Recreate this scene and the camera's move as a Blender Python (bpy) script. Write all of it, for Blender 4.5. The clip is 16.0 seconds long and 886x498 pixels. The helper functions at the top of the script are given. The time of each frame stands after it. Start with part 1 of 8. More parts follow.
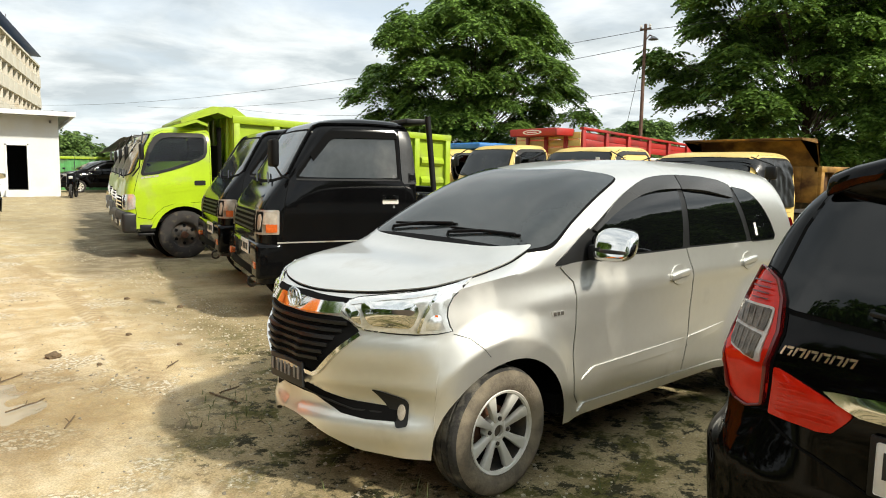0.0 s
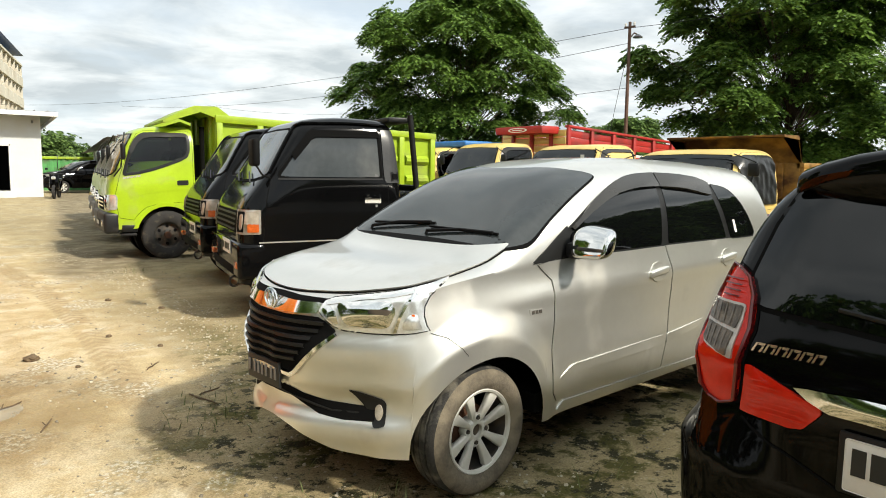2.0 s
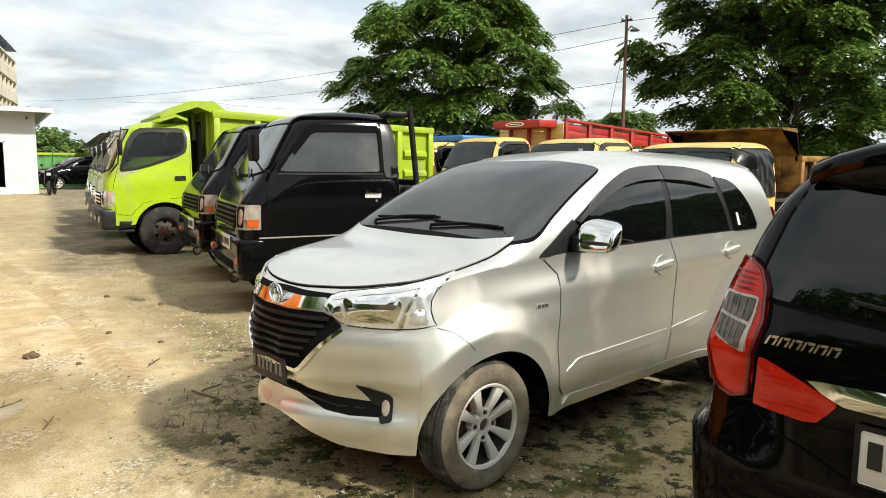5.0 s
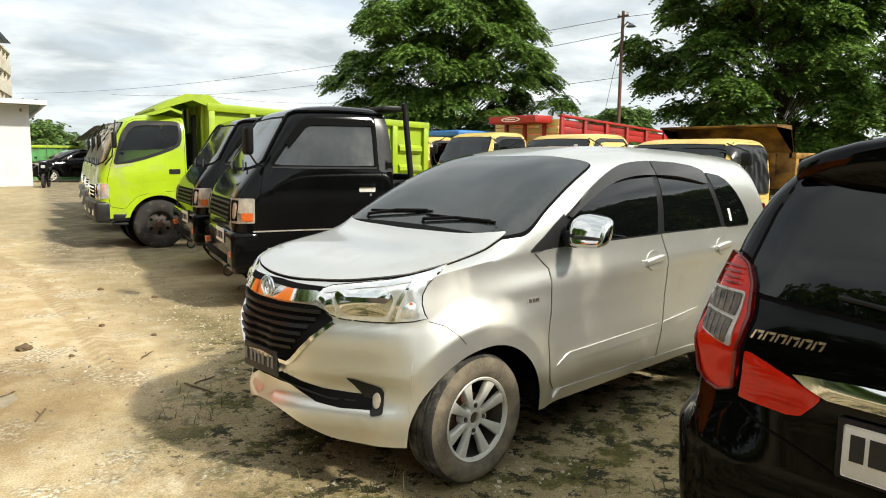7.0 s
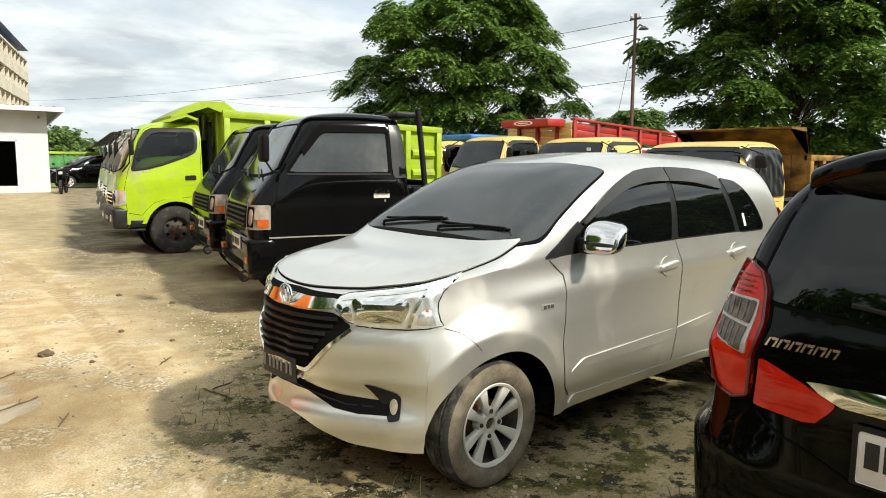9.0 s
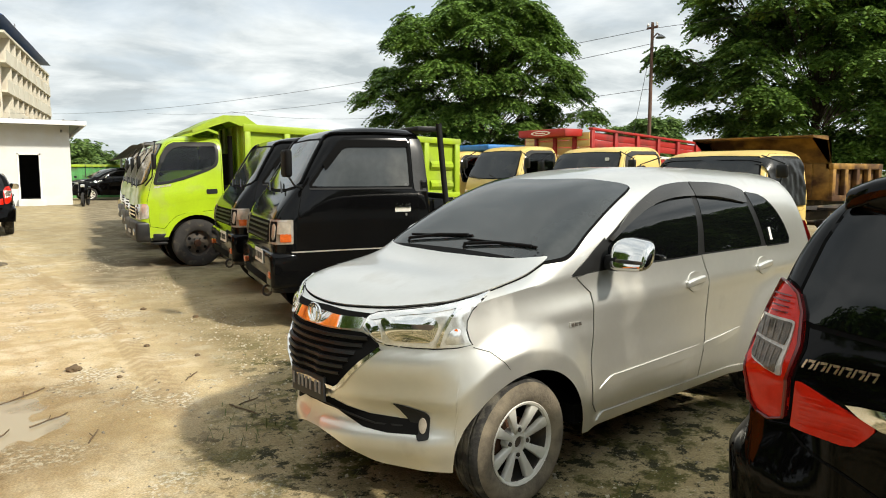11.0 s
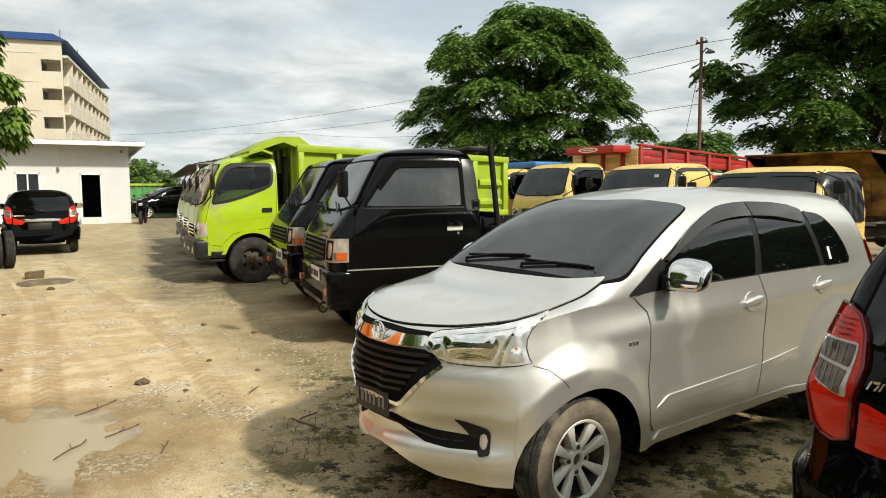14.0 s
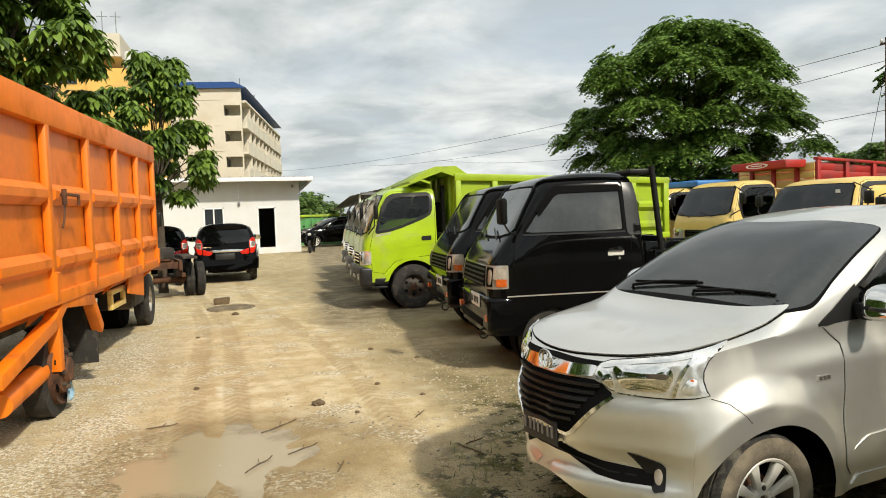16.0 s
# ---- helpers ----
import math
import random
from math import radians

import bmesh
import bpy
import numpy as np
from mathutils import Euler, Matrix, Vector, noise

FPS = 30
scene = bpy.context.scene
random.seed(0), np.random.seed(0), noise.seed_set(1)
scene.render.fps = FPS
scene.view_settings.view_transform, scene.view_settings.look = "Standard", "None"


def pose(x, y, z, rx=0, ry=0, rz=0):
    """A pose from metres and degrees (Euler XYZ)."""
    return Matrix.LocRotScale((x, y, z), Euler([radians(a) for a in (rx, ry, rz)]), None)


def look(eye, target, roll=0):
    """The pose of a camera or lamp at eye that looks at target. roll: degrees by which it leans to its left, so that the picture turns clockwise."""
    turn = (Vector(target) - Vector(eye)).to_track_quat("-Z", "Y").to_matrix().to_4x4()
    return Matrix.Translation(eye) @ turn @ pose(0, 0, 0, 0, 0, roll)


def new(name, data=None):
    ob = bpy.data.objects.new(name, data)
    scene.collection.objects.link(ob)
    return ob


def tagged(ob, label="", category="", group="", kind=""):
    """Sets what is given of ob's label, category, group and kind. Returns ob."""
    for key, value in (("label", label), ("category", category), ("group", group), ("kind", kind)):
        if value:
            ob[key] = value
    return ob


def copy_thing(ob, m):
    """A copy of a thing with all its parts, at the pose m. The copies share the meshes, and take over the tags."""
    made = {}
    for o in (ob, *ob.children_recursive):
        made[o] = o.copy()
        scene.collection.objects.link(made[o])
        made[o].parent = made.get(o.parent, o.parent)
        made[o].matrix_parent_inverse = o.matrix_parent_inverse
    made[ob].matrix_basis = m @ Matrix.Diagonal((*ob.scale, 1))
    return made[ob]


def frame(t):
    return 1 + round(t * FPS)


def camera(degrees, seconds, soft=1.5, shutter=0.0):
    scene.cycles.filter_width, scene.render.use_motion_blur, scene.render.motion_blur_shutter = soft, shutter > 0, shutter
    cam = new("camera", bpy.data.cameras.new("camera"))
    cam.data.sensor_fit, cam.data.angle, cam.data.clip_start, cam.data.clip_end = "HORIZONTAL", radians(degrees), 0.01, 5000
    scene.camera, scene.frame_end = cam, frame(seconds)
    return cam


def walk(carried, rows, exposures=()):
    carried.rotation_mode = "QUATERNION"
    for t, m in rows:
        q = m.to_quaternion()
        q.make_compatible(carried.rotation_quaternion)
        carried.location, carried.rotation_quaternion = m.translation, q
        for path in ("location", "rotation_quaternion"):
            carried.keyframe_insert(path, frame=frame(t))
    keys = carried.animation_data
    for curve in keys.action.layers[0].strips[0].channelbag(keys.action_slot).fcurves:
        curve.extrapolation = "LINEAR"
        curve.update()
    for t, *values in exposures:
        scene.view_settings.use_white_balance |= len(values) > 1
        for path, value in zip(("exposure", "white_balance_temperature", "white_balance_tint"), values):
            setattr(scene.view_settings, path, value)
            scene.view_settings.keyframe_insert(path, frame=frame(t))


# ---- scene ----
# ---- camera ----
cam = camera(64.2, 16.0, soft=1.0)
PATH = [
    (0.0, look((-2.162, -3.154, 1.530), (0.848, 0.801, 0.981), 1.04)),
    (0.5, look((-2.146, -3.161, 1.525), (0.879, 0.781, 0.972), 1.13)),
    (1.0, look((-2.136, -3.159, 1.530), (0.910, 0.768, 0.978), 1.10)),
    (1.5, look((-2.126, -3.165, 1.536), (0.940, 0.745, 0.979), 0.97)),
    (2.0, look((-2.115, -3.178, 1.533), (0.961, 0.725, 0.974), 0.75)),
    (2.5, look((-2.123, -3.174, 1.543), (0.955, 0.727, 0.984), 0.58)),
    (3.0, look((-2.143, -3.157, 1.564), (0.936, 0.744, 1.012), 0.38)),
    (3.5, look((-2.160, -3.149, 1.570), (0.913, 0.755, 1.013), 0.20)),
    (4.0, look((-2.150, -3.132, 1.563), (0.922, 0.771, 0.993), 0.34)),
    (4.5, look((-2.140, -3.130, 1.529), (0.942, 0.763, 0.945), 0.41)),
    (7.0, look((-2.130, -3.156, 1.524), (0.985, 0.704, 0.894), 0.84)),
    (7.5, look((-2.151, -3.159, 1.518), (0.946, 0.716, 0.889), 0.91)),
    (8.0, look((-2.172, -3.151, 1.531), (0.908, 0.738, 0.910), 0.78)),
    (8.5, look((-2.170, -3.165, 1.547), (0.893, 0.738, 0.932), 0.61)),
    (9.0, look((-2.163, -3.177, 1.550), (0.882, 0.741, 0.941), 0.46)),
    (11.5, look((-2.235, -3.144, 1.605), (0.689, 0.878, 1.078), 0.04)),
    (12.0, look((-2.265, -3.163, 1.608), (0.615, 0.893, 1.100), 0.10)),
    (12.5, look((-2.295, -3.198, 1.612), (0.540, 0.892, 1.122), 0.08)),
    (13.0, look((-2.310, -3.205, 1.618), (0.482, 0.916, 1.148), -0.04)),
    (13.5, look((-2.316, -3.200, 1.621), (0.432, 0.952, 1.169), -0.18)),
    (14.0, look((-2.332, -3.192, 1.629), (0.374, 0.990, 1.197), -0.32)),
    (14.5, look((-2.359, -3.199, 1.640), (0.300, 1.015, 1.232), -0.44)),
    (15.0, look((-2.376, -3.202, 1.656), (0.231, 1.048, 1.275), -0.53)),
    (15.5, look((-2.394, -3.189, 1.661), (0.021, 1.178, 1.345), -1.09)),
    (16.0, look((-2.404, -3.194, 1.655), (-0.650, 1.482, 1.416), -1.99)),
]
walk(cam, PATH, exposures=[(0, 0.25, 6450, 9), (9, 0.22, 6450, 9), (12, 0.08, 6520, 9), (16, -0.08, 6620, 9)])

# ---- light ----
SUN_DIR = Vector((0.35, -1.17, 1.0)).normalized()
world = bpy.data.worlds.new("world")
scene.world = world
world.use_nodes = True


def make_sky():
    nt = world.node_tree
    nt.nodes.clear()
    out = nt.nodes.new("ShaderNodeOutputWorld")
    bg = nt.nodes.new("ShaderNodeBackground")
    sky = nt.nodes.new("ShaderNodeTexSky")
    sky.sky_type, sky.sun_disc = "NISHITA", False
    sky.sun_elevation = math.asin(SUN_DIR.z)
    sky.sun_rotation = math.atan2(SUN_DIR.x, SUN_DIR.y)
    dim = nt.nodes.new("ShaderNodeMixRGB")
    dim.blend_type = "MULTIPLY"
    dim.inputs[0].default_value = 1
    dim.inputs[2].default_value = (0.11, 0.11, 0.11, 1)
    co = nt.nodes.new("ShaderNodeTexCoord")
    sep = nt.nodes.new("ShaderNodeSeparateXYZ")
    nt.links.new(co.outputs["Generated"], sep.inputs[0])
    # clouds lie on a flat layer overhead, so they bunch towards the horizon
    up = nt.nodes.new("ShaderNodeMath")
    up.operation = "ADD"
    up.inputs[1].default_value = 0.16
    nt.links.new(sep.outputs[2], up.inputs[0])
    flat = nt.nodes.new("ShaderNodeCombineXYZ")
    for i in (0, 1):
        d = nt.nodes.new("ShaderNodeMath")
        d.operation = "DIVIDE"
        nt.links.new(sep.outputs[i], d.inputs[0])
        nt.links.new(up.outputs[0], d.inputs[1])
        nt.links.new(d.outputs[0], flat.inputs[i])

    def cloud(scale, detail, a, b):
        n = nt.nodes.new("ShaderNodeTexNoise")
        n.inputs["Scale"].default_value, n.inputs["Detail"].default_value = scale, detail
        n.inputs["Roughness"].default_value = 0.55
        n.inputs["Distortion"].default_value = 0.3
        nt.links.new(flat.outputs[0], n.inputs["Vector"])
        r = nt.nodes.new("ShaderNodeMapRange")
        r.inputs[1].default_value, r.inputs[2].default_value = a, b
        nt.links.new(n.outputs[0], r.inputs[0])
        return r.outputs[0]

    cover = cloud(0.75, 7, 0.30, 0.50)
    shade = cloud(1.9, 9, 0.38, 0.62)
    tone = nt.nodes.new("ShaderNodeMixRGB")
    nt.links.new(shade, tone.inputs[0])
    tone.inputs[1].default_value = (0.53, 0.585, 0.605, 1)
    tone.inputs[2].default_value = (0.93, 0.965, 0.955, 1)
    mix = nt.nodes.new("ShaderNodeMixRGB")
    nt.links.new(cover, mix.inputs[0])
    nt.links.new(sky.outputs[0], dim.inputs[1])
    pale = nt.nodes.new("ShaderNodeMixRGB")
    pale.inputs[0].default_value = 0.72
    pale.inputs[2].default_value = (0.70, 0.78, 0.84, 1)
    nt.links.new(dim.outputs[0], pale.inputs[1])
    nt.links.new(pale.outputs[0], mix.inputs[1])
    nt.links.new(tone.outputs[0], mix.inputs[2])
    # the veiled sun brightens its own half of the sky
    dot = nt.nodes.new("ShaderNodeVectorMath")
    dot.operation = "DOT_PRODUCT"
    nt.links.new(co.outputs["Generated"], dot.inputs[0])
    dot.inputs[1].default_value = SUN_DIR
    glow = nt.nodes.new("ShaderNodeMapRange")
    for i, v in enumerate((0.1, 1.0, 1.0, 1.35)):
        glow.inputs[i + 1].default_value = v
    nt.links.new(dot.outputs["Value"], glow.inputs[0])
    lit = nt.nodes.new("ShaderNodeMixRGB")
    lit.blend_type = "MULTIPLY"
    lit.inputs[0].default_value = 1
    nt.links.new(mix.outputs[0], lit.inputs[1])
    nt.links.new(glow.outputs[0], lit.inputs[2])
    nt.links.new(lit.outputs[0], bg.inputs["Color"])
    bg.inputs["Strength"].default_value = 1.0
    nt.links.new(bg.outputs[0], out.inputs["Surface"])


make_sky()
sun = new("sun", bpy.data.lights.new("sun", "SUN"))
sun.data.energy, sun.data.angle, sun.data.color = 4.4, radians(3.2), (1.0, 0.93, 0.80)
sun.matrix_world = look((0, 0, 30), Vector((0, 0, 30)) - SUN_DIR)


# ---- materials ----
from mathutils.bvhtree import BVHTree


def mat(name, color, rough=0.5, metal=0.0, vary=0.12, scale=6.0, bump=0.0, bump_scale=40.0, coat=0.0,
        dirt=None, dirt_amount=0.0, dirt_scale=1.5, emit=0.0, spec=0.5):
    """A painted or raw surface: two scales of tone variation, fine relief, and dirt with shapes of its own."""
    m = bpy.data.materials.new(name)
    m.use_nodes = True
    nt = m.node_tree
    b = nt.nodes["Principled BSDF"]
    b.inputs["Roughness"].default_value, b.inputs["Metallic"].default_value = rough, metal
    b.inputs["Specular IOR Level"].default_value = spec
    b.inputs["Coat Weight"].default_value = coat
    b.inputs["Coat Roughness"].default_value = 0.04
    co = nt.nodes.new("ShaderNodeTexCoord")

    def noise_at(s, detail=5.0):
        n = nt.nodes.new("ShaderNodeTexNoise")
        n.inputs["Scale"].default_value, n.inputs["Detail"].default_value = s, detail
        nt.links.new(co.outputs["Object"], n.inputs["Vector"])
        return n.outputs[0]

    def ranged(sock, a, b_, c, d):
        r = nt.nodes.new("ShaderNodeMapRange")
        for i, v in enumerate((a, b_, c, d)):
            r.inputs[i + 1].default_value = v
        nt.links.new(sock, r.inputs[0])
        return r.outputs[0]

    tone = nt.nodes.new("ShaderNodeMixRGB")
    tone.blend_type = "MULTIPLY"
    tone.inputs[0].default_value = 1
    tone.inputs[1].default_value = (*color, 1)
    nt.links.new(ranged(noise_at(scale), 0.3, 0.7, 1 - vary, 1 + vary), tone.inputs[2])
    fine = nt.nodes.new("ShaderNodeMixRGB")
    fine.blend_type = "MULTIPLY"
    fine.inputs[0].default_value = 1
    nt.links.new(tone.outputs[0], fine.inputs[1])
    nt.links.new(ranged(noise_at(scale * 9, 3), 0.3, 0.7, 1 - vary * 0.5, 1 + vary * 0.5), fine.inputs[2])
    last = fine.outputs[0]
    if dirt is not None:
        mixd = nt.nodes.new("ShaderNodeMixRGB")
        mask = ranged(noise_at(dirt_scale, 9), 0.62 - dirt_amount * 0.35, 0.80 - dirt_amount * 0.3, 0.0, 1.0)
        nt.links.new(mask, mixd.inputs[0])
        nt.links.new(last, mixd.inputs[1])
        mixd.inputs[2].default_value = (*dirt, 1)
        last = mixd.outputs[0]
        rr = nt.nodes.new("ShaderNodeMapRange")
        rr.inputs[3].default_value, rr.inputs[4].default_value = rough, min(0.95, rough + 0.35)
        nt.links.new(mask, rr.inputs[0])
        nt.links.new(rr.outputs[0], b.inputs["Roughness"])
    nt.links.new(last, b.inputs["Base Color"])
    if bump:
        bn = nt.nodes.new("ShaderNodeBump")
        bn.inputs["Strength"].default_value = bump
        bn.inputs["Distance"].default_value = 0.01
        nt.links.new(noise_at(bump_scale, 6), bn.inputs["Height"])
        nt.links.new(bn.outputs[0], b.inputs["Normal"])
    if emit:
        b.inputs["Emission Color"].default_value = (*color, 1)
        b.inputs["Emission Strength"].default_value = emit
    return m


M_SILVER = mat("silver_paint", (0.76, 0.745, 0.695), 0.36, 0.83, 0.025, 3, coat=0.8, dirt=(0.55, 0.525, 0.46), dirt_amount=0.10, dirt_scale=2.0)
M_BLACK = mat("black_paint", (0.0020, 0.0018, 0.0018), 0.04, 0.0, 0.2, 3, spec=0.16)
M_PICKUP = mat("pickup_black_paint", (0.003, 0.003, 0.0032), 0.07, 0.0, 0.2, 3, spec=0.20)
M_GREEN = mat("lime_green_paint", (0.36, 0.52, 0.012), 0.30, 0.0, 0.06, 3, coat=0.4, dirt=(0.30, 0.36, 0.06), dirt_amount=0.25, dirt_scale=2.5)
M_GREEN_BED = mat("lime_green_bed_paint", (0.32, 0.45, 0.014), 0.45, 0.0, 0.10, 2, dirt=(0.22, 0.26, 0.05), dirt_amount=0.3, dirt_scale=2.0, bump=0.05)
M_YELLOW = mat("truck_yellow_paint", (0.74, 0.53, 0.16), 0.38, 0.0, 0.06, 3, coat=0.2, dirt=(0.50, 0.37, 0.13), dirt_amount=0.3)
# rust, with colour and dirt darkened further for shade under the cab guard
M_YELLOW_BED = mat("rusty_shaded_yellow_paint", (0.34, 0.18, 0.03), 0.6, 0.0, 0.2, 2, dirt=(0.07, 0.032, 0.013), dirt_amount=0.75, dirt_scale=2.5, bump=0.2)
M_ORANGE = mat("orange_truck_paint", (0.80, 0.19, 0.003), 0.50, 0.0, 0.09, 1.6, dirt=(0.50, 0.115, 0.006), dirt_amount=0.16, dirt_scale=2.2, bump=0.06)
M_RED = mat("red_board_paint", (0.40, 0.024, 0.018), 0.5, 0.0, 0.15, 2, dirt=(0.18, 0.035, 0.03), dirt_amount=0.3)
M_PLAIN_WHITE = mat("plain_white", (0.75, 0.73, 0.68), 0.5, vary=0.08)
M_TINT = mat("tinted_glass", (0.0025, 0.0028, 0.003), 0.02, 0.0, 0.0, 3, spec=0.5)
# dust, plus reflected sky put into the base and dirt tones
M_TINT_DUSTY_SKY = mat("dusty_sky_tinted_glass", (0.032, 0.036, 0.036), 0.05, 0.0, 0.2, 2, dirt=(0.10, 0.10, 0.092), dirt_amount=0.3, dirt_scale=1.2, spec=0.75)
M_TRUCK_GLASS = mat("dark_truck_glass", (0.012, 0.014, 0.015), 0.05, 0.0, 0.2, 2, dirt=(0.045, 0.045, 0.042), dirt_amount=0.25, dirt_scale=1.2, spec=0.5)
M_RUBBER = mat("tyre_rubber", (0.024, 0.022, 0.020), 0.85, vary=0.25, scale=10, bump=0.3, bump_scale=60, dirt=(0.085, 0.072, 0.052), dirt_amount=0.22, dirt_scale=11)
M_DUSTY_RUBBER = mat("mud_dusted_sidewall", (0.13, 0.108, 0.078), 0.95, vary=0.28, scale=9, bump=0.4, bump_scale=60, dirt=(0.27, 0.225, 0.155), dirt_amount=0.50, dirt_scale=6)
M_TREAD = mat("muddy_tread", (0.030, 0.028, 0.025), 0.9, vary=0.3, scale=8, bump=0.5, bump_scale=70, dirt=(0.20, 0.18, 0.14), dirt_amount=0.30, dirt_scale=9)
M_CLEARTAIL = mat("smoky_clear_lens", (0.12, 0.095, 0.07), 0.16, 0.2, 0.55, 30, coat=0.15)
M_GREY_LENS = mat("dull_lens_flute", (0.17, 0.145, 0.12), 0.2, 0.3, 0.2, 30)
M_FRAME_LENS = mat("pale_lens_frame", (0.52, 0.47, 0.42), 0.2, 0.3, 0.1, 30)
M_BEIGE_LENS = mat("clouded_beige_lens", (0.40, 0.35, 0.28), 0.18, 0.15, 0.2, 30, coat=0.4)
M_PLASTIC = mat("black_plastic", (0.010, 0.010, 0.010), 0.42, vary=0.15, bump=0.05, bump_scale=200, spec=0.3)
M_COWL = mat("dull_black_cowl", (0.006, 0.006, 0.006), 0.7, vary=0.2, bump=0.1, bump_scale=120, spec=0.12)
M_SMOKE = mat("smoked_acrylic", (0.030, 0.028, 0.025), 0.14, vary=0.1, spec=0.45)
M_GAP = mat("panel_gap", (0.004, 0.004, 0.004), 0.9, vary=0.0, spec=0.1)
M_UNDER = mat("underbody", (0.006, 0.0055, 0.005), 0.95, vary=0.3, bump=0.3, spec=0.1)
M_CHROME = mat("chrome", (0.80, 0.79, 0.77), 0.07, 1.0, 0.02, 5)
# badge chrome with the orange truck's reflection put into its colour
M_CHROME_ORANGE = mat("orange_reflection_chrome", (0.62, 0.42, 0.28), 0.25, 1.0, 0.15, 30)
M_ALLOY = mat("alloy_rim", (0.72, 0.70, 0.635), 0.40, 0.25, 0.04, 8, dirt=(0.55, 0.50, 0.41), dirt_amount=0.15, dirt_scale=7)
M_STEEL = mat("dark_steel_rim", (0.035, 0.033, 0.03), 0.6, 0.3, 0.2, 8, dirt=(0.13, 0.10, 0.07), dirt_amount=0.5, dirt_scale=8)
M_RUST = mat("rusty_iron", (0.13, 0.055, 0.026), 0.85, 0.1, 0.35, 6, bump=0.5, bump_scale=30, dirt=(0.06, 0.03, 0.018), dirt_amount=0.5, dirt_scale=5)
M_IRON = mat("dirty_chassis_iron", (0.035, 0.03, 0.026), 0.8, 0.2, 0.3, 6, bump=0.3, dirt=(0.15, 0.11, 0.07), dirt_amount=0.4, dirt_scale=4)
M_TAILRED = mat("red_lamp_lens", (0.60, 0.018, 0.006), 0.06, 0.0, 0.10, 30, spec=0.4)
M_DEEPRED = mat("deep_red_border", (0.12, 0.004, 0.004), 0.15, 0.0, 0.1, 25, coat=0.4)
M_AMBER = mat("amber_lamp_lens", (0.55, 0.10, 0.012), 0.15, 0.0, 0.25, 40, coat=0.5)
M_LENS = mat("clear_lamp_lens", (0.82, 0.82, 0.80), 0.16, 0.68, 0.20, 16, coat=1.0)
M_REFLECT = mat("lamp_reflector", (0.84, 0.83, 0.80), 0.08, 1.0, 0.10, 18)
M_PLATE_BLACK = mat("black_number_plate", (0.015, 0.015, 0.015), 0.5)
M_PLATE_GREY = mat("worn_plate_marks", (0.22, 0.21, 0.20), 0.5)
M_PLATE_WHITE = mat("white_number_plate", (0.74, 0.72, 0.67), 0.45, vary=0.05)
M_INK = mat("plate_ink", (0.02, 0.02, 0.02), 0.5)
M_SEAT = mat("seat_fabric", (0.10, 0.09, 0.075), 0.9, vary=0.2)


def glass_mat(name, tint, clear):
    """Window glass: part see-through, with the true mirror gloss of glass on top."""
    m = bpy.data.materials.new(name)
    m.use_nodes = True
    nt = m.node_tree
    nt.nodes.clear()
    out = nt.nodes.new("ShaderNodeOutputMaterial")
    tr = nt.nodes.new("ShaderNodeBsdfTransparent")
    tr.inputs[0].default_value = (clear * tint[0], clear * tint[1], clear * tint[2], 1)
    gl = nt.nodes.new("ShaderNodeBsdfGlossy")
    gl.inputs["Roughness"].default_value = 0.03
    fr = nt.nodes.new("ShaderNodeFresnel")
    fr.inputs[0].default_value = 1.5
    mx = nt.nodes.new("ShaderNodeMixShader")
    nt.links.new(fr.outputs[0], mx.inputs[0])
    nt.links.new(tr.outputs[0], mx.inputs[1])
    nt.links.new(gl.outputs[0], mx.inputs[2])
    nt.links.new(mx.outputs[0], out.inputs[0])
    return m


M_CLEAR = glass_mat("window_glass", (0.85, 1.0, 0.95), 0.42)


# ---- mesh helpers ----
def ramp(x, a, b):
    """A smooth step from 0 at a to 1 at b."""
    t = min(1.0, max(0.0, (x - a) / (b - a)))
    return t * t * (3 - 2 * t)


def part(name, bm, material, parent, label="", smooth=True, angle=40):
    me = bpy.data.meshes.new(name)
    bm.to_mesh(me)
    bm.free()
    if smooth:
        me.shade_smooth()
        me.set_sharp_from_angle(angle=radians(angle))
    for m in (material if isinstance(material, (list, tuple)) else (material,)):
        me.materials.append(m)
    ob = new(name, me)
    if parent is not None:
        ob.parent = parent
    if label:
        tagged(ob, label)
    return ob


def thing(name, m, label, category, group="", kind=""):
    ob = new(name)
    ob.empty_display_size = 0.2
    ob.matrix_basis = m
    return tagged(ob, label, category, group, kind)


def box(bm, x0, x1, y0, y1, z0, z1, bevel=0.0, seg=2, m=None):
    """A box, its edges rounded by bevel, added to bm."""
    t = bmesh.new()
    bmesh.ops.create_cube(t, size=1)
    for v in t.verts:
        v.co = Vector((x0 + (v.co.x + 0.5) * (x1 - x0), y0 + (v.co.y + 0.5) * (y1 - y0), z0 + (v.co.z + 0.5) * (z1 - z0)))
    if bevel:
        bmesh.ops.bevel(t, geom=list(t.edges), offset=bevel, segments=seg, affect="EDGES", profile=0.5)
    add(bm, t, m)
    return bm


def add(bm, t, m=None):
    """Adds the mesh t to bm, moved by m, and frees t."""
    if m is not None:
        t.transform(m)
    me = bpy.data.meshes.new("tmp")
    t.to_mesh(me)
    t.free()
    bm.from_mesh(me)
    bpy.data.meshes.remove(me)


def rod(bm, a, b, r, r2=None, seg=8, caps=True):
    a, b = Vector(a), Vector(b)
    t = bmesh.new()
    bmesh.ops.create_cone(t, cap_ends=caps, segments=seg, radius1=r, radius2=r if r2 is None else r2, depth=(b - a).length)
    turn = (b - a).to_track_quat("Z", "Y").to_matrix().to_4x4()
    add(bm, t, Matrix.Translation((a + b) / 2) @ turn)
    return bm


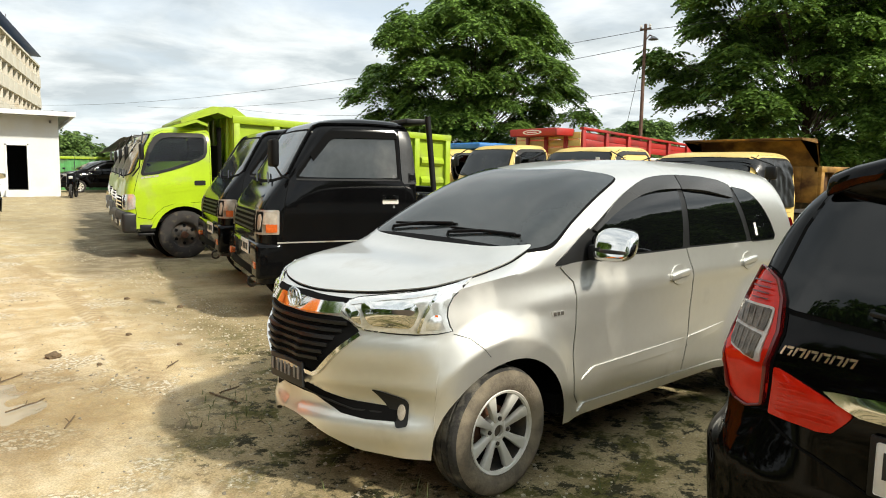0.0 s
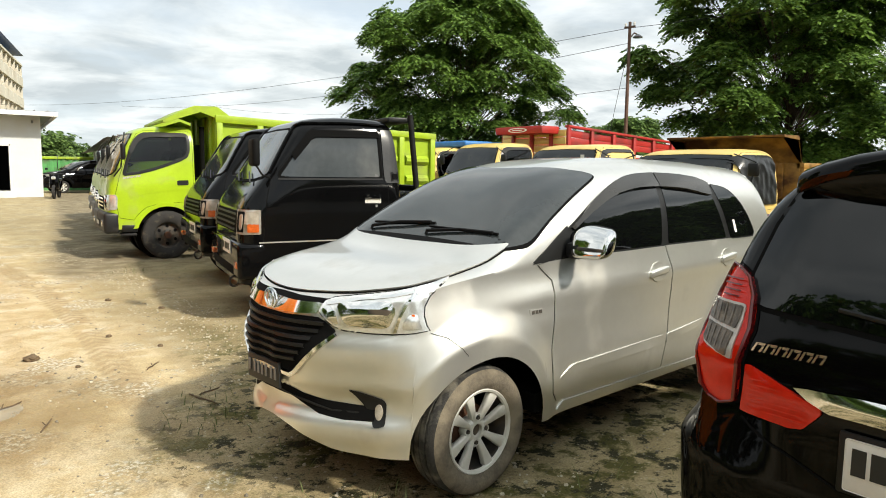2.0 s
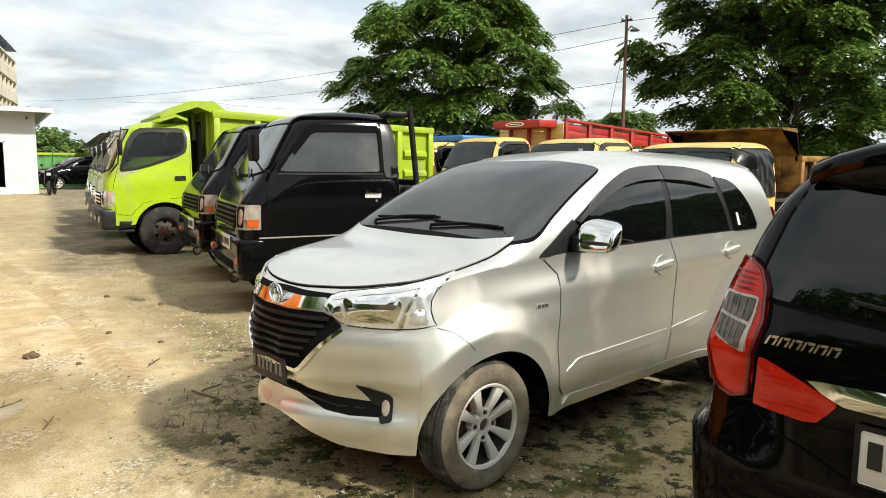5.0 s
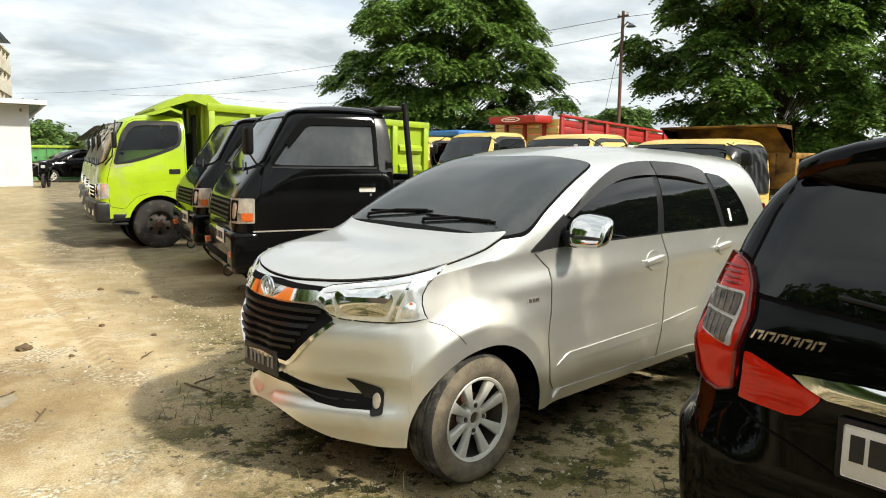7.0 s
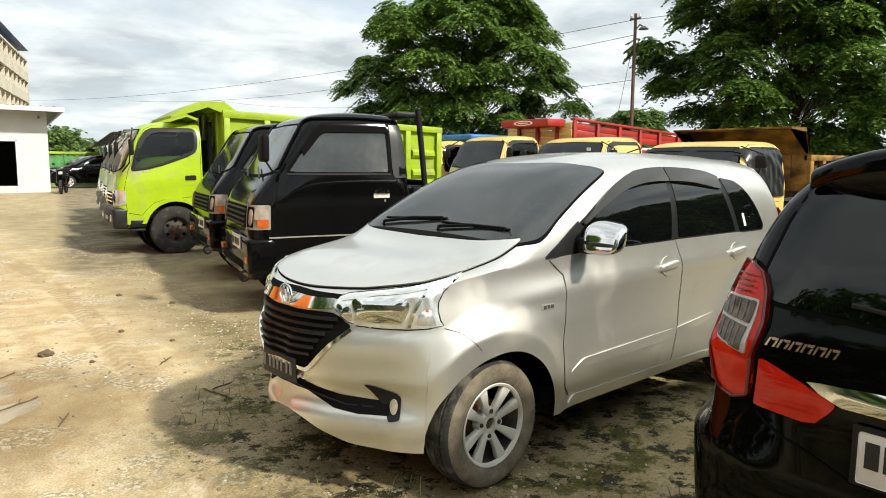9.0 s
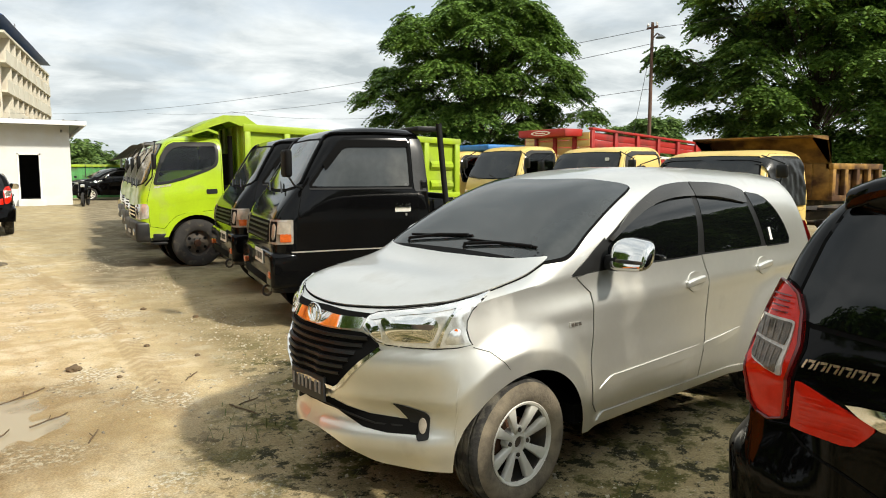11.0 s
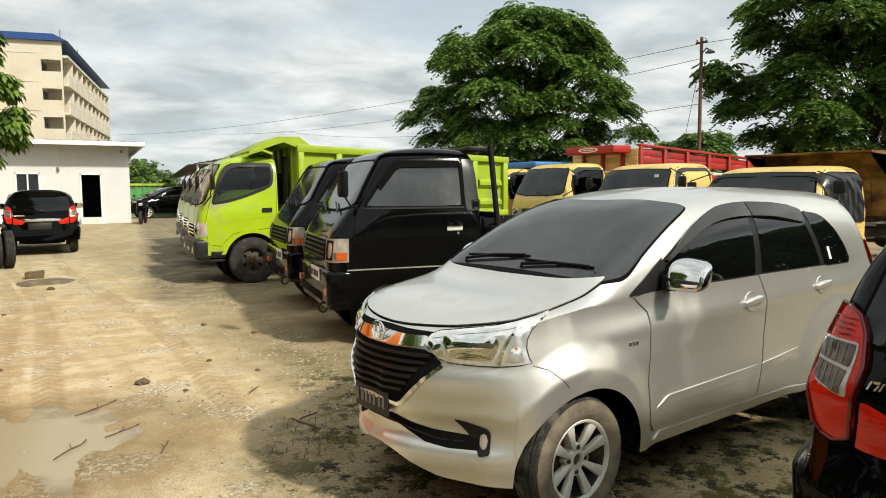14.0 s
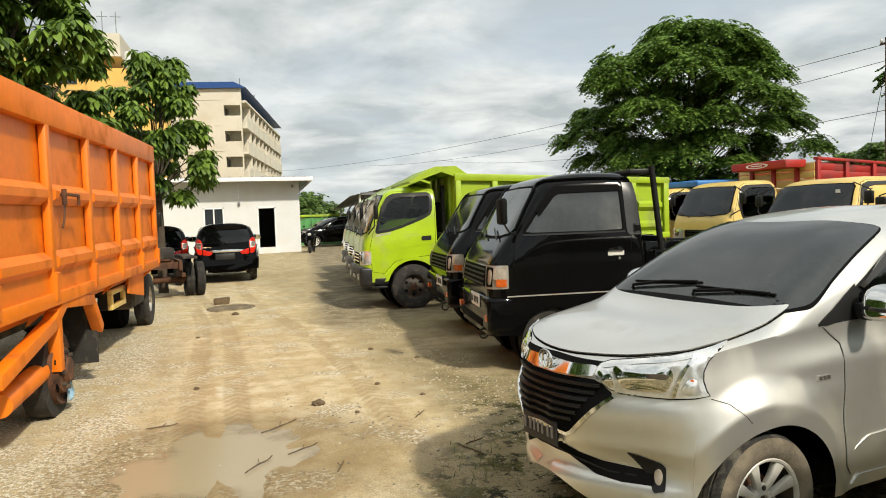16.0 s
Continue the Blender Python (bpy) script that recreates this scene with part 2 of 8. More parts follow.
def tube(bm, pts, r, seg=8):
    for a, b in zip(pts, pts[1:]):
        rod(bm, a, b, r, seg=seg)
    for p in pts[1:-1]:
        t = bmesh.new()
        bmesh.ops.create_uvsphere(t, u_segments=seg, v_segments=6, radius=r)
        add(bm, t, Matrix.Translation(p))
    return bm


def lathe(profile, seg=40):
    """A ring turned round the y axis from a profile of (radius, y)."""
    bm = bmesh.new()
    rows = []
    for i in range(seg):
        a = 2 * math.pi * i / seg
        rows.append([bm.verts.new((r * math.cos(a), y, r * math.sin(a))) for r, y in profile])
    for i in range(seg):
        p, q = rows[i], rows[(i + 1) % seg]
        for j in range(len(profile) - 1):
            bm.faces.new((p[j], p[j + 1], q[j + 1], q[j]))
    bmesh.ops.recalc_face_normals(bm, faces=bm.faces)
    return bm


def prism(pts, y0, y1, bevel=0.0, seg=2):
    """An outline in x, z, drawn out from y0 to y1."""
    bm = bmesh.new()
    a = [bm.verts.new((x, y0, z)) for x, z in pts]
    b = [bm.verts.new((x, y1, z)) for x, z in pts]
    bm.faces.new(a)
    bm.faces.new(list(reversed(b)))
    for i in range(len(pts)):
        j = (i + 1) % len(pts)
        bm.faces.new((a[j], a[i], b[i], b[j]))
    bmesh.ops.recalc_face_normals(bm, faces=bm.faces)
    if bevel:
        bmesh.ops.bevel(bm, geom=list(bm.edges), offset=bevel, segments=seg, affect="EDGES", profile=0.5)
    return bm


def rounded(pts, r=0.03, seg=4):
    """A closed outline with its corners rounded."""
    out, n = [], len(pts)
    for i in range(n):
        p, a, b = Vector(pts[i]), Vector(pts[i - 1]), Vector(pts[(i + 1) % n])
        la, lb = (a - p).length, (b - p).length
        d = min(r, la * 0.45, lb * 0.45)
        s, e = p + (a - p) * d / la, p + (b - p) * d / lb
        for k in range(seg + 1):
            t = k / seg
            q = s * (1 - t) ** 2 + p * 2 * t * (1 - t) + e * t * t
            out.append((q.x, q.y))
    return out


def grown(pts, d):
    """The outline, moved outwards by d."""
    n = len(pts)
    area = sum(pts[i - 1][0] * pts[i][1] - pts[i][0] * pts[i - 1][1] for i in range(n))
    s = 1 if area > 0 else -1
    out = []
    for i in range(n):
        p, a, b = Vector(pts[i]), Vector(pts[i - 1]), Vector(pts[(i + 1) % n])
        u, v = (p - a), (b - p)
        if u.length < 1e-6 or v.length < 1e-6:
            out.append(tuple(p))
            continue
        u.normalize(), v.normalize()
        nn = Vector((u.y + v.y, -u.x - v.x)) * s
        nn = nn / max(nn.length, 0.3) if nn.length > 0 else nn
        out.append((p.x + nn.x * d, p.y + nn.y * d))
    return out


def curve_of(table):
    """A smooth monotone curve through (x, value) rows."""
    xs = np.array([r[0] for r in table], float)
    ys = np.array([r[1] for r in table], float)
    h, d = np.diff(xs), np.diff(ys) / np.diff(xs)
    m = np.zeros(len(xs))
    m[0], m[-1] = d[0], d[-1]
    for i in range(1, len(xs) - 1):
        if d[i - 1] * d[i] > 0:
            w1, w2 = 2 * h[i] + h[i - 1], h[i] + 2 * h[i - 1]
            m[i] = (w1 + w2) / (w1 / d[i - 1] + w2 / d[i])

    def f(x):
        i = int(np.clip(np.searchsorted(xs, x) - 1, 0, len(xs) - 2))
        t = (min(max(x, xs[0]), xs[-1]) - xs[i]) / h[i]
        return float((2 * t**3 - 3 * t**2 + 1) * ys[i] + (t**3 - 2 * t**2 + t) * h[i] * m[i]
                     + (-2 * t**3 + 3 * t**2) * ys[i + 1] + (t**3 - t**2) * h[i] * m[i + 1])
    return f


def shell(xs, bottom, belt, top, width, p=0.45, q=0.75, tumble=0.10, low=8, high=18, belly=0.04, arches=()):
    """A vehicle's body: sections across it, one at each x, whose sides rise to the belt and bend over to the top."""
    bm = bmesh.new()
    rows = []
    for x in xs:
        z0, zb, zt, w = bottom(x), belt(x), top(x), width(x)
        for xc, zc, r, *up in arches:
            if abs(x - xc) < r:
                z0 = max(z0, zc + math.sqrt(r * r - (x - xc) ** 2) * (up[0] / r if up else 1))
        zb = max(min(zb, zt - 0.02), z0 + 0.01)
        half = []
        for i in range(low):
            t = i / low
            z = z0 + (zb - z0) * t
            g = (z - 0.72) / 0.45
            half.append((w * (1 - belly * min(1.0, g * g)), z))
        wb = w * (1 - belly * min(1.0, ((zb - 0.72) / 0.45) ** 2))
        for i in range(high + 1):
            a = math.pi / 2 * (i / high)
            k = max(0.0, math.sin(a)) ** q
            half.append((wb * max(0.0, math.cos(a)) ** (p(x) if callable(p) else p) * (1 - tumble * k), zb + (zt - zb) * k))
        half[-1] = (0.0, zt)
        ring = [bm.verts.new((x, -y, z)) for y, z in half] + [bm.verts.new((x, y, z)) for y, z in reversed(half[:-1])]
        rows.append(ring)
    for r1, r2 in zip(rows, rows[1:]):
        for j in range(len(r1) - 1):
            bm.faces.new((r1[j], r1[j + 1], r2[j + 1], r2[j]))
    bm.faces.new(rows[0])
    bm.faces.new(list(reversed(rows[-1])))
    bmesh.ops.recalc_face_normals(bm, faces=bm.faces)
    return bm


def cast(bvh, axis, sign, u, v):
    if axis == "y":
        o, d = Vector((u, sign * 4, v)), Vector((0, -sign, 0))
    elif axis == "x":
        o, d = Vector((sign * 9, u, v)), Vector((-sign, 0, 0))
    elif axis == "e":
        o, d = Vector((u * 0.70710678 + 5, u * 0.70710678 - 5, v)), Vector((-0.70710678, 0.70710678, 0))
    elif axis == "d":
        o, d = Vector((u * 0.70710678 - 5, -u * 0.70710678 - 5, v)), Vector((0.70710678, 0.70710678, 0))
    else:
        o, d = Vector((u, v, sign * 6)), Vector((0, 0, -sign))
    hit, n, _, _ = bvh.ray_cast(o, d)
    if hit is None:
        hit, n, _, _ = bvh.find_nearest(o + d * (3.2 if axis == "y" else 6 if axis == "x" else 4.8))
    if n.dot(d) > 0:
        n = -n
    return hit, n


def patch(bvh, outline, axis, sign, off=0.004, step=0.05, skirt=0.01, bulge=0.0):
    """A panel that lies on the body: its outline seen along the axis, raised by off, with edges turned in by skirt."""
    bm = bmesh.new()
    f = bm.faces.new([bm.verts.new((u, v, 0)) for u, v in outline])
    if f.normal.z < 0:
        f.normal_flip()
    us, vs = [p[0] for p in outline], [p[1] for p in outline]
    for lo, hi, k in ((min(us), max(us), 0), (min(vs), max(vs), 1)):
        n = max(1, int((hi - lo) / step))
        for i in range(1, n):
            c = lo + (hi - lo) * i / n
            bmesh.ops.bisect_plane(bm, geom=list(bm.verts) + list(bm.edges) + list(bm.faces), dist=1e-5,
                                   plane_co=(c, 0, 0) if k == 0 else (0, c, 0), plane_no=(1, 0, 0) if k == 0 else (0, 1, 0))
    cu, cv = (min(us) + max(us)) / 2, (min(vs) + max(vs)) / 2
    ru, rv = (max(us) - min(us)) / 2 + 1e-6, (max(vs) - min(vs)) / 2 + 1e-6
    inward = {}
    for v in bm.verts:
        u, w = v.co.x, v.co.y
        hit, n = cast(bvh, axis, sign, u, w)
        lift = off + bulge * max(0.0, 1 - max(abs(u - cu) / ru, abs(w - cv) / rv) ** 2)
        v.co = hit + n * lift
        inward[v] = hit - n * (skirt - off)
    if skirt:
        edges = [e for e in bm.edges if e.is_boundary]
        low = {}
        for e in edges:
            for v in e.verts:
                if v not in low:
                    low[v] = bm.verts.new(inward[v])
        for e in edges:
            a, b = e.verts
            try:
                bm.faces.new((a, b, low[b], low[a]))
            except ValueError:
                pass
    bmesh.ops.recalc_face_normals(bm, faces=bm.faces)
    return bm


def ring_patch(bvh, outer, inner, axis, sign, off=0.006, skirt=0.012):
    """A frame between two outlines of as many points, laid on the body."""
    bm = bmesh.new()
    rows = []
    for k, extra in ((0.0, -skirt), (0.0, 0.0), (0.5, 0.002), (1.0, 0.0), (1.0, -skirt)):
        row = []
        for a, b in zip(outer, inner):
            hit, n = cast(bvh, axis, sign, a[0] + (b[0] - a[0]) * k, a[1] + (b[1] - a[1]) * k)
            row.append(bm.verts.new(hit + n * (off + extra)))
        rows.append(row)
    n = len(outer)
    for r1, r2 in zip(rows, rows[1:]):
        for i in range(n):
            bm.faces.new((r1[i], r1[(i + 1) % n], r2[(i + 1) % n], r2[i]))
    bmesh.ops.recalc_face_normals(bm, faces=bm.faces)
    return bm


def strip(bvh, pts, w, axis, sign, off=0.003, step=0.03):
    """A narrow band that follows a line over the body."""
    bm = bmesh.new()
    line = []
    for a, b in zip(pts, pts[1:]):
        n = max(1, int((Vector(b) - Vector(a)).length / step))
        line += [Vector(a).lerp(Vector(b), i / n) for i in range(n)]
    line.append(Vector(pts[-1]))
    prev = None
    for i, p in enumerate(line):
        d = (line[min(i + 1, len(line) - 1)] - line[max(i - 1, 0)]).normalized()
        s = Vector((-d.y, d.x)) * w / 2
        row = []
        for q in (p + s, p - s):
            hit, n = cast(bvh, axis, sign, q.x, q.y)
            row.append(bm.verts.new(hit + n * off))
        if prev:
            bm.faces.new((prev[0], prev[1], row[1], row[0]))
        prev = row
    return bm


def bvh_of(bm):
    return BVHTree.FromBMesh(bm)


# ---- minivans ----
MPV_TOP = curve_of([(-0.73, 0.62), (-0.72, 0.79), (-0.695, 0.885), (-0.62, 0.955), (-0.5, 1.005), (-0.25, 1.06), (0.0, 1.095), (0.12, 1.13),
                    (0.3, 1.25), (0.55, 1.395), (0.8, 1.505), (1.0, 1.56), (1.3, 1.605), (1.8, 1.63), (2.4, 1.62), (2.9, 1.585), (3.12, 1.56),
                    (3.19, 1.50), (3.25, 1.38), (3.32, 1.22), (3.37, 1.08), (3.41, 0.98), (3.43, 0.90), (3.445, 0.72), (3.45, 0.60)])
MPV_BELT = curve_of([(-0.73, 0.5), (-0.69, 0.79), (-0.6, 0.885), (-0.4, 0.97), (0.0, 1.04), (0.4, 1.07), (1.0, 1.08), (2.5, 1.09),
                     (3.2, 1.08), (3.32, 1.0), (3.41, 0.9), (3.45, 0.5)])
MPV_WIDTH = curve_of([(-0.73, 0.06), (-0.715, 0.145), (-0.69, 0.235), (-0.65, 0.33), (-0.59, 0.435), (-0.52, 0.535), (-0.44, 0.645), (-0.36, 0.725), (-0.27, 0.775),
                      (-0.13, 0.81), (0.0, 0.828), (0.5, 0.835), (2.6, 0.835), (3.0, 0.828), (3.22, 0.82), (3.34, 0.80), (3.42, 0.755), (3.45, 0.66)])
MPV_BOTTOM = curve_of([(-0.73, 0.38), (-0.66, 0.295), (-0.58, 0.25), (-0.4, 0.24), (0.5, 0.26), (2.2, 0.27), (3.1, 0.32), (3.45, 0.36)])


MPV_POWER = curve_of([(-0.7, 0.42), (1.2, 0.45), (2.4, 0.40), (3.1, 0.30), (3.45, 0.30)])


def mpv_xs():
    xs = [-0.73, -0.728, -0.724, -0.718, -0.710, -0.70, -0.688, -0.672, -0.655, -0.635, -0.61, -0.58]
    x = -0.55
    while x < 3.0:
        xs.append(round(x, 4))
        x += 0.022 if (x < 1.25 or 2.2 < x < 3.06) else 0.04
    xs += [3.02, 3.06, 3.10, 3.13, 3.155, 3.175, 3.19, 3.21, 3.23, 3.25, 3.27, 3.29, 3.31, 3.33, 3.35, 3.37, 3.385, 3.40, 3.41, 3.42, 3.43, 3.438, 3.445, 3.45]
    for c, r in ((FRONT_ARCH[0], FRONT_ARCH[2]), (REAR_ARCH[0], REAR_ARCH[2])):
        xs += [c - r, c - r + 0.003, c - r + 0.012, c + r - 0.012, c + r - 0.003, c + r]
    return sorted(set(xs))


FRONT_ARCH = (0.035, 0.29, 0.398, 0.378)
REAR_ARCH = (2.655, 0.29, 0.39, 0.375)
# how far the bumper stands out at each height: a shelf under the lamps, a hollow at the intake, a lip below
MPV_BUMPER = curve_of([(0.20, -0.03), (0.28, -0.012), (0.33, 0.004), (0.37, 0.006), (0.40, -0.004), (0.43, -0.026), (0.48, -0.032), (0.535, -0.016), (0.56, 0.004), (0.62, 0.010), (0.70, 0.022), (0.755, 0.018),
                       (0.79, 0.004), (0.815, -0.006), (0.84, 0.0)])


def mpv_shell():
    """The body, with flat-faced flares round the arches, wings that lean in above them and a shoulder along the doors."""
    bm = shell(mpv_xs(), MPV_BOTTOM, MPV_BELT, MPV_TOP, MPV_WIDTH, p=MPV_POWER, low=30, high=26, arches=(FRONT_ARCH, REAR_ARCH))
    for v in bm.verts:
        x, y, z = v.co
        w = MPV_WIDTH(x)
        if abs(y) < 0.5 * w:
            continue
        side = ramp(abs(y) / w, 0.66, 0.88)
        out = 0.0
        for c in (FRONT_ARCH[0] - 0.02, REAR_ARCH[0]):
            t = min(1.0, max(0.0, (0.61 - math.hypot(x - c, z - 0.29)) / 0.135))
            out += 0.034 * t ** 1.5
        out -= 0.050 * ramp(z, 0.74, 1.02) * ramp(x, -0.50, -0.15) * (1 - ramp(x, 0.35, 1.3)) * (1 - ramp(z, 1.03, 1.30))
        crest = 0.905 + 0.035 * ramp(x, 0.2, 2.6)
        out += 0.018 * math.exp(-((z - crest) / (0.075 if z > crest else 0.045)) ** 2) * ramp(x, -0.1, 0.5)
        out -= 0.014 * math.exp(-((z - 0.70) / 0.12) ** 2) * ramp(x, 0.35, 0.7) * (1 - ramp(x, 2.0, 2.3))
        if x < -0.2 and z < 0.84:
            out += MPV_BUMPER(z) * (1 - ramp(x, -0.46, -0.28))
        if x > 2.9:
            out += 0.060 * (1 - ramp(z, 0.64, 0.77)) * ramp(x, 2.98, 3.28)
        slope = (MPV_WIDTH(min(x + 0.01, 3.45)) - MPV_WIDTH(max(x - 0.01, -0.73))) / 0.02
        n = Vector((-slope, math.copysign(1.0, y), 0)).normalized() if x < 1.0 or x > 3.2 else Vector((0, math.copysign(1.0, y), 0))
        v.co += n * out * side
    return bm


SILVER_POSE = pose(0.023, -0.761, 0, 0, 0, 4.31) @ Matrix.Diagonal((0.972, 0.900, 0.998, 1)) @ Matrix.Translation((0, 0.80, 0))
BLACK_POSE = pose(3.45, -2.65, 0, 0, 0, 180)


R2 = math.sqrt(0.5)


def flip_y(bm):
    """Mirrors a mesh across the vehicle's middle."""
    for v in bm.verts:
        v.co.y = -v.co.y
    bmesh.ops.reverse_faces(bm, faces=bm.faces)
    return bm


def sided(name, make, material, parent, label=""):
    """The same part on the left and on the right."""
    a = part(name, make(), material, parent, label)
    b = part(name, flip_y(make()), material, parent, label)
    return a, b


def sub(name, make, material, pair):
    """A piece under each part of a left and right pair."""
    a = part(name, make(), material, pair[0])
    b = part(name, flip_y(make()), material, pair[1])
    return a, b


def diag(pts):
    """Points on the front corner, as seen from ahead and outside."""
    return [((x - y) * R2, z) for x, y, z in pts]


def car_wheel(parent, x, y, r=0.312, dusty=True):
    """An alloy wheel; y below 0 is the left side."""
    s = -1 if y < 0 else 1
    barrel = lathe([(0.186, -0.072), (0.190, -0.086), (0.201, -0.092), (0.208, -0.084), (0.203, -0.07), (0.188, -0.06), (0.178, 0.06), (0.2, 0.085)], 48)
    # inner barrel is dark: shade behind the spokes put into its colour
    for f in barrel.faces:
        f.material_index = 1 if f.calc_center_median().y > -0.068 else 0
    w = part("wheel", barrel, [M_ALLOY, M_STEEL], parent,
             "dusty alloy wheel with eight paired spokes")
    w.matrix_basis = pose(x, y + 0.085 * -s, r - 0.004, 0, 0, 0 if s < 0 else 180) @ Matrix.Diagonal((1 / parent.matrix_basis.to_scale().x, 1 / parent.matrix_basis.to_scale().y, 1, 1))
    prof = [(0.200, -0.082), (0.212, -0.095), (0.236, -0.104), (0.262, -0.105), (0.283, -0.098), (0.298, -0.088), (r - 0.006, -0.072), (r, -0.055), (r, -0.046),
            (r - 0.010, -0.043), (r - 0.010, -0.037), (r + 0.001, -0.034), (r + 0.001, -0.004), (r - 0.010, -0.002), (r - 0.010, 0.004), (r + 0.001, 0.006),
            (r + 0.001, 0.034), (r - 0.010, 0.037), (r - 0.010, 0.043), (r, 0.046), (r - 0.006, 0.07), (0.28, 0.092), (0.22, 0.098), (0.18, 0.085)]
    t = lathe(prof, 64)
    for f in t.faces:
        c = f.calc_center_median()
        f.material_index = 1 if math.hypot(c.x, c.z) > r - 0.020 else 0
    part("tyre", t, [M_DUSTY_RUBBER if dusty else M_RUBBER, M_TREAD], w, "mud-dusted black tyre" if dusty else "")
    bm = bmesh.new()
    rod(bm, (0, -0.005, 0), (0, 0.05, 0), 0.115, seg=32)
    part("brake_disc", bm, M_RUST, w)
    # near-black disc stands in for the shade seen between the spokes
    bm = lathe([(0.0, 0.052), (0.182, 0.052)], 32)
    part("back_plate", bm, M_GAP, w)
    for k in range(4):
        for side in (-1, 1):
            # the spokes stand in pairs that spread towards the rim
            t = prism([(-0.013, 0.035), (0.013, 0.035), (0.020, 0.11), (0.033, 0.192), (-0.033, 0.192), (-0.020, 0.11)], -0.082, -0.048, 0.008, 2)
            for v in t.verts:
                v.co.y += 0.028 * (1 - v.co.z / 0.18) ** 1.3 if v.co.z < 0.18 else 0.0
                v.co.x += side * (0.016 + 0.052 * max(0.0, (v.co.z - 0.035) / 0.157))
            t.transform(Matrix.Rotation(math.pi / 2 * (k + 0.5) + 0.08, 4, "Y"))
            part("spoke", t, M_ALLOY, w)
    bm = lathe([(0.030, -0.040), (0.030, -0.064), (0.036, -0.066), (0.058, -0.058), (0.066, -0.048), (0.066, 0.0)], 28)
    part("hub_plate", bm, M_ALLOY, w)
    bm = lathe([(0.0, -0.052), (0.022, -0.052), (0.030, -0.046), (0.030, -0.03)], 20)
    part("centre_cap", bm, M_STEEL, w)
    for k in range(4):
        a = math.pi / 2 * k + 0.08
        at = Matrix.Translation((0.060 * math.sin(a), 0, 0.060 * math.cos(a)))
        t = lathe([(0.013, -0.050), (0.014, -0.062), (0.019, -0.064), (0.022, -0.058), (0.023, -0.02)], 16)
        t.transform(at)
        part("nut_boss", t, M_ALLOY, w)
        t = bmesh.new()
        rod(t, (0, -0.066, 0), (0, -0.045, 0), 0.011, seg=6)
        t.transform(at)
        part("wheel_nut", t, M_STEEL, w)
    return w


def bars(parent, rows, material, name="plate_mark"):
    """Plain bars in place of writing: rows of x, y0, y1, z0, z1 on a face that looks along x."""
    for x, y0, y1, z0, z1 in rows:
        bm = bmesh.new()
        box(bm, x - 0.002, x + 0.002, y0, y1, z0, z1)
        part(name, bm, material, parent, smooth=False)


FG = [(0.70, 1.10), (0.70, 1.200), (0.80, 1.262), (0.92, 1.325), (1.08, 1.392), (1.30, 1.452), (1.50, 1.480), (1.66, 1.488), (1.575, 1.10)]
RG = [(1.72, 1.508), (1.98, 1.49), (2.20, 1.462), (2.30, 1.44), (2.43, 1.10), (1.66, 1.105)]
QG = [(2.37, 1.462), (2.56, 1.435), (2.70, 1.35), (2.82, 1.22), (2.88, 1.12), (2.86, 1.095), (2.50, 1.095)]
DOOR_F = [(0.437, 1.062), (0.60, 1.085), (1.10, 1.088), (1.610, 1.092), (1.655, 0.97), (1.678, 0.83), (1.672, 0.68), (1.650, 0.50), (1.622, 0.335), (1.17, 0.340), (0.56, 0.345),
          (0.512, 0.40), (0.500, 0.60), (0.528, 0.84), (0.532, 0.98)]
DOOR_R = [(1.622, 1.094), (2.503, 1.092), (2.575, 0.98), (2.60, 0.88), (2.57, 0.76), (2.50, 0.69), (2.40, 0.66), (2.32, 0.60), (2.25, 0.48), (2.225, 0.36), (2.20, 0.338), (1.634, 0.335),
          (1.662, 0.50), (1.684, 0.68), (1.690, 0.83), (1.667, 0.97)]
WINDSHIELD = [(0.19, 0.0), (0.188, -0.205), (0.186, -0.45), (0.200, -0.61), (0.241, -0.690), (0.333, -0.728), (0.439, -0.734), (0.598, -0.708), (0.761, -0.677), (0.972, -0.633), (1.10, -0.598), (1.115, -0.575), (1.085, -0.54), (1.01, -0.45), (0.945, -0.22), (0.925, 0.0)]
HOOD = [(-0.612, 0.0), (-0.604, -0.15), (-0.571, -0.304), (-0.513, -0.443), (-0.445, -0.546), (-0.377, -0.617), (-0.308, -0.658), (-0.212, -0.682), (-0.112, -0.692), (0.055, -0.692), (0.18, -0.694), (0.262, -0.700), (0.283, -0.692), (0.245, -0.66), (0.195, -0.58), (0.165, -0.44), (0.155, -0.22), (0.15, 0.0)]
LAMP = [(-0.634, -0.331, 0.904), (-0.599, -0.35, 0.942), (-0.564, -0.378, 0.957), (-0.495, -0.497, 0.975), (-0.409, -0.616, 0.993), (-0.327, -0.682, 1.010), (-0.24, -0.716, 1.027), (-0.150, -0.722, 1.045), (-0.233, -0.749, 1.018),
        (-0.299, -0.752, 0.978), (-0.321, -0.743, 0.933), (-0.324, -0.744, 0.892), (-0.313, -0.752, 0.849), (-0.300, -0.760, 0.829), (-0.358, -0.725, 0.820), (-0.434, -0.651, 0.814), (-0.51, -0.548, 0.815), (-0.575, -0.457, 0.822), (-0.6, -0.417, 0.837), (-0.62, -0.383, 0.862)]


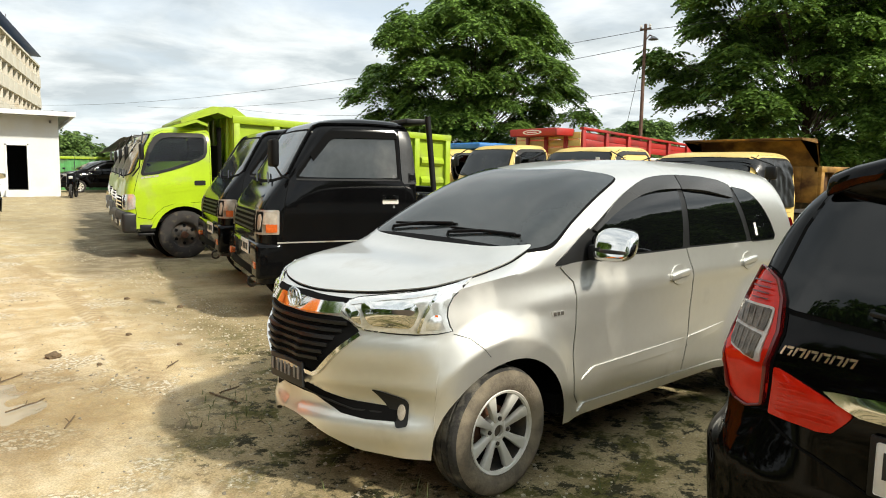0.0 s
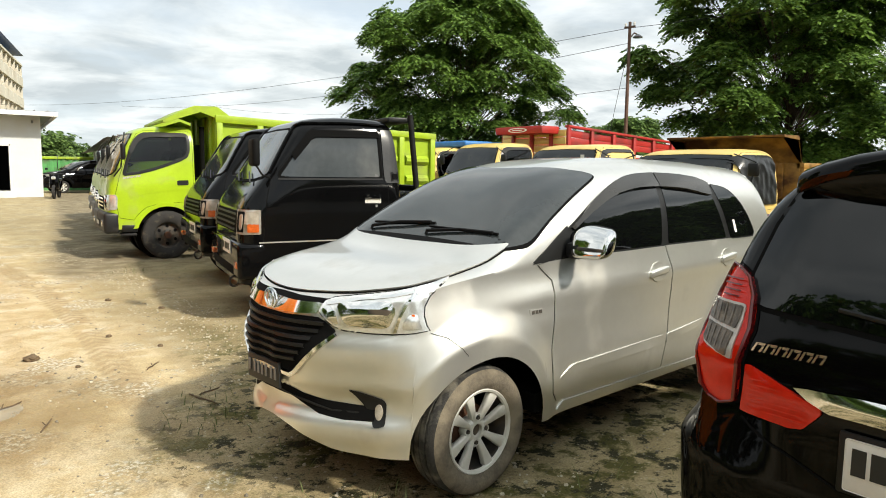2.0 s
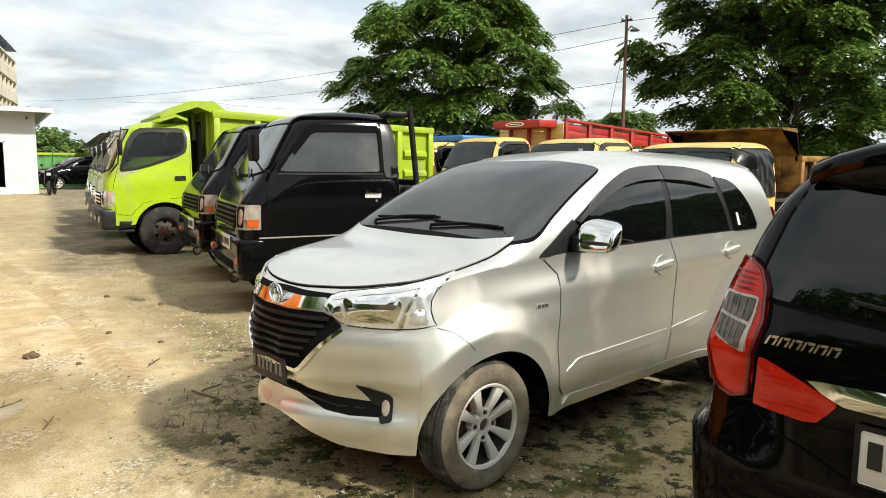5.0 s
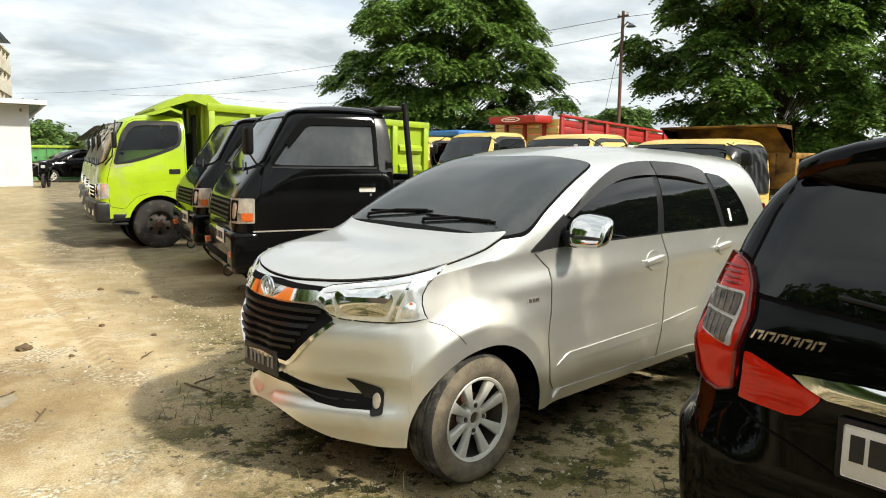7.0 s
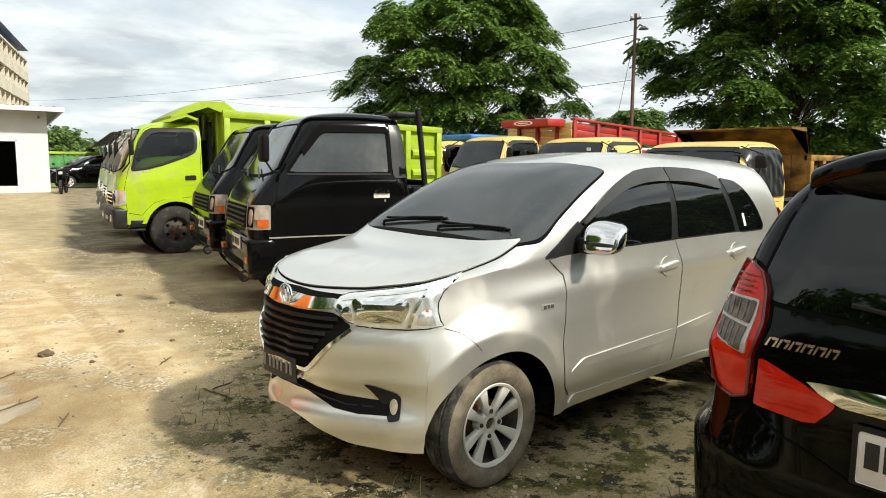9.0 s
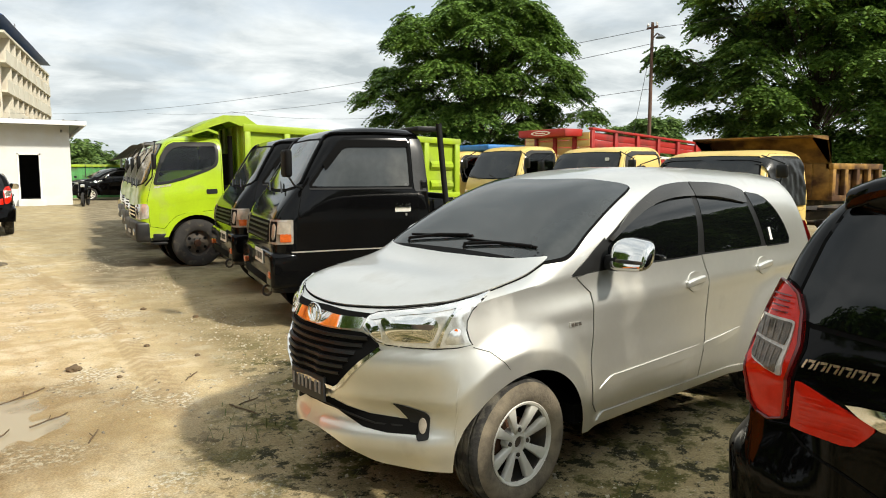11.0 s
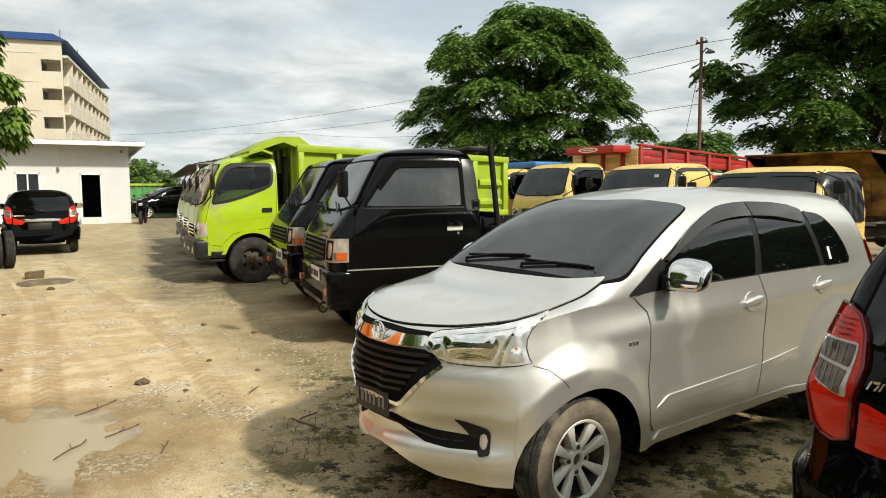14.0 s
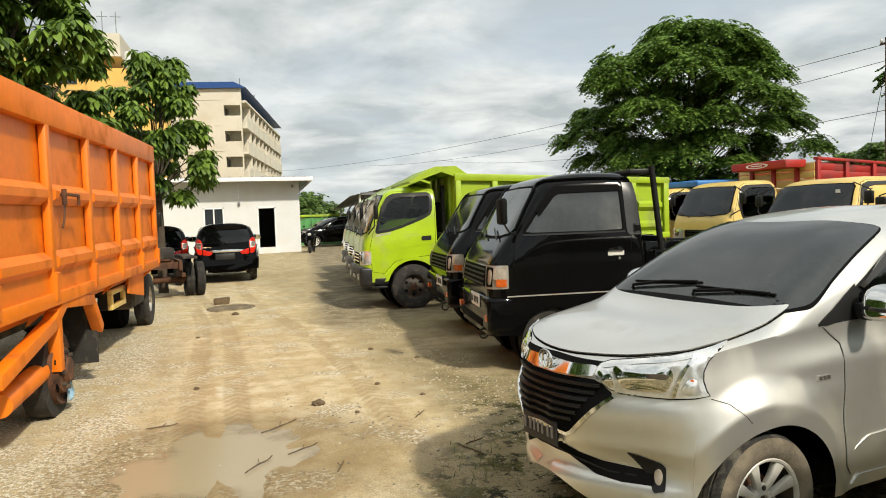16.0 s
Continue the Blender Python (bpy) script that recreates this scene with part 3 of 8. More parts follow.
def curved(pts, n=5):
    """An open outline, drawn as a smooth curve through its points."""
    v = [Vector(p) for p in pts]
    out = []
    for i in range(len(v) - 1):
        a, b, c, d = v[max(i - 1, 0)], v[i], v[i + 1], v[min(i + 2, len(v) - 1)]
        for k in range(n):
            t = k / n
            q = 0.5 * (2 * b + (c - a) * t + (2 * a - 5 * b + 4 * c - d) * t * t + (3 * b - a - 3 * c + d) * t ** 3)
            out.append((q.x, q.y))
    return out + [tuple(v[-1])]


def whole(half):
    """A closed outline from its half on the left, whose first and last points lie on the middle."""
    return half + [(u, -v) for u, v in reversed(half[1:-1])]


def minivan(m, paint, label, white_plate, dusty, front_marks):
    car = thing("minivan", m, label, "car", "parked minivans")
    hull = mpv_shell()
    bvh = bvh_of(hull)
    part("body", hull, paint, car)
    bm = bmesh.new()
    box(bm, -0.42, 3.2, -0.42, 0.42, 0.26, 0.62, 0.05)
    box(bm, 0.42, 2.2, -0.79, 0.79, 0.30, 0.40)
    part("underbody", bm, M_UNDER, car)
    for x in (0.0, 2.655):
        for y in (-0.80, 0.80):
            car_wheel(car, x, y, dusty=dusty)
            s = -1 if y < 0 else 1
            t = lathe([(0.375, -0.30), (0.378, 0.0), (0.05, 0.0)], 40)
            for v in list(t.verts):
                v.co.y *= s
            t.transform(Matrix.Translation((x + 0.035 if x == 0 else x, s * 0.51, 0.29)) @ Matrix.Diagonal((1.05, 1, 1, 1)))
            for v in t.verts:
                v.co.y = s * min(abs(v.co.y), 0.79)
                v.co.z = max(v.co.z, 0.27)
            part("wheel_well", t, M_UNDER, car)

    # doors, each with its gap, handle and recess
    for outline, hx, hz in ((DOOR_F, 1.50, 0.945), (DOOR_R, 2.41, 0.968)):
        pair = sided("door", lambda: patch(bvh, outline, "y", -1, 0.008, 0.04, 0.012), paint, car)
        sub("door_gap", lambda: patch(bvh, grown(outline, 0.003), "y", -1, 0.002, 0.04, 0.0), M_GAP, pair)
        cup = [(hx + 0.085 * math.cos(a), hz + 0.058 * math.sin(a)) for a in [2 * math.pi * i / 24 for i in range(24)]]
        sub("handle_recess", lambda: patch(bvh, cup, "y", -1, 0.0165, 0.014, 0.012, -0.0075), paint, pair)

        def grip():
            t = bmesh.new()
            box(t, hx - 0.105, hx + 0.10, -0.882, -0.850, hz - 0.020, hz + 0.022, 0.012, 3)
            for v in t.verts:
                v.co.y += 0.6 * ((v.co.x - hx) ** 2) * 1.6
                v.co.z += 0.10 * (v.co.x - hx)
            return t
        sub("door_handle", grip, paint, pair)
    sided("door_lock", lambda: rod(bmesh.new(), (1.60, -0.82, 0.895), (1.60, -0.842, 0.895), 0.013, seg=12), M_CHROME, car)

    # greenhouse: one dark band, panes over it, smoked visors over the doors
    band = curved([(0.40, 1.075), (0.50, 1.135), (0.60, 1.188), (0.74, 1.262), (0.92, 1.350), (1.08, 1.416), (1.30, 1.482), (1.50, 1.512), (1.72, 1.522), (1.98, 1.508), (2.30, 1.462), (2.56, 1.440), (2.71, 1.355),
            (2.83, 1.225), (2.895, 1.12)], 3) + [(2.87, 1.085), (1.66, 1.092), (0.70, 1.085), (0.50, 1.068)]
    frame_pair = sided("window_frame", lambda: patch(bvh, band, "y", -1, 0.003, 0.05, 0.004), M_PLASTIC, car, "black window surround")
    for name, outline in (("front_window", FG), ("rear_door_window", RG), ("quarter_window", QG)):
        sub(name, lambda: patch(bvh, rounded(outline, 0.02), "y", -1, 0.0065, 0.05, 0.005), M_TINT, frame_pair)
    for outline in (curved([(0.71, 1.235), (0.80, 1.283), (0.92, 1.348), (1.08, 1.416), (1.30, 1.482), (1.50, 1.512), (1.70, 1.522)], 3) + curved([(1.680, 1.440), (1.44, 1.430), (1.20, 1.396), (1.0, 1.338), (0.86, 1.284), (0.73, 1.222)], 3),
                    curved([(1.715, 1.522), (2.0, 1.510), (2.25, 1.478), (2.325, 1.460)], 3) + curved([(2.315, 1.395), (2.28, 1.385), (2.0, 1.418), (1.690, 1.440)], 3)):
        sided("door_visor", lambda: patch(bvh, outline, "y", -1, 0.020, 0.05, 0.012, 0.014), M_SMOKE, car, "smoked plastic rain visor")
    part("windshield", patch(bvh, whole(curved(WINDSHIELD, 4)), "z", 1, 0.009, 0.035, 0.012), M_TINT_DUSTY_SKY, car, "dark tinted windscreen")
    part("windshield_seal", patch(bvh, grown(whole(curved(WINDSHIELD, 4)), 0.010), "z", 1, 0.005, 0.035, 0.008), M_GAP, car)
    cowl = [(0.155, 0.0), (0.160, -0.30), (0.180, -0.50), (0.225, -0.63), (0.275, -0.685), (0.265, -0.62), (0.235, -0.50), (0.220, -0.30), (0.215, 0.0)]
    part("cowl", patch(bvh, whole(curved(cowl, 3)), "z", 1, 0.0085, 0.04, 0.010), M_COWL, car, "black cowl panel under the windscreen")
    for y0, y1 in ((0.42, -0.08), (-0.12, -0.60)):
        bm = bmesh.new()
        a, b = cast(bvh, "z", 1, 0.20, y0)[0] + Vector((0, 0, 0.03)), cast(bvh, "z", 1, 0.262, y1)[0] + Vector((0, 0, 0.025))
        c = cast(bvh, "z", 1, 0.235, y0 + 0.02)[0] + Vector((0, 0, 0.025))
        tube(bm, [cast(bvh, "z", 1, 0.19, y0)[0] + Vector((0, 0, 0.015)), a, (a + b) / 2 + Vector((0, 0, 0.012)), b], 0.009, 6)
        rod(bm, c, b + Vector((0.01, -0.03, -0.004)), 0.007, seg=6)
        part("wiper", bm, M_COWL, car)
    bonnet = part("bonnet", patch(bvh, whole(curved(HOOD, 3)), "z", 1, 0.010, 0.035, 0.016), paint, car)
    part("bonnet_gap", patch(bvh, grown(whole(curved(HOOD, 3)), 0.007), "z", 1, 0.003, 0.035, 0.004), M_GAP, bonnet)

    # nose
    lamps = sided("headlamp", lambda: patch(bvh, diag(LAMP), "d", 1, 0.006, 0.025, 0.008), M_LENS, car, "clear headlamp with chrome reflectors")
    sub("lamp_gap", lambda: patch(bvh, grown(diag(LAMP), 0.0065), "d", 1, 0.0006, 0.025, 0.0), M_GAP, lamps)
    bowl = diag([(-0.585, -0.42, 0.925), (-0.567, -0.43, 0.941), (-0.492, -0.553, 0.952), (-0.432, -0.647, 0.954), (-0.418, -0.662, 0.917), (-0.440, -0.640, 0.840), (-0.50, -0.56, 0.836), (-0.564, -0.472, 0.845)])
    sub("reflector_bowl", lambda: patch(bvh, rounded(bowl, 0.03), "d", 1, 0.006, 0.02, 0.004, 0.022), M_REFLECT, lamps)
    # dark bar stands in for a reflection across the lamp bowl
    dark_bar = diag([(-0.498, -0.562, 0.922), (-0.445, -0.634, 0.925), (-0.430, -0.65, 0.915), (-0.440, -0.637, 0.900), (-0.495, -0.565, 0.904)])
    sub("bulb_shield", lambda: patch(bvh, rounded(dark_bar, 0.006), "d", 1, 0.028, 0.02, 0.008), M_STEEL, lamps)
    for dz in (0.0, 0.010):
        arc = diag([(-0.325, -0.715, 0.998 - dz), (-0.370, -0.700, 0.955), (-0.400, -0.680, 0.89), (-0.415, -0.665, 0.822 + dz), (-0.427, -0.655, 0.822 + dz), (-0.410, -0.672, 0.89), (-0.380, -0.69, 0.957), (-0.335, -0.705, 1.0 - dz)])
        sub("lamp_divider", lambda: patch(bvh, arc, "d", 1, 0.018 - dz, 0.03, 0.01), M_CHROME if dz == 0 else M_REFLECT, lamps)
    inner = diag([(-0.622, -0.345, 0.905), (-0.600, -0.375, 0.925), (-0.585, -0.42, 0.90), (-0.585, -0.435, 0.845), (-0.605, -0.41, 0.855)])
    sub("position_lamp", lambda: patch(bvh, rounded(inner, 0.01), "d", 1, 0.008, 0.02, 0.006, 0.010), M_CHROME, lamps)
    blink = diag([(-0.375, -0.70, 0.900), (-0.345, -0.725, 0.905), (-0.335, -0.735, 0.860), (-0.330, -0.745, 0.838), (-0.40, -0.685, 0.832), (-0.395, -0.685, 0.860)])
    sub("indicator", lambda: patch(bvh, rounded(blink, 0.02), "d", 1, 0.007, 0.02, 0.004, 0.014), M_LENS, lamps)
    amber = diag([(-0.366, -0.705, 0.905), (-0.350, -0.717, 0.905), (-0.350, -0.719, 0.888), (-0.366, -0.707, 0.888)])
    sub("bulb", lambda: patch(bvh, grown(rounded(amber, 0.008), -0.003), "d", 1, 0.012, 0.01, 0.006), M_AMBER, lamps)
    strake = diag([(-0.60, -0.36, 0.935), (-0.50, -0.50, 0.965), (-0.40, -0.62, 0.982), (-0.33, -0.685, 0.998), (-0.33, -0.687, 0.988), (-0.40, -0.625, 0.972), (-0.50, -0.505, 0.955), (-0.60, -0.37, 0.925)])
    sub("lamp_strake", lambda: patch(bvh, strake, "d", 1, 0.010, 0.03, 0.006), M_CHROME, lamps)
    # grille outline in y, z
    gr = [(0.0, 0.868), (-0.13, 0.868), (-0.25, 0.872), (-0.34, 0.872), (-0.38, 0.855), (-0.424, 0.812), (-0.350, 0.730), (-0.275, 0.655), (-0.225, 0.612), (-0.20, 0.608), (-0.12, 0.620), (0.0, 0.630)]
    grille = part("grille", patch(bvh, whole_yz(gr), "x", -1, 0.006, 0.025, 0.008), M_GAP, car, "black slatted grille")
    for k in range(6):
        z = 0.838 - k * 0.034
        reach = 0.375 - k * 0.026
        line = [(-reach + 2 * reach * i / 16, z + 0.006 * abs(i - 8) / 8) for i in range(17)]
        part("grille_slat", strip_bar(bvh, line, 0.020, 0.014), M_PLASTIC, grille)
    edge = [(0.432, 0.806), (0.36, 0.735), (0.305, 0.680), (0.235, 0.612), (0.205, 0.596), (0.12, 0.604), (0.0, 0.612), (-0.12, 0.604), (-0.205, 0.596), (-0.235, 0.612), (-0.305, 0.680), (-0.36, 0.735), (-0.432, 0.806)]
    part("grille_surround", strip_bar(bvh, edge, 0.026, 0.018), M_CHROME, car, "bright metal edge round the grille")
    shut = [(0.0, 0.950), (-0.15, 0.948), (-0.30, 0.950), (-0.355, 0.950), (-0.34, 0.932), (-0.25, 0.922), (-0.12, 0.928), (0.0, 0.930)]
    part("bonnet_shut_line", patch(bvh, whole_yz(shut), "x", -1, 0.004, 0.03, 0.006), M_GAP, car)
    wing = [(0.0, 0.926), (-0.12, 0.922), (-0.25, 0.924), (-0.33, 0.930), (-0.345, 0.922), (-0.335, 0.886), (-0.25, 0.878), (-0.10, 0.874), (0.0, 0.874)]
    part("chrome_wing", patch(bvh, whole_yz(wing), "x", -1, 0.010, 0.05, 0.012, 0.012), M_CHROME, car, "chrome bar across the nose")
    hit, n = cast(bvh, "x", -1, 0.0, 0.905)
    for rx, rz in ((0.062, 0.044), (0.026, 0.042)):
        t = bmesh.new()
        pts = [hit + n * 0.032 + Vector((0, rx * math.cos(a), rz * math.sin(a))) for a in [2 * math.pi * i / 28 for i in range(29)]]
        tube(t, pts, 0.006, 6)
        part("badge_ring", t, M_CHROME, car)
    intake = [(0.0, 0.545), (-0.14, 0.534), (-0.224, 0.506), (-0.344, 0.484), (-0.483, 0.474), (-0.57, 0.470), (-0.585, 0.412), (-0.50, 0.408), (-0.444, 0.406), (-0.32, 0.420), (-0.16, 0.480), (0.0, 0.490)]
    low = part("lower_intake", patch(bvh, whole_yz(intake), "x", -1, 0.003, 0.05, 0.006), M_GAP, car, "black lower air intake")
    for z in (0.518,):
        part("intake_slat", strip_bar(bvh, [(-0.50 + 1.0 * i / 16, z - 0.075 * min(1.0, abs(i - 8) / 6)) for i in range(17)], 0.010, 0.008), M_PLASTIC, low)
    bez = diag([(-0.560, -0.475, 0.550), (-0.506, -0.551, 0.530), (-0.461, -0.616, 0.512), (-0.450, -0.63, 0.495), (-0.450, -0.625, 0.400), (-0.482, -0.578, 0.387), (-0.496, -0.562, 0.445)])
    fogs = sided("fog_lamp_bezel", lambda: patch(bvh, rounded(bez, 0.012), "d", 1, 0.005, 0.03, 0.008), M_PLASTIC, car, "black fog lamp bezel")
    fo = [((-0.470 + 0.600) * R2 + 0.020 * math.cos(a), 0.455 + 0.034 * math.sin(a)) for a in [2 * math.pi * i / 20 for i in range(20)]]
    sub("fog_lamp", lambda: patch(bvh, fo, "d", 1, 0.010, 0.02, 0.008, 0.006), M_BEIGE_LENS, fogs)
    sided("bumper_seam", lambda: strip(bvh, [(-0.290, 0.815), (-0.217, 0.79), (-0.156, 0.736), (-0.125, 0.700)], 0.003, "y", -1, 0.002), M_GAP, car)
    bm = bmesh.new()
    box(bm, -0.748, -0.732, -0.150, 0.180, 0.520, 0.640, 0.004)
    plate = part("number_plate", bm, M_PLATE_BLACK, car, "black number plate with pale marks")
    if front_marks:
        bars(plate, [(-0.7495, y, y + 0.020, 0.555, 0.612) for y in (-0.125, -0.085, -0.03, 0.01, 0.05, 0.09, 0.145)], M_PLATE_GREY)

    # sides
    for a, b in (((0.568, 0.470), (1.628, 0.492)), ((1.655, 0.492), (2.135, 0.552))):
        up = [(a[0], a[1] - 0.010), (a[0] + 0.11 if a[0] < 1 else a[0], 0.522 if a[0] < 1 else 0.546), (b[0], 0.546 if b[0] < 2 else 0.585), (b[0] - (0.0 if b[0] < 2 else 0.06), b[1] - 0.004)]
        sided("door_moulding", lambda: patch(bvh, rounded(up, 0.03), "y", -1, 0.011, 0.05, 0.010, 0.010), paint, car)
    sided("sill_moulding", lambda: patch(bvh, rounded([(0.60, 0.305), (0.64, 0.328), (1.2, 0.326), (2.24, 0.322), (2.24, 0.285), (0.58, 0.285)], 0.01), "y", -1, 0.008, 0.08, 0.012, 0.004), paint, car)
    badge = part("engine_badge", patch(bvh, [(0.33, 0.825), (0.43, 0.823), (0.43, 0.848), (0.33, 0.850)], "y", -1, 0.003, 0.05, 0.004), paint, car, "small raised badge on the wing")
    for k in range(3):
        part("badge_bar", patch(bvh, [(0.345 + k * 0.028, 0.828), (0.365 + k * 0.028, 0.828), (0.365 + k * 0.028, 0.845), (0.345 + k * 0.028, 0.845)], "y", -1, 0.006, 0.05, 0.004), M_STEEL, badge)

    def mirror_shell():
        t = bmesh.new()
        bmesh.ops.create_uvsphere(t, u_segments=24, v_segments=14, radius=1)
        for v in t.verts:
            x, y, z = v.co
            sx = math.copysign(abs(x) ** 0.6, x)
            yy = math.copysign(abs(y) ** 0.5, y)
            tall = 0.080 + 0.010 * yy if z > 0 else 0.084 + 0.006 * yy
            v.co = Vector((0.705 + 0.055 * sx + 0.045 * z - 0.03 * yy * yy, -0.955 + 0.128 * yy * (1 - 0.10 * max(0.0, z)), 1.175 + tall * math.copysign(abs(z) ** 0.62, z)))
        return t
    mir = sided("side_mirror", mirror_shell, M_CHROME, car, "chrome-capped door mirror")
    sub("mirror_foot", lambda: box(bmesh.new(), 0.63, 0.74, -0.90, -0.79, 1.085, 1.17, 0.025), M_PLASTIC, mir)
    sub("mirror_light", lambda: box(bmesh.new(), 0.625, 0.655, -1.06, -0.88, 1.135, 1.152, 0.005), M_STEEL, mir)
    sided("mirror_triangle", lambda: patch(bvh, [(0.40, 1.068), (0.50, 1.135), (0.60, 1.20), (0.69, 1.25), (0.69, 1.082)], "y", -1, 0.008, 0.05, 0.006), M_PLASTIC, car)

    # tail
    tl = [((x + y) * R2, z) for x, y, z in ((3.245, -0.735, 1.222), (3.285, -0.700, 1.214), (3.312, -0.655, 1.190), (3.337, -0.622, 1.135), (3.385, -0.606, 1.028), (3.421, -0.609, 0.921), (3.434, -0.622, 0.800),
                                               (3.433, -0.668, 0.784), (3.427, -0.720, 0.796), (3.420, -0.747, 0.828), (3.396, -0.766, 0.93), (3.345, -0.782, 1.02), (3.285, -0.790, 1.11))]
    tails = sided("tail_lamp", lambda: patch(bvh, rounded(tl, 0.008), "e", 1, 0.014, 0.02, 0.024, 0.008), M_TAILRED, car, "red and clear tail lamp")
    wh = [((x + y) * R2, z) for x, y, z in ((3.283, -0.770, 1.103), (3.350, -0.638, 1.100), (3.417, -0.630, 0.928), (3.392, -0.745, 0.962))]
    sub("reversing_frame", lambda: patch(bvh, rounded(wh, 0.012), "e", 1, 0.026, 0.012, 0.012), M_FRAME_LENS, tails)
    sub("lamp_border", lambda: ring_patch(bvh, grown(rounded(tl, 0.008), 0.001), grown(rounded(tl, 0.008), -0.007), "e", 1, 0.024, 0.02), M_DEEPRED, tails)
    for k0, k1 in ((0.05, 0.47), (0.53, 0.95)):
        def corner(a, b, k, inset):
            p = Vector(wh[a]).lerp(Vector(wh[b]), k)
            q = (Vector(wh[0]) + Vector(wh[1]) + Vector(wh[2]) + Vector(wh[3])) / 4
            return tuple(p.lerp(Vector((q.x, p.y)), inset))
        lens = [corner(0, 3, k0, 0.16), corner(1, 2, k0, 0.16), corner(1, 2, k1, 0.16), corner(0, 3, k1, 0.16)]
        sub("reversing_lens", lambda: patch(bvh, rounded(lens, 0.006), "e", 1, 0.031, 0.012, 0.010), M_CLEARTAIL, tails)
        for i in range(4):
            f = 0.2 + 0.2 * i
            a2, b2 = Vector(lens[0]).lerp(Vector(lens[1]), f), Vector(lens[3]).lerp(Vector(lens[2]), f)
            sub("lens_flute", lambda: strip(bvh, [tuple(a2.lerp(b2, 0.08)), tuple(a2.lerp(b2, 0.92))], 0.004, "e", 1, 0.0335), M_GREY_LENS, tails)
    for i in range(4):
        z = 1.118 + 0.018 * i
        line = [((x + y) * R2, z) for x, y in ((3.300 - i * 0.012, -0.715 - i * 0.004), (3.325 - i * 0.008, -0.655))]
        sub("lens_rib", lambda: strip(bvh, line, 0.005, "e", 1, 0.0285), M_DEEPRED, tails)
    sub("lamp_gap", lambda: patch(bvh, grown(rounded(tl, 0.008), 0.008), "e", 1, 0.002, 0.05, 0.0), M_GAP, tails)
    tl2 = [(-0.602, 0.928), (-0.585, 0.926), (-0.50, 0.893), (-0.42, 0.865), (-0.362, 0.846), (-0.358, 0.832), (-0.372, 0.812), (-0.408, 0.772), (-0.45, 0.764), (-0.608, 0.778)]
    low_tails = sided("gate_lamp", lambda: patch(bvh, rounded(tl2, 0.006), "x", 1, 0.008, 0.03, 0.014, 0.010), M_TAILRED, car, "red reflector lamp on the tailgate")
    for k in range(7):
        z = 0.795 + k * 0.015
        sub("lens_rib", lambda: strip(bvh, [(-0.585, z), (-0.40 - max(0, k - 3) * 0.035, z)], 0.004, "x", 1, 0.0185), M_TAILRED, low_tails)
    gl = [(0.0, 1.070), (-0.20, 1.075), (-0.40, 1.090), (-0.59, 1.105), (-0.635, 1.115), (-0.655, 1.20), (-0.62, 1.36), (-0.575, 1.475), (-0.50, 1.50), (0.0, 1.50)]
    part("rear_window", patch(bvh, whole_yz(gl), "x", 1, 0.004, 0.05, 0.006), M_TINT, car, "dark tinted rear window")
    part("rear_window_seal", patch(bvh, grown(whole_yz(gl), 0.016), "x", 1, 0.0015, 0.07, 0.0), M_GAP, car)
    sp = prism([(2.92, 1.595), (3.08, 1.622), (3.22, 1.626), (3.262, 1.606), (3.268, 1.56), (3.255, 1.455), (3.215, 1.430), (3.10, 1.50), (3.02, 1.55)], -0.59, 0.59, 0.014, 2)
    for y in (-0.5, -0.4, -0.3, -0.15, 0.0, 0.15, 0.3, 0.4, 0.5):
        bmesh.ops.bisect_plane(sp, geom=list(sp.verts) + list(sp.edges) + list(sp.faces), plane_co=(0, y, 0), plane_no=(0, 1, 0))
    for v in sp.verts:
        k = min(1.0, abs(v.co.y) / 0.6)
        v.co.z += -0.085 * k ** 3 if v.co.z > 1.54 else 0.045 * k ** 3
        v.co.x -= 0.06 * k ** 4
    if paint is M_SILVER:
        sp.transform(Matrix.Translation((-0.02, 0, -0.028)))
    part("roof_spoiler", sp, paint, car, "gloss black roof spoiler" if paint is not M_SILVER else "")
    ch = [(0.0, 0.905), (-0.25, 0.902), (-0.40, 0.896), (-0.445, 0.890), (-0.40, 0.862), (-0.335, 0.838), (0.0, 0.836)]
    part("chrome_strip", patch(bvh, whole_yz(ch), "x", 1, 0.014, 0.02, 0.018, 0.014), M_CHROME, car, "chrome strip over the number plate")
    # the badge's lettering as plain slanted bars
    for k in range(6):
        y, tilt = -0.596 + k * 0.0375, 0.010
        for o in ([(y, 0.970), (y + 0.007, 0.970), (y + 0.007 + tilt, 0.997), (y + tilt, 0.997)],
                  [(y + 0.009 + tilt, 0.990), (y + 0.028 + tilt, 0.990), (y + 0.031 + tilt, 0.998), (y + 0.009 + tilt, 0.998)],
                  [(y + 0.023, 0.970), (y + 0.031, 0.970), (y + 0.029 + tilt, 0.988), (y + 0.022 + tilt, 0.988)]):
            part("gate_badge_bar", patch(bvh, o, "x", 1, 0.005, 0.03, 0.005), M_CHROME_ORANGE, car)
    bm = bmesh.new()
    box(bm, 3.448, 3.462, -0.30, 0.235, 0.625, 0.808, 0.008)
    holder = part("plate_frame", bm, M_PLASTIC, car)
    bm = bmesh.new()
    box(bm, 3.463, 3.468, -0.278, 0.207, 0.640, 0.792, 0.006)
    rp = part("number_plate", bm, M_PLATE_WHITE if white_plate else M_PLATE_BLACK, car, "white number plate with dark bars" if white_plate else "dark number plate")
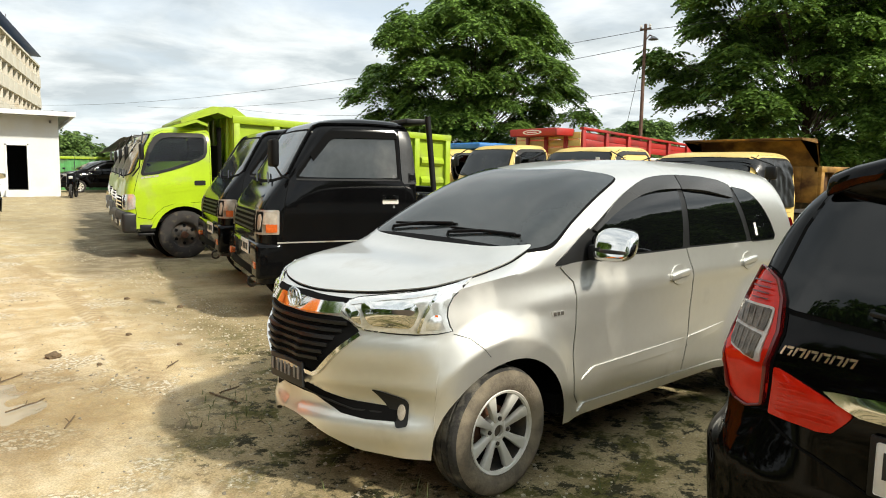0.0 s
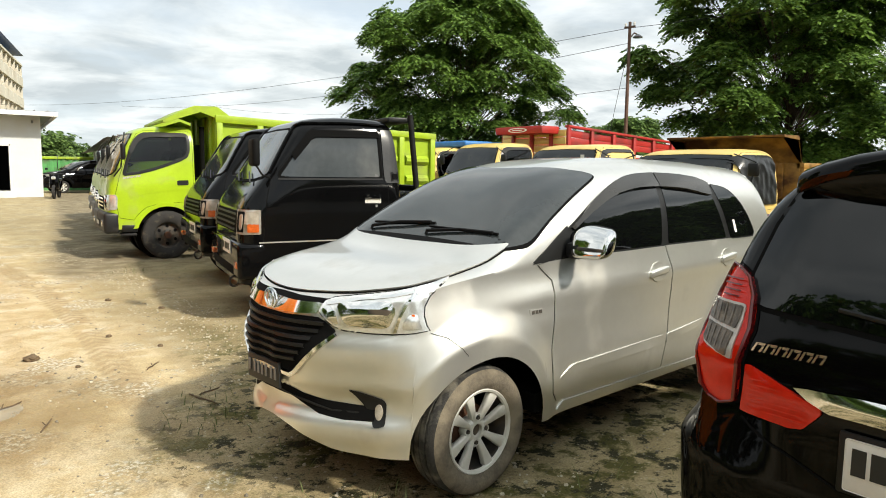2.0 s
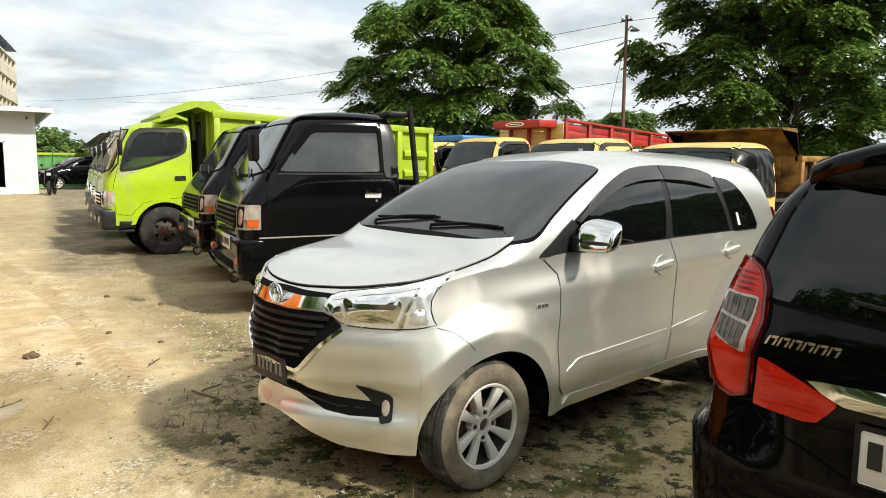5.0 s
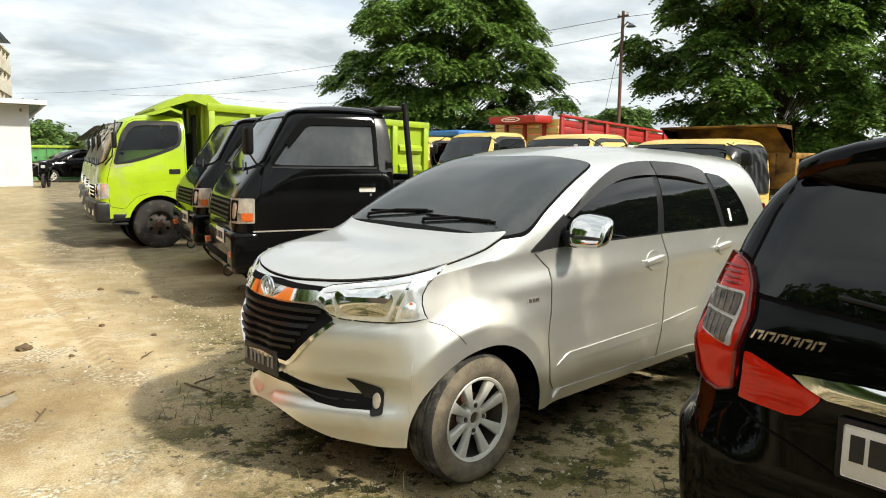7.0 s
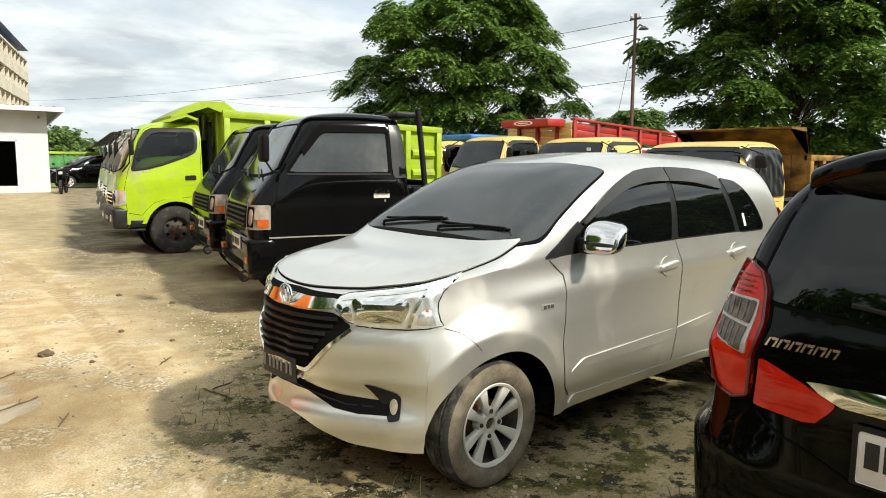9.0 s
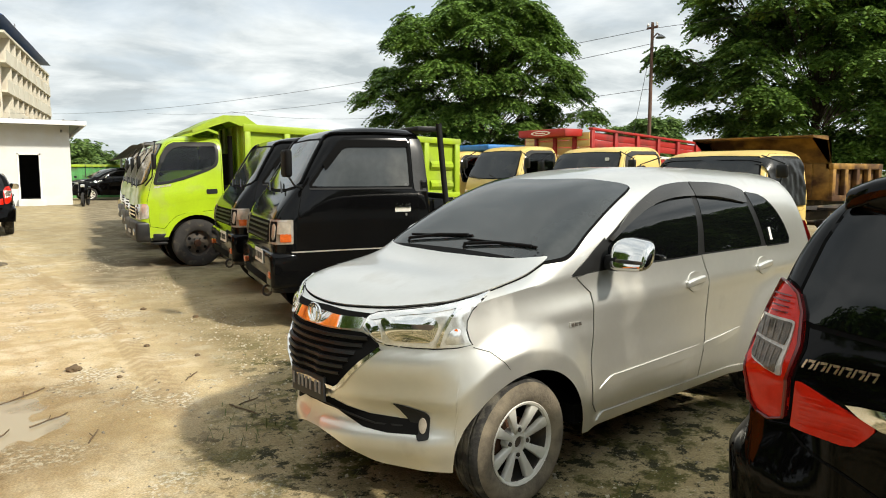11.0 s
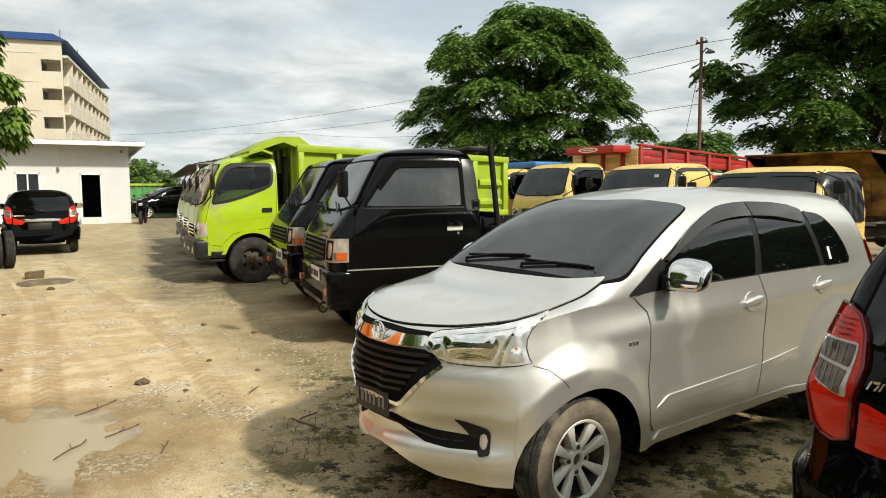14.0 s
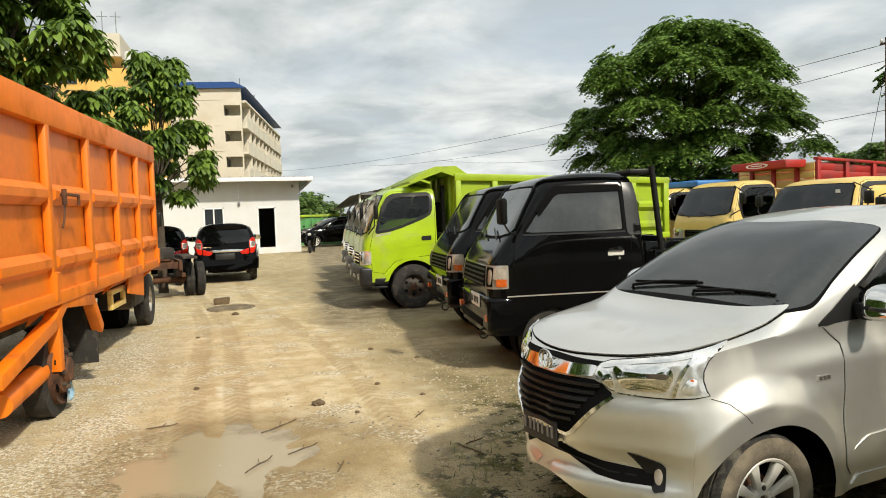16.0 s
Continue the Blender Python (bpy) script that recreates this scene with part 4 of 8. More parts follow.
    if white_plate:
        bars(rp, [(3.468, y, y + w, 0.690, 0.768) for y, w in ((-0.258, 0.038), (-0.208, 0.048), (-0.09, 0.034), (-0.045, 0.034), (0.0, 0.034), (0.045, 0.034), (0.12, 0.034), (0.162, 0.034))], M_INK)
    part("gate_gap", strip(bvh, [(-0.60, 0.76), (-0.50, 0.70), (-0.30, 0.625), (0.30, 0.625), (0.50, 0.70), (0.60, 0.76)], 0.008, "x", 1, 0.003), M_GAP, car)
    bm = bmesh.new()
    a, b = cast(bvh, "x", 1, 0.0, 1.10)[0] + Vector((0.03, 0, 0)), cast(bvh, "x", 1, -0.36, 1.135)[0] + Vector((0.02, 0, 0))
    tube(bm, [a, b], 0.008, 6)
    box(bm, a.x - 0.03, a.x + 0.02, -0.05, 0.05, a.z - 0.03, a.z + 0.02, 0.01)
    part("rear_wiper", bm, M_PLASTIC, car)
    return car


def whole_yz(half):
    return half + [(-u, v) for u, v in reversed(half[1:-1])]


def strip_bar(bvh, line, w, thick):
    """A raised moulding that follows a line across the nose."""
    bm = bmesh.new()
    rows = []
    for i, p in enumerate(line):
        d = (Vector(line[min(i + 1, len(line) - 1)]) - Vector(line[max(i - 1, 0)])).normalized()
        s = Vector((-d.y, d.x)) * w / 2
        row = []
        for k, lift in ((1.0, 0.0), (0.7, thick), (-0.7, thick), (-1.0, 0.0)):
            hit, n = cast(bvh, "x", -1, p[0] + s.x * k, p[1] + s.y * k)
            row.append(bm.verts.new(hit + n * (lift + 0.002)))
        rows.append(row)
    for r1, r2 in zip(rows, rows[1:]):
        for j in range(3):
            bm.faces.new((r1[j], r1[j + 1], r2[j + 1], r2[j]))
    bmesh.ops.recalc_face_normals(bm, faces=bm.faces)
    return bm


silver_van = minivan(SILVER_POSE, M_SILVER, "dusty silver minivan with dark tinted windows, parked on dirt", False, True, True)
minivan(BLACK_POSE, M_BLACK, "glossy black minivan parked tail out beside the silver one", True, False, False)
part("sticker", patch(bvh_of(mpv_shell()), [(2.560, 1.128), (2.595, 1.128), (2.572, 1.215), (2.537, 1.215)], "y", -1, 0.012, 0.05, 0.001), M_PLAIN_WHITE, silver_van, "white paper sticker on the glass")


# ---- trucks ----
CAB_TOP = curve_of([(-0.90, 0.60), (-0.895, 1.0), (-0.87, 1.24), (-0.80, 1.42), (-0.65, 1.76), (-0.53, 2.00), (-0.45, 2.095), (-0.3, 2.16), (0.0, 2.19), (0.4, 2.19), (0.45, 2.16)])
CAB_BELT = curve_of([(-0.90, 0.5), (-0.87, 1.0), (-0.7, 1.15), (-0.4, 1.22), (0.45, 1.25)])
CAB_WIDTH = curve_of([(-0.90, 0.62), (-0.885, 0.72), (-0.85, 0.79), (-0.77, 0.835), (-0.6, 0.85), (0.45, 0.85)])
CAB_BOTTOM = curve_of([(-0.90, 0.50), (0.45, 0.56)])
CAB_XS = [-0.90, -0.898, -0.894, -0.888, -0.88, -0.87, -0.85, -0.82] + [-0.78 + 0.04 * i for i in range(31)] + [0.44, 0.45]
PICK_TOP = curve_of([(0.0, 0.72), (0.01, 0.95), (0.05, 1.14), (0.14, 1.28), (0.25, 1.41), (0.36, 1.55), (0.50, 1.75), (0.62, 1.92), (0.69, 1.985), (0.78, 2.02), (0.95, 2.045), (1.25, 2.06), (1.60, 2.05), (1.74, 2.02), (1.785, 1.96), (1.82, 1.72), (1.86, 1.42), (1.89, 1.15)])
PICK_BELT = curve_of([(0.0, 0.55), (0.05, 0.95), (0.2, 1.10), (0.4, 1.25), (0.8, 1.34), (1.74, 1.36), (1.80, 1.30), (1.89, 1.0)])
PICK_WIDTH = curve_of([(0.0, 0.70), (0.015, 0.76), (0.05, 0.80), (0.12, 0.83), (0.3, 0.845), (1.80, 0.845), (1.89, 0.83)])
PICK_BOTTOM = curve_of([(0.0, 0.40), (1.89, 0.40)])
PICK_XS = [0.0, 0.004, 0.01, 0.02, 0.035, 0.055, 0.08, 0.11] + [0.15 + 0.03 * i for i in range(54)] + [1.76, 1.775, 1.785, 1.795, 1.805, 1.82, 1.835, 1.85, 1.87, 1.885, 1.89]


def cab_shell():
    return shell(CAB_XS, CAB_BOTTOM, CAB_BELT, CAB_TOP, CAB_WIDTH, p=0.26, q=0.33, tumble=0.09, low=10, high=26, belly=0.0, arches=((0.0, 0.40, 0.47),))


def pick_shell():
    return shell(PICK_XS, PICK_BOTTOM, PICK_BELT, PICK_TOP, PICK_WIDTH, p=0.22, q=0.28, tumble=0.10, low=10, high=26, belly=0.0, arches=((0.72, 0.31, 0.36),))


PICKUP_POSE = pose(0.70, 4.14, 0, 0, 0, -12) @ Matrix.Diagonal((0.90, 1, 1, 1))
GREEN_PICKUP_POSE = pose(1.12, 6.44, 0, 0, 0, -10) @ Matrix.Diagonal((0.92, 1, 1, 1))
DUTRO_POSE = pose(1.625, 9.65, 0, 0, 0, -7)
YELLOW_POSES = [pose(10.85, 4.85, 0) @ Matrix.Diagonal((1.25, 1.5, 0.915, 1)), pose(10.9, 8.02, 0) @ Matrix.Diagonal((1.25, 1.36, 0.985, 1)), pose(11.1, 11.40, 0) @ Matrix.Diagonal((1.2, 1.26, 1.035, 1)), pose(11.1, 14.1, 0) @ Matrix.Diagonal((1.1, 1.2, 1.0, 1))]


def inside(pts, x, y):
    hit, n = False, len(pts)
    for i in range(n):
        (x1, y1), (x2, y2) = pts[i - 1], pts[i]
        if (y1 > y) != (y2 > y) and x < (x2 - x1) * (y - y1) / (y2 - y1) + x1:
            hit = not hit
    return hit


def cut_side(bm, outline):
    """Opens the body's sides where a window goes through."""
    dead = [f for f in bm.faces if abs(f.calc_center_median().y) > 0.5 and inside(outline, f.calc_center_median().x, f.calc_center_median().z)]
    bmesh.ops.delete(bm, geom=dead, context="FACES")


def truck_wheel(parent, x, y, r=0.40, w=0.19, dual=False, rim=None, hub_out=False):
    s = -1 if y < 0 else 1
    rim = rim or M_STEEL
    h = w / 2
    wh = part("wheel", lathe([(0.0, -h * 0.25), (0.09, -h * 0.25), (0.105, -h * 0.15), (0.19, -h * 0.05), (0.205, -h * 0.6), (0.222, -h * 0.78), (0.215, 0.0), (0.222, h * 0.8)], 40), rim, parent)
    wh.matrix_basis = pose(x, y - s * h, r - 0.006, 0, 0, 0 if s < 0 else 180)
    for k in range(2 if dual else 1):
        o = k * (w + 0.04)
        prof = [(0.215, -h * 0.8), (0.24, -h), (0.30, -h * 1.05), (0.345, -h * 1.02), (r - 0.018, -h * 0.9), (r - 0.004, -h * 0.78)]
        for a, b in ((-0.62, -0.42), (-0.26, -0.08), (0.08, 0.26), (0.42, 0.62)):
            prof += [(r, h * a), (r, h * b), (r - 0.014, h * (b + 0.02)), (r - 0.014, h * (b + 0.13))]
        prof += [(r - 0.004, h * 0.78), (0.345, h * 1.02), (0.24, h), (0.215, h * 0.8)]
        t = lathe([(a, b + o) for a, b in prof], 48)
        part("tyre", t, M_RUBBER, wh)
    bm = bmesh.new()
    rod(bm, (0, -h * (0.9 if hub_out else 0.5), 0), (0, 0.05, 0), 0.055, seg=16)
    part("hub", bm, M_RUST if rim is M_STEEL else rim, wh)
    for k in range(6):
        a = math.pi / 3 * k
        t = bmesh.new()
        rod(t, (0.085 * math.cos(a), -h * 0.45, 0.085 * math.sin(a)), (0.085 * math.cos(a), 0, 0.085 * math.sin(a)), 0.012, seg=6)
        part("wheel_nut", t, M_IRON, wh)
        t = lathe([(0.0, -h * 0.14), (0.026, -h * 0.14), (0.026, -h * 0.02)], 12)
        b = a + math.pi / 6
        t.transform(Matrix.Translation((0.145 * math.cos(b), 0, 0.145 * math.sin(b))))
        part("vent_hole", t, M_GAP, wh)
    return wh


def chassis(truck, x0, x1, axle, z=0.72, r=0.40, track=0.90, rim=None):
    """Frame rails, cross members, a rear axle with twin wheels and a front axle."""
    bm = bmesh.new()
    for s in (-1, 1):
        box(bm, x0, x1, s * 0.38 - 0.035, s * 0.38 + 0.035, z - 0.10, z + 0.10, 0.008)
    n = max(3, int((x1 - x0) / 0.9))
    for i in range(n):
        x = x0 + 0.1 + (x1 - x0 - 0.2) * i / (n - 1)
        box(bm, x - 0.04, x + 0.04, -0.37, 0.37, z - 0.06, z + 0.06)
    part("chassis_frame", bm, M_IRON, truck)
    bm = bmesh.new()
    rod(bm, (axle, -track + 0.1, r), (axle, track - 0.1, r), 0.07, seg=12)
    t = bmesh.new()
    bmesh.ops.create_uvsphere(t, u_segments=14, v_segments=10, radius=0.2)
    add(bm, t, Matrix.Translation((axle, 0, r)))
    for s in (-1, 1):
        box(bm, axle - 0.55, axle + 0.55, s * 0.45 - 0.04, s * 0.45 + 0.04, r + 0.05, r + 0.14, 0.01)
    part("rear_axle", bm, M_IRON, truck)
    for s in (-1, 1):
        truck_wheel(truck, axle, s * track, r, dual=True, rim=rim)


def dump_bed(truck, x0, x1, half, z0, z1, ribs, paint, visor=None, mid_rail=False, tail=True, drop=0.0, rail=0.13):
    """A tipper's box: panels between posts, rails along top and bottom, and a roof over the cab."""
    known = set(bpy.data.objects)
    floor = bmesh.new()
    box(floor, x0 + 0.02, x1 - 0.02, -half + 0.05, half - 0.05, z0, z0 + 0.08, 0.01)
    for s in (-1, 1):
        box(floor, x0 + 0.1, x1 - 0.1, s * 0.40 - 0.05, s * 0.40 + 0.05, z0 - 0.16, z0, 0.01)
    part("bed_floor", floor, M_IRON, truck)
    for s in (-1, 1):
        y0, y1 = (s * half, s * (half - 0.045)) if s > 0 else (s * half, s * half + 0.045)
        y0, y1 = min(y0, y1), max(y0, y1)
        bm = bmesh.new()
        box(bm, x0, x1, y0 + (0.03 if s < 0 else 0), y1 - (0.03 if s > 0 else 0), z0 + 0.02, z1 - 0.05)
        side = part("side_panel", bm, paint, truck)
        out = s * (half + 0.05)
        bm = bmesh.new()
        box(bm, x0 - 0.02, x1 + 0.02, min(s * (half - 0.06), out), max(s * (half - 0.06), out), z1 - rail, z1, 0.012)
        part("top_rail", bm, paint, side)
        bm = bmesh.new()
        box(bm, x0 - 0.01, x1 + 0.01, min(s * (half - 0.06), out), max(s * (half - 0.06), out), z0 - 0.02, z0 + 0.10, 0.012)
        part("bottom_rail", bm, paint, side)
        for i in range(ribs):
            x = x0 + 0.05 + (x1 - x0 - 0.10) * i / (ribs - 1)
            bm = bmesh.new()
            box(bm, x - 0.055, x + 0.055, min(s * (half - 0.02), out - s * 0.004), max(s * (half - 0.02), out - s * 0.004), z0 + 0.06, z1 - 0.10, 0.015)
            part("rib", bm, paint, side)
            if mid_rail and i < ribs - 1:
                xn = x0 + 0.05 + (x1 - x0 - 0.10) * (i + 1) / (ribs - 1)
                for zm in (z0 + (z1 - z0) * 0.53, z0 + (z1 - z0) * 0.20):
                    t = prism([(s * (half - 0.01), zm + 0.10), (s * (half + 0.055), zm + 0.035), (s * (half + 0.055), zm - 0.035), (s * (half - 0.01), zm - 0.10)], x + 0.10, xn - 0.10)
                    t.transform(Matrix(((0, 1, 0, 0), (1, 0, 0, 0), (0, 0, 1, 0), (0, 0, 0, 1))))
                    bmesh.ops.recalc_face_normals(t, faces=t.faces)
                    part("stiffener", t, paint, side)
    bm = bmesh.new()
    box(bm, x0 - 0.02, x0 + 0.04, -half, half, z0, z1, 0.01)
    front = part("front_panel", bm, paint, truck)
    for i in range(4):
        y = -half + 0.25 + (2 * half - 0.5) * i / 3
        bm = bmesh.new()
        box(bm, x0 - 0.07, x0 - 0.015, y - 0.04, y + 0.04, z0 + 0.05, z1 - 0.02, 0.012)
        part("rib", bm, paint, front)
    if tail:
        bm = bmesh.new()
        box(bm, x1 - 0.03, x1 + 0.03, -half + 0.03, half - 0.03, z0 + 0.02, z1 - 0.02, 0.012)
        for i in range(4):
            y = -half + 0.25 + (2 * half - 0.5) * i / 3
            box(bm, x1 + 0.025, x1 + 0.07, y - 0.04, y + 0.04, z0 + 0.05, z1 - 0.05, 0.01)
        part("tailgate", bm, paint, truck)
    if visor:
        low = [(x + 0.012, z - 0.04) for x, z in visor]
        bm = prism(list(visor) + low[::-1], -half, half, 0.006, 1)
        top = part("cab_guard", bm, paint, truck)
        for s in (-1, 1):
            cheek = [(visor[-1][0] + 0.01, visor[-1][1] - 0.05), (visor[-2][0] + 0.10, visor[-2][1] - 0.10), (visor[0][0], visor[0][1] - 0.13)]
            bm = prism(list(visor) + cheek, s * half - 0.02, s * half + 0.02, 0.004, 1)
            part("guard_cheek", bm, paint, top)
    if drop:
        for ob in set(bpy.data.objects) - known:
            for v in ob.data.vertices:
                v.co.z -= drop * max(0.0, v.co.x - x0) * max(0.0, (v.co.z - z0) / (z1 - z0))


def steer_wheel(parent, x, y, z):
    bm = bmesh.new()
    pts = [Vector((x + 0.10 * math.cos(a) * 0.8, y + 0.19 * math.sin(a), z + 0.13 * math.cos(a))) for a in [2 * math.pi * i / 20 for i in range(21)]]
    tube(bm, pts, 0.014, 6)
    rod(bm, (x, y - 0.18, z), (x, y + 0.18, z), 0.012, seg=6)
    rod(bm, (x, y, z), (x - 0.25, y, z - 0.35), 0.02, seg=6)
    part("steering_wheel", bm, M_PLASTIC, parent)


CAB_WIN = [(-0.64, 1.385), (-0.575, 1.62), (-0.50, 1.84), (-0.42, 1.975), (-0.34, 2.03), (-0.20, 2.05), (0.28, 2.055), (0.355, 2.03), (0.372, 1.95), (0.365, 1.78), (0.33, 1.69), (0.20, 1.62),
           (0.0, 1.545), (-0.20, 1.475), (-0.42, 1.415)]
CAB_DOOR = [(-0.70, 1.36), (-0.765, 1.10), (-0.76, 0.92), (-0.73, 0.70), (-0.52, 0.66), (-0.45, 0.75), (-0.33, 0.86), (-0.15, 0.915), (0.12, 0.93), (0.34, 0.95), (0.415, 1.0), (0.425, 1.5), (0.425, 2.05),
            (0.38, 2.10), (-0.30, 2.10), (-0.42, 2.04), (-0.52, 1.87), (-0.60, 1.64)]


SQUARE_WIN = [(-0.50, 1.30), (-0.56, 1.62), (-0.47, 1.90), (-0.40, 2.00), (-0.32, 2.03), (0.30, 2.03), (0.36, 2.01), (0.385, 1.95), (0.385, 1.34), (0.36, 1.30)]


def cab(truck, paint, see_through=True, dark=True, plastic_side=False, bumper=None, square=False):
    """A cab-over truck's cab with its glass, doors, lamps, bumper and mirrors; the front axle is at x = 0."""
    hull = cab_shell()
    bvh = bvh_of(hull)
    win = rounded(SQUARE_WIN if square else CAB_WIN, 0.03, 3)
    if see_through:
        cut_side(hull, win)
    part("cab_body", hull, paint, truck)
    for s in (0, 1):
        side = (lambda b: b) if s == 0 else flip_y
        door = part("door", side(patch(bvh, CAB_DOOR, "y", -1, 0.004, 0.07, 0.006)) if not see_through else side(ring_panel(bvh, CAB_DOOR, win)), paint, truck)
        part("door_gap", side(strip(bvh, CAB_DOOR + CAB_DOOR[:1], 0.012, "y", -1, 0.002)), M_GAP, door)
        outer, inner = grown(win, 0.024), grown(win, -0.024)
        part("window_seal", side(ring_patch(bvh, outer, inner, "y", -1, 0.010, 0.02)), M_PLASTIC, door)
        if plastic_side:
            part("plastic_sheet", side(wrinkled(patch(bvh, rounded([(-0.58, 1.95), (-0.47, 2.02), (0.375, 1.99), (0.375, 1.05), (-0.42, 1.05), (-0.55, 1.45)], 0.03, 3), "y", -1, 0.022, 0.03, 0.004))), M_SHEET, door, "black plastic sheet taped over the window")
        else:
            part("side_window", side(patch(bvh, grown(win, -0.02), "y", -1, 0.003, 0.08, 0.0)), M_CLEAR if see_through else M_TINT, door)
        visor = [(-0.545, 1.74), (-0.49, 1.90), (-0.41, 2.01), (-0.31, 2.06), (0.30, 2.07), (0.35, 2.055), (0.34, 2.005), (-0.20, 1.995), (-0.33, 1.96), (-0.42, 1.88), (-0.50, 1.72)]
        if not plastic_side:
            part("door_visor", side(patch(bvh, rounded(visor, 0.02), "y", -1, 0.022, 0.06, 0.01)), M_SMOKE, door)
        part("door_handle", side(patch(bvh, rounded([(0.165, 1.215), (0.345, 1.220), (0.345, 1.30), (0.165, 1.295)], 0.02), "y", -1, 0.010, 0.05, 0.008)), M_PLASTIC, door)
        flare = [(0.535 * math.cos(a), 0.40 + 0.535 * math.sin(a)) for a in [math.pi * (0.04 + 0.92 * i / 20) for i in range(21)]]
        flare_in = [(0.472 * math.cos(a), 0.40 + 0.472 * math.sin(a)) for a in [math.pi * (0.04 + 0.92 * i / 20) for i in range(21)]]
        t = patch(bvh, flare + list(reversed(flare_in)), "y", -1, 0.022, 0.08, 0.03)
        part("wheel_flare", side(t), paint, truck)
        part("door_crease", side(strip(bvh, [(-0.74, 0.98), (-0.55, 1.02), (-0.30, 1.09), (0.10, 1.14), (0.40, 1.15)], 0.014, "y", -1, 0.008)), paint, door)
        t = bmesh.new()
        box(t, -0.70, -0.46, -0.86, -0.62, 0.46, 0.58, 0.02)
        box(t, -0.72, -0.48, -0.88, -0.60, 0.40, 0.44, 0.01)
        part("step", side(t), M_PLASTIC, truck)
        lamp = [((-0.895 + 0.42) * R2, 1.04), ((-0.86 + 0.70) * R2, 1.06), ((-0.77 + 0.835) * R2, 1.07), ((-0.745 + 0.84) * R2, 1.02), ((-0.755 + 0.838) * R2, 0.83), ((-0.86 + 0.72) * R2, 0.81), ((-0.897 + 0.42) * R2, 0.82)]
        hl = part("headlamp", side(patch(bvh, rounded(lamp, 0.025), "d", 1, 0.008, 0.04, 0.012, 0.010)), M_LENS, truck, "clear cornering headlamp")
        bowl = [(((-0.87 + 0.62) * R2) + 0.075 * math.cos(a), 0.935 + 0.085 * math.sin(a)) for a in [2 * math.pi * i / 20 for i in range(20)]]
        part("reflector_bowl", side(patch(bvh, bowl, "d", 1, 0.020, 0.03, 0.006, 0.008)), M_REFLECT, hl)
        arm = bmesh.new()
        tube(arm, [Vector((-0.78, -0.80, 1.36)), Vector((-0.70, -1.00, 1.50)), Vector((-0.66, -1.03, 1.90)), Vector((-0.60, -0.72, 2.06))], 0.012, 6)
        arm_ob = part("mirror_arm", side(arm), M_PLASTIC, truck)
        t = bmesh.new()
        box(t, -0.70, -0.63, -1.08, -0.94, 1.62, 1.88, 0.03, 3)
        part("mirror", side(t), M_PLASTIC, arm_ob)
    ws = [(0.0, 1.36), (-0.40, 1.37), (-0.70, 1.40), (-0.745, 1.45), (-0.72, 1.65), (-0.665, 1.97), (-0.62, 2.03), (0.0, 2.05)]
    part("windshield_seal", patch(bvh, grown(whole_yz(ws), 0.02), "x", -1, 0.004, 0.08, 0.0), M_GAP, truck)
    part("windshield", patch(bvh, rounded(whole_yz(ws), 0.03), "x", -1, 0.009, 0.08, 0.006), M_TRUCK_GLASS, truck, "dusty windscreen")
    for y in (-0.40, 0.25):
        bm = bmesh.new()
        a = cast(bvh, "x", -1, y, 1.33)[0] + Vector((-0.03, 0, 0))
        b = cast(bvh, "x", -1, y + 0.42, 1.46)[0] + Vector((-0.03, 0, 0))
        tube(bm, [a, b], 0.010, 6)
        part("wiper", bm, M_PLASTIC, truck)
    gr = [(0.0, 1.02), (-0.36, 1.02), (-0.40, 0.98), (-0.38, 0.84), (-0.34, 0.80), (0.0, 0.80)]
    grille = part("grille", patch(bvh, whole_yz(gr), "x", -1, 0.004, 0.1, 0.006), M_GAP, truck, "black grille with pale bars")
    for z in (0.985, 0.925, 0.865):
        part("grille_bar", strip_bar(bvh, [(-0.38 + 0.76 * i / 10, z) for i in range(11)], 0.034, 0.016), M_CHROME if not dark else M_PLASTIC, grille)
    bm = bmesh.new()
    box(bm, -0.96, -0.72, -0.845, 0.845, 0.44, 0.78, 0.05, 3)
    bump = part("bumper", bm, bumper or M_BUMPER, truck)
    for y in (-0.62, 0.62):
        bm = lathe([(0.0, -0.01), (0.05, -0.01), (0.06, 0.0), (0.06, 0.04)], 16)
        bm.transform(Matrix.Translation((-0.965, y, 0.60)) @ Matrix.Rotation(-math.pi / 2, 4, "Z"))
        part("fog_lamp", bm, M_LENS, bump)
    bm = bmesh.new()
    box(bm, -0.968, -0.960, -0.21, 0.21, 0.52, 0.655, 0.003)
    plate = part("number_plate", bm, M_PLATE_BLACK, bump)
    bars(plate, [(-0.969, y, y + 0.03, 0.555, 0.62) for y in (-0.17, -0.11, -0.05, 0.01, 0.09, 0.14)], M_ALLOY)
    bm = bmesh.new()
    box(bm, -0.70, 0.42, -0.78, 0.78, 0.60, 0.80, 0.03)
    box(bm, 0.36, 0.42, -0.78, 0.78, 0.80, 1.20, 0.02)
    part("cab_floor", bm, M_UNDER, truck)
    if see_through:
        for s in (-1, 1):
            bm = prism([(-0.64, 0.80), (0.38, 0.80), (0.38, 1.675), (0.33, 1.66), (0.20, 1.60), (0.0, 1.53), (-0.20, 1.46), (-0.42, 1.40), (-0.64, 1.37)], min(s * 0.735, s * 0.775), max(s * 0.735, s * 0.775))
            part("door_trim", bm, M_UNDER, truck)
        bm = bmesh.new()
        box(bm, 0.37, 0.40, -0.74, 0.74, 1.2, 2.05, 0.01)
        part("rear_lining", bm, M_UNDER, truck)
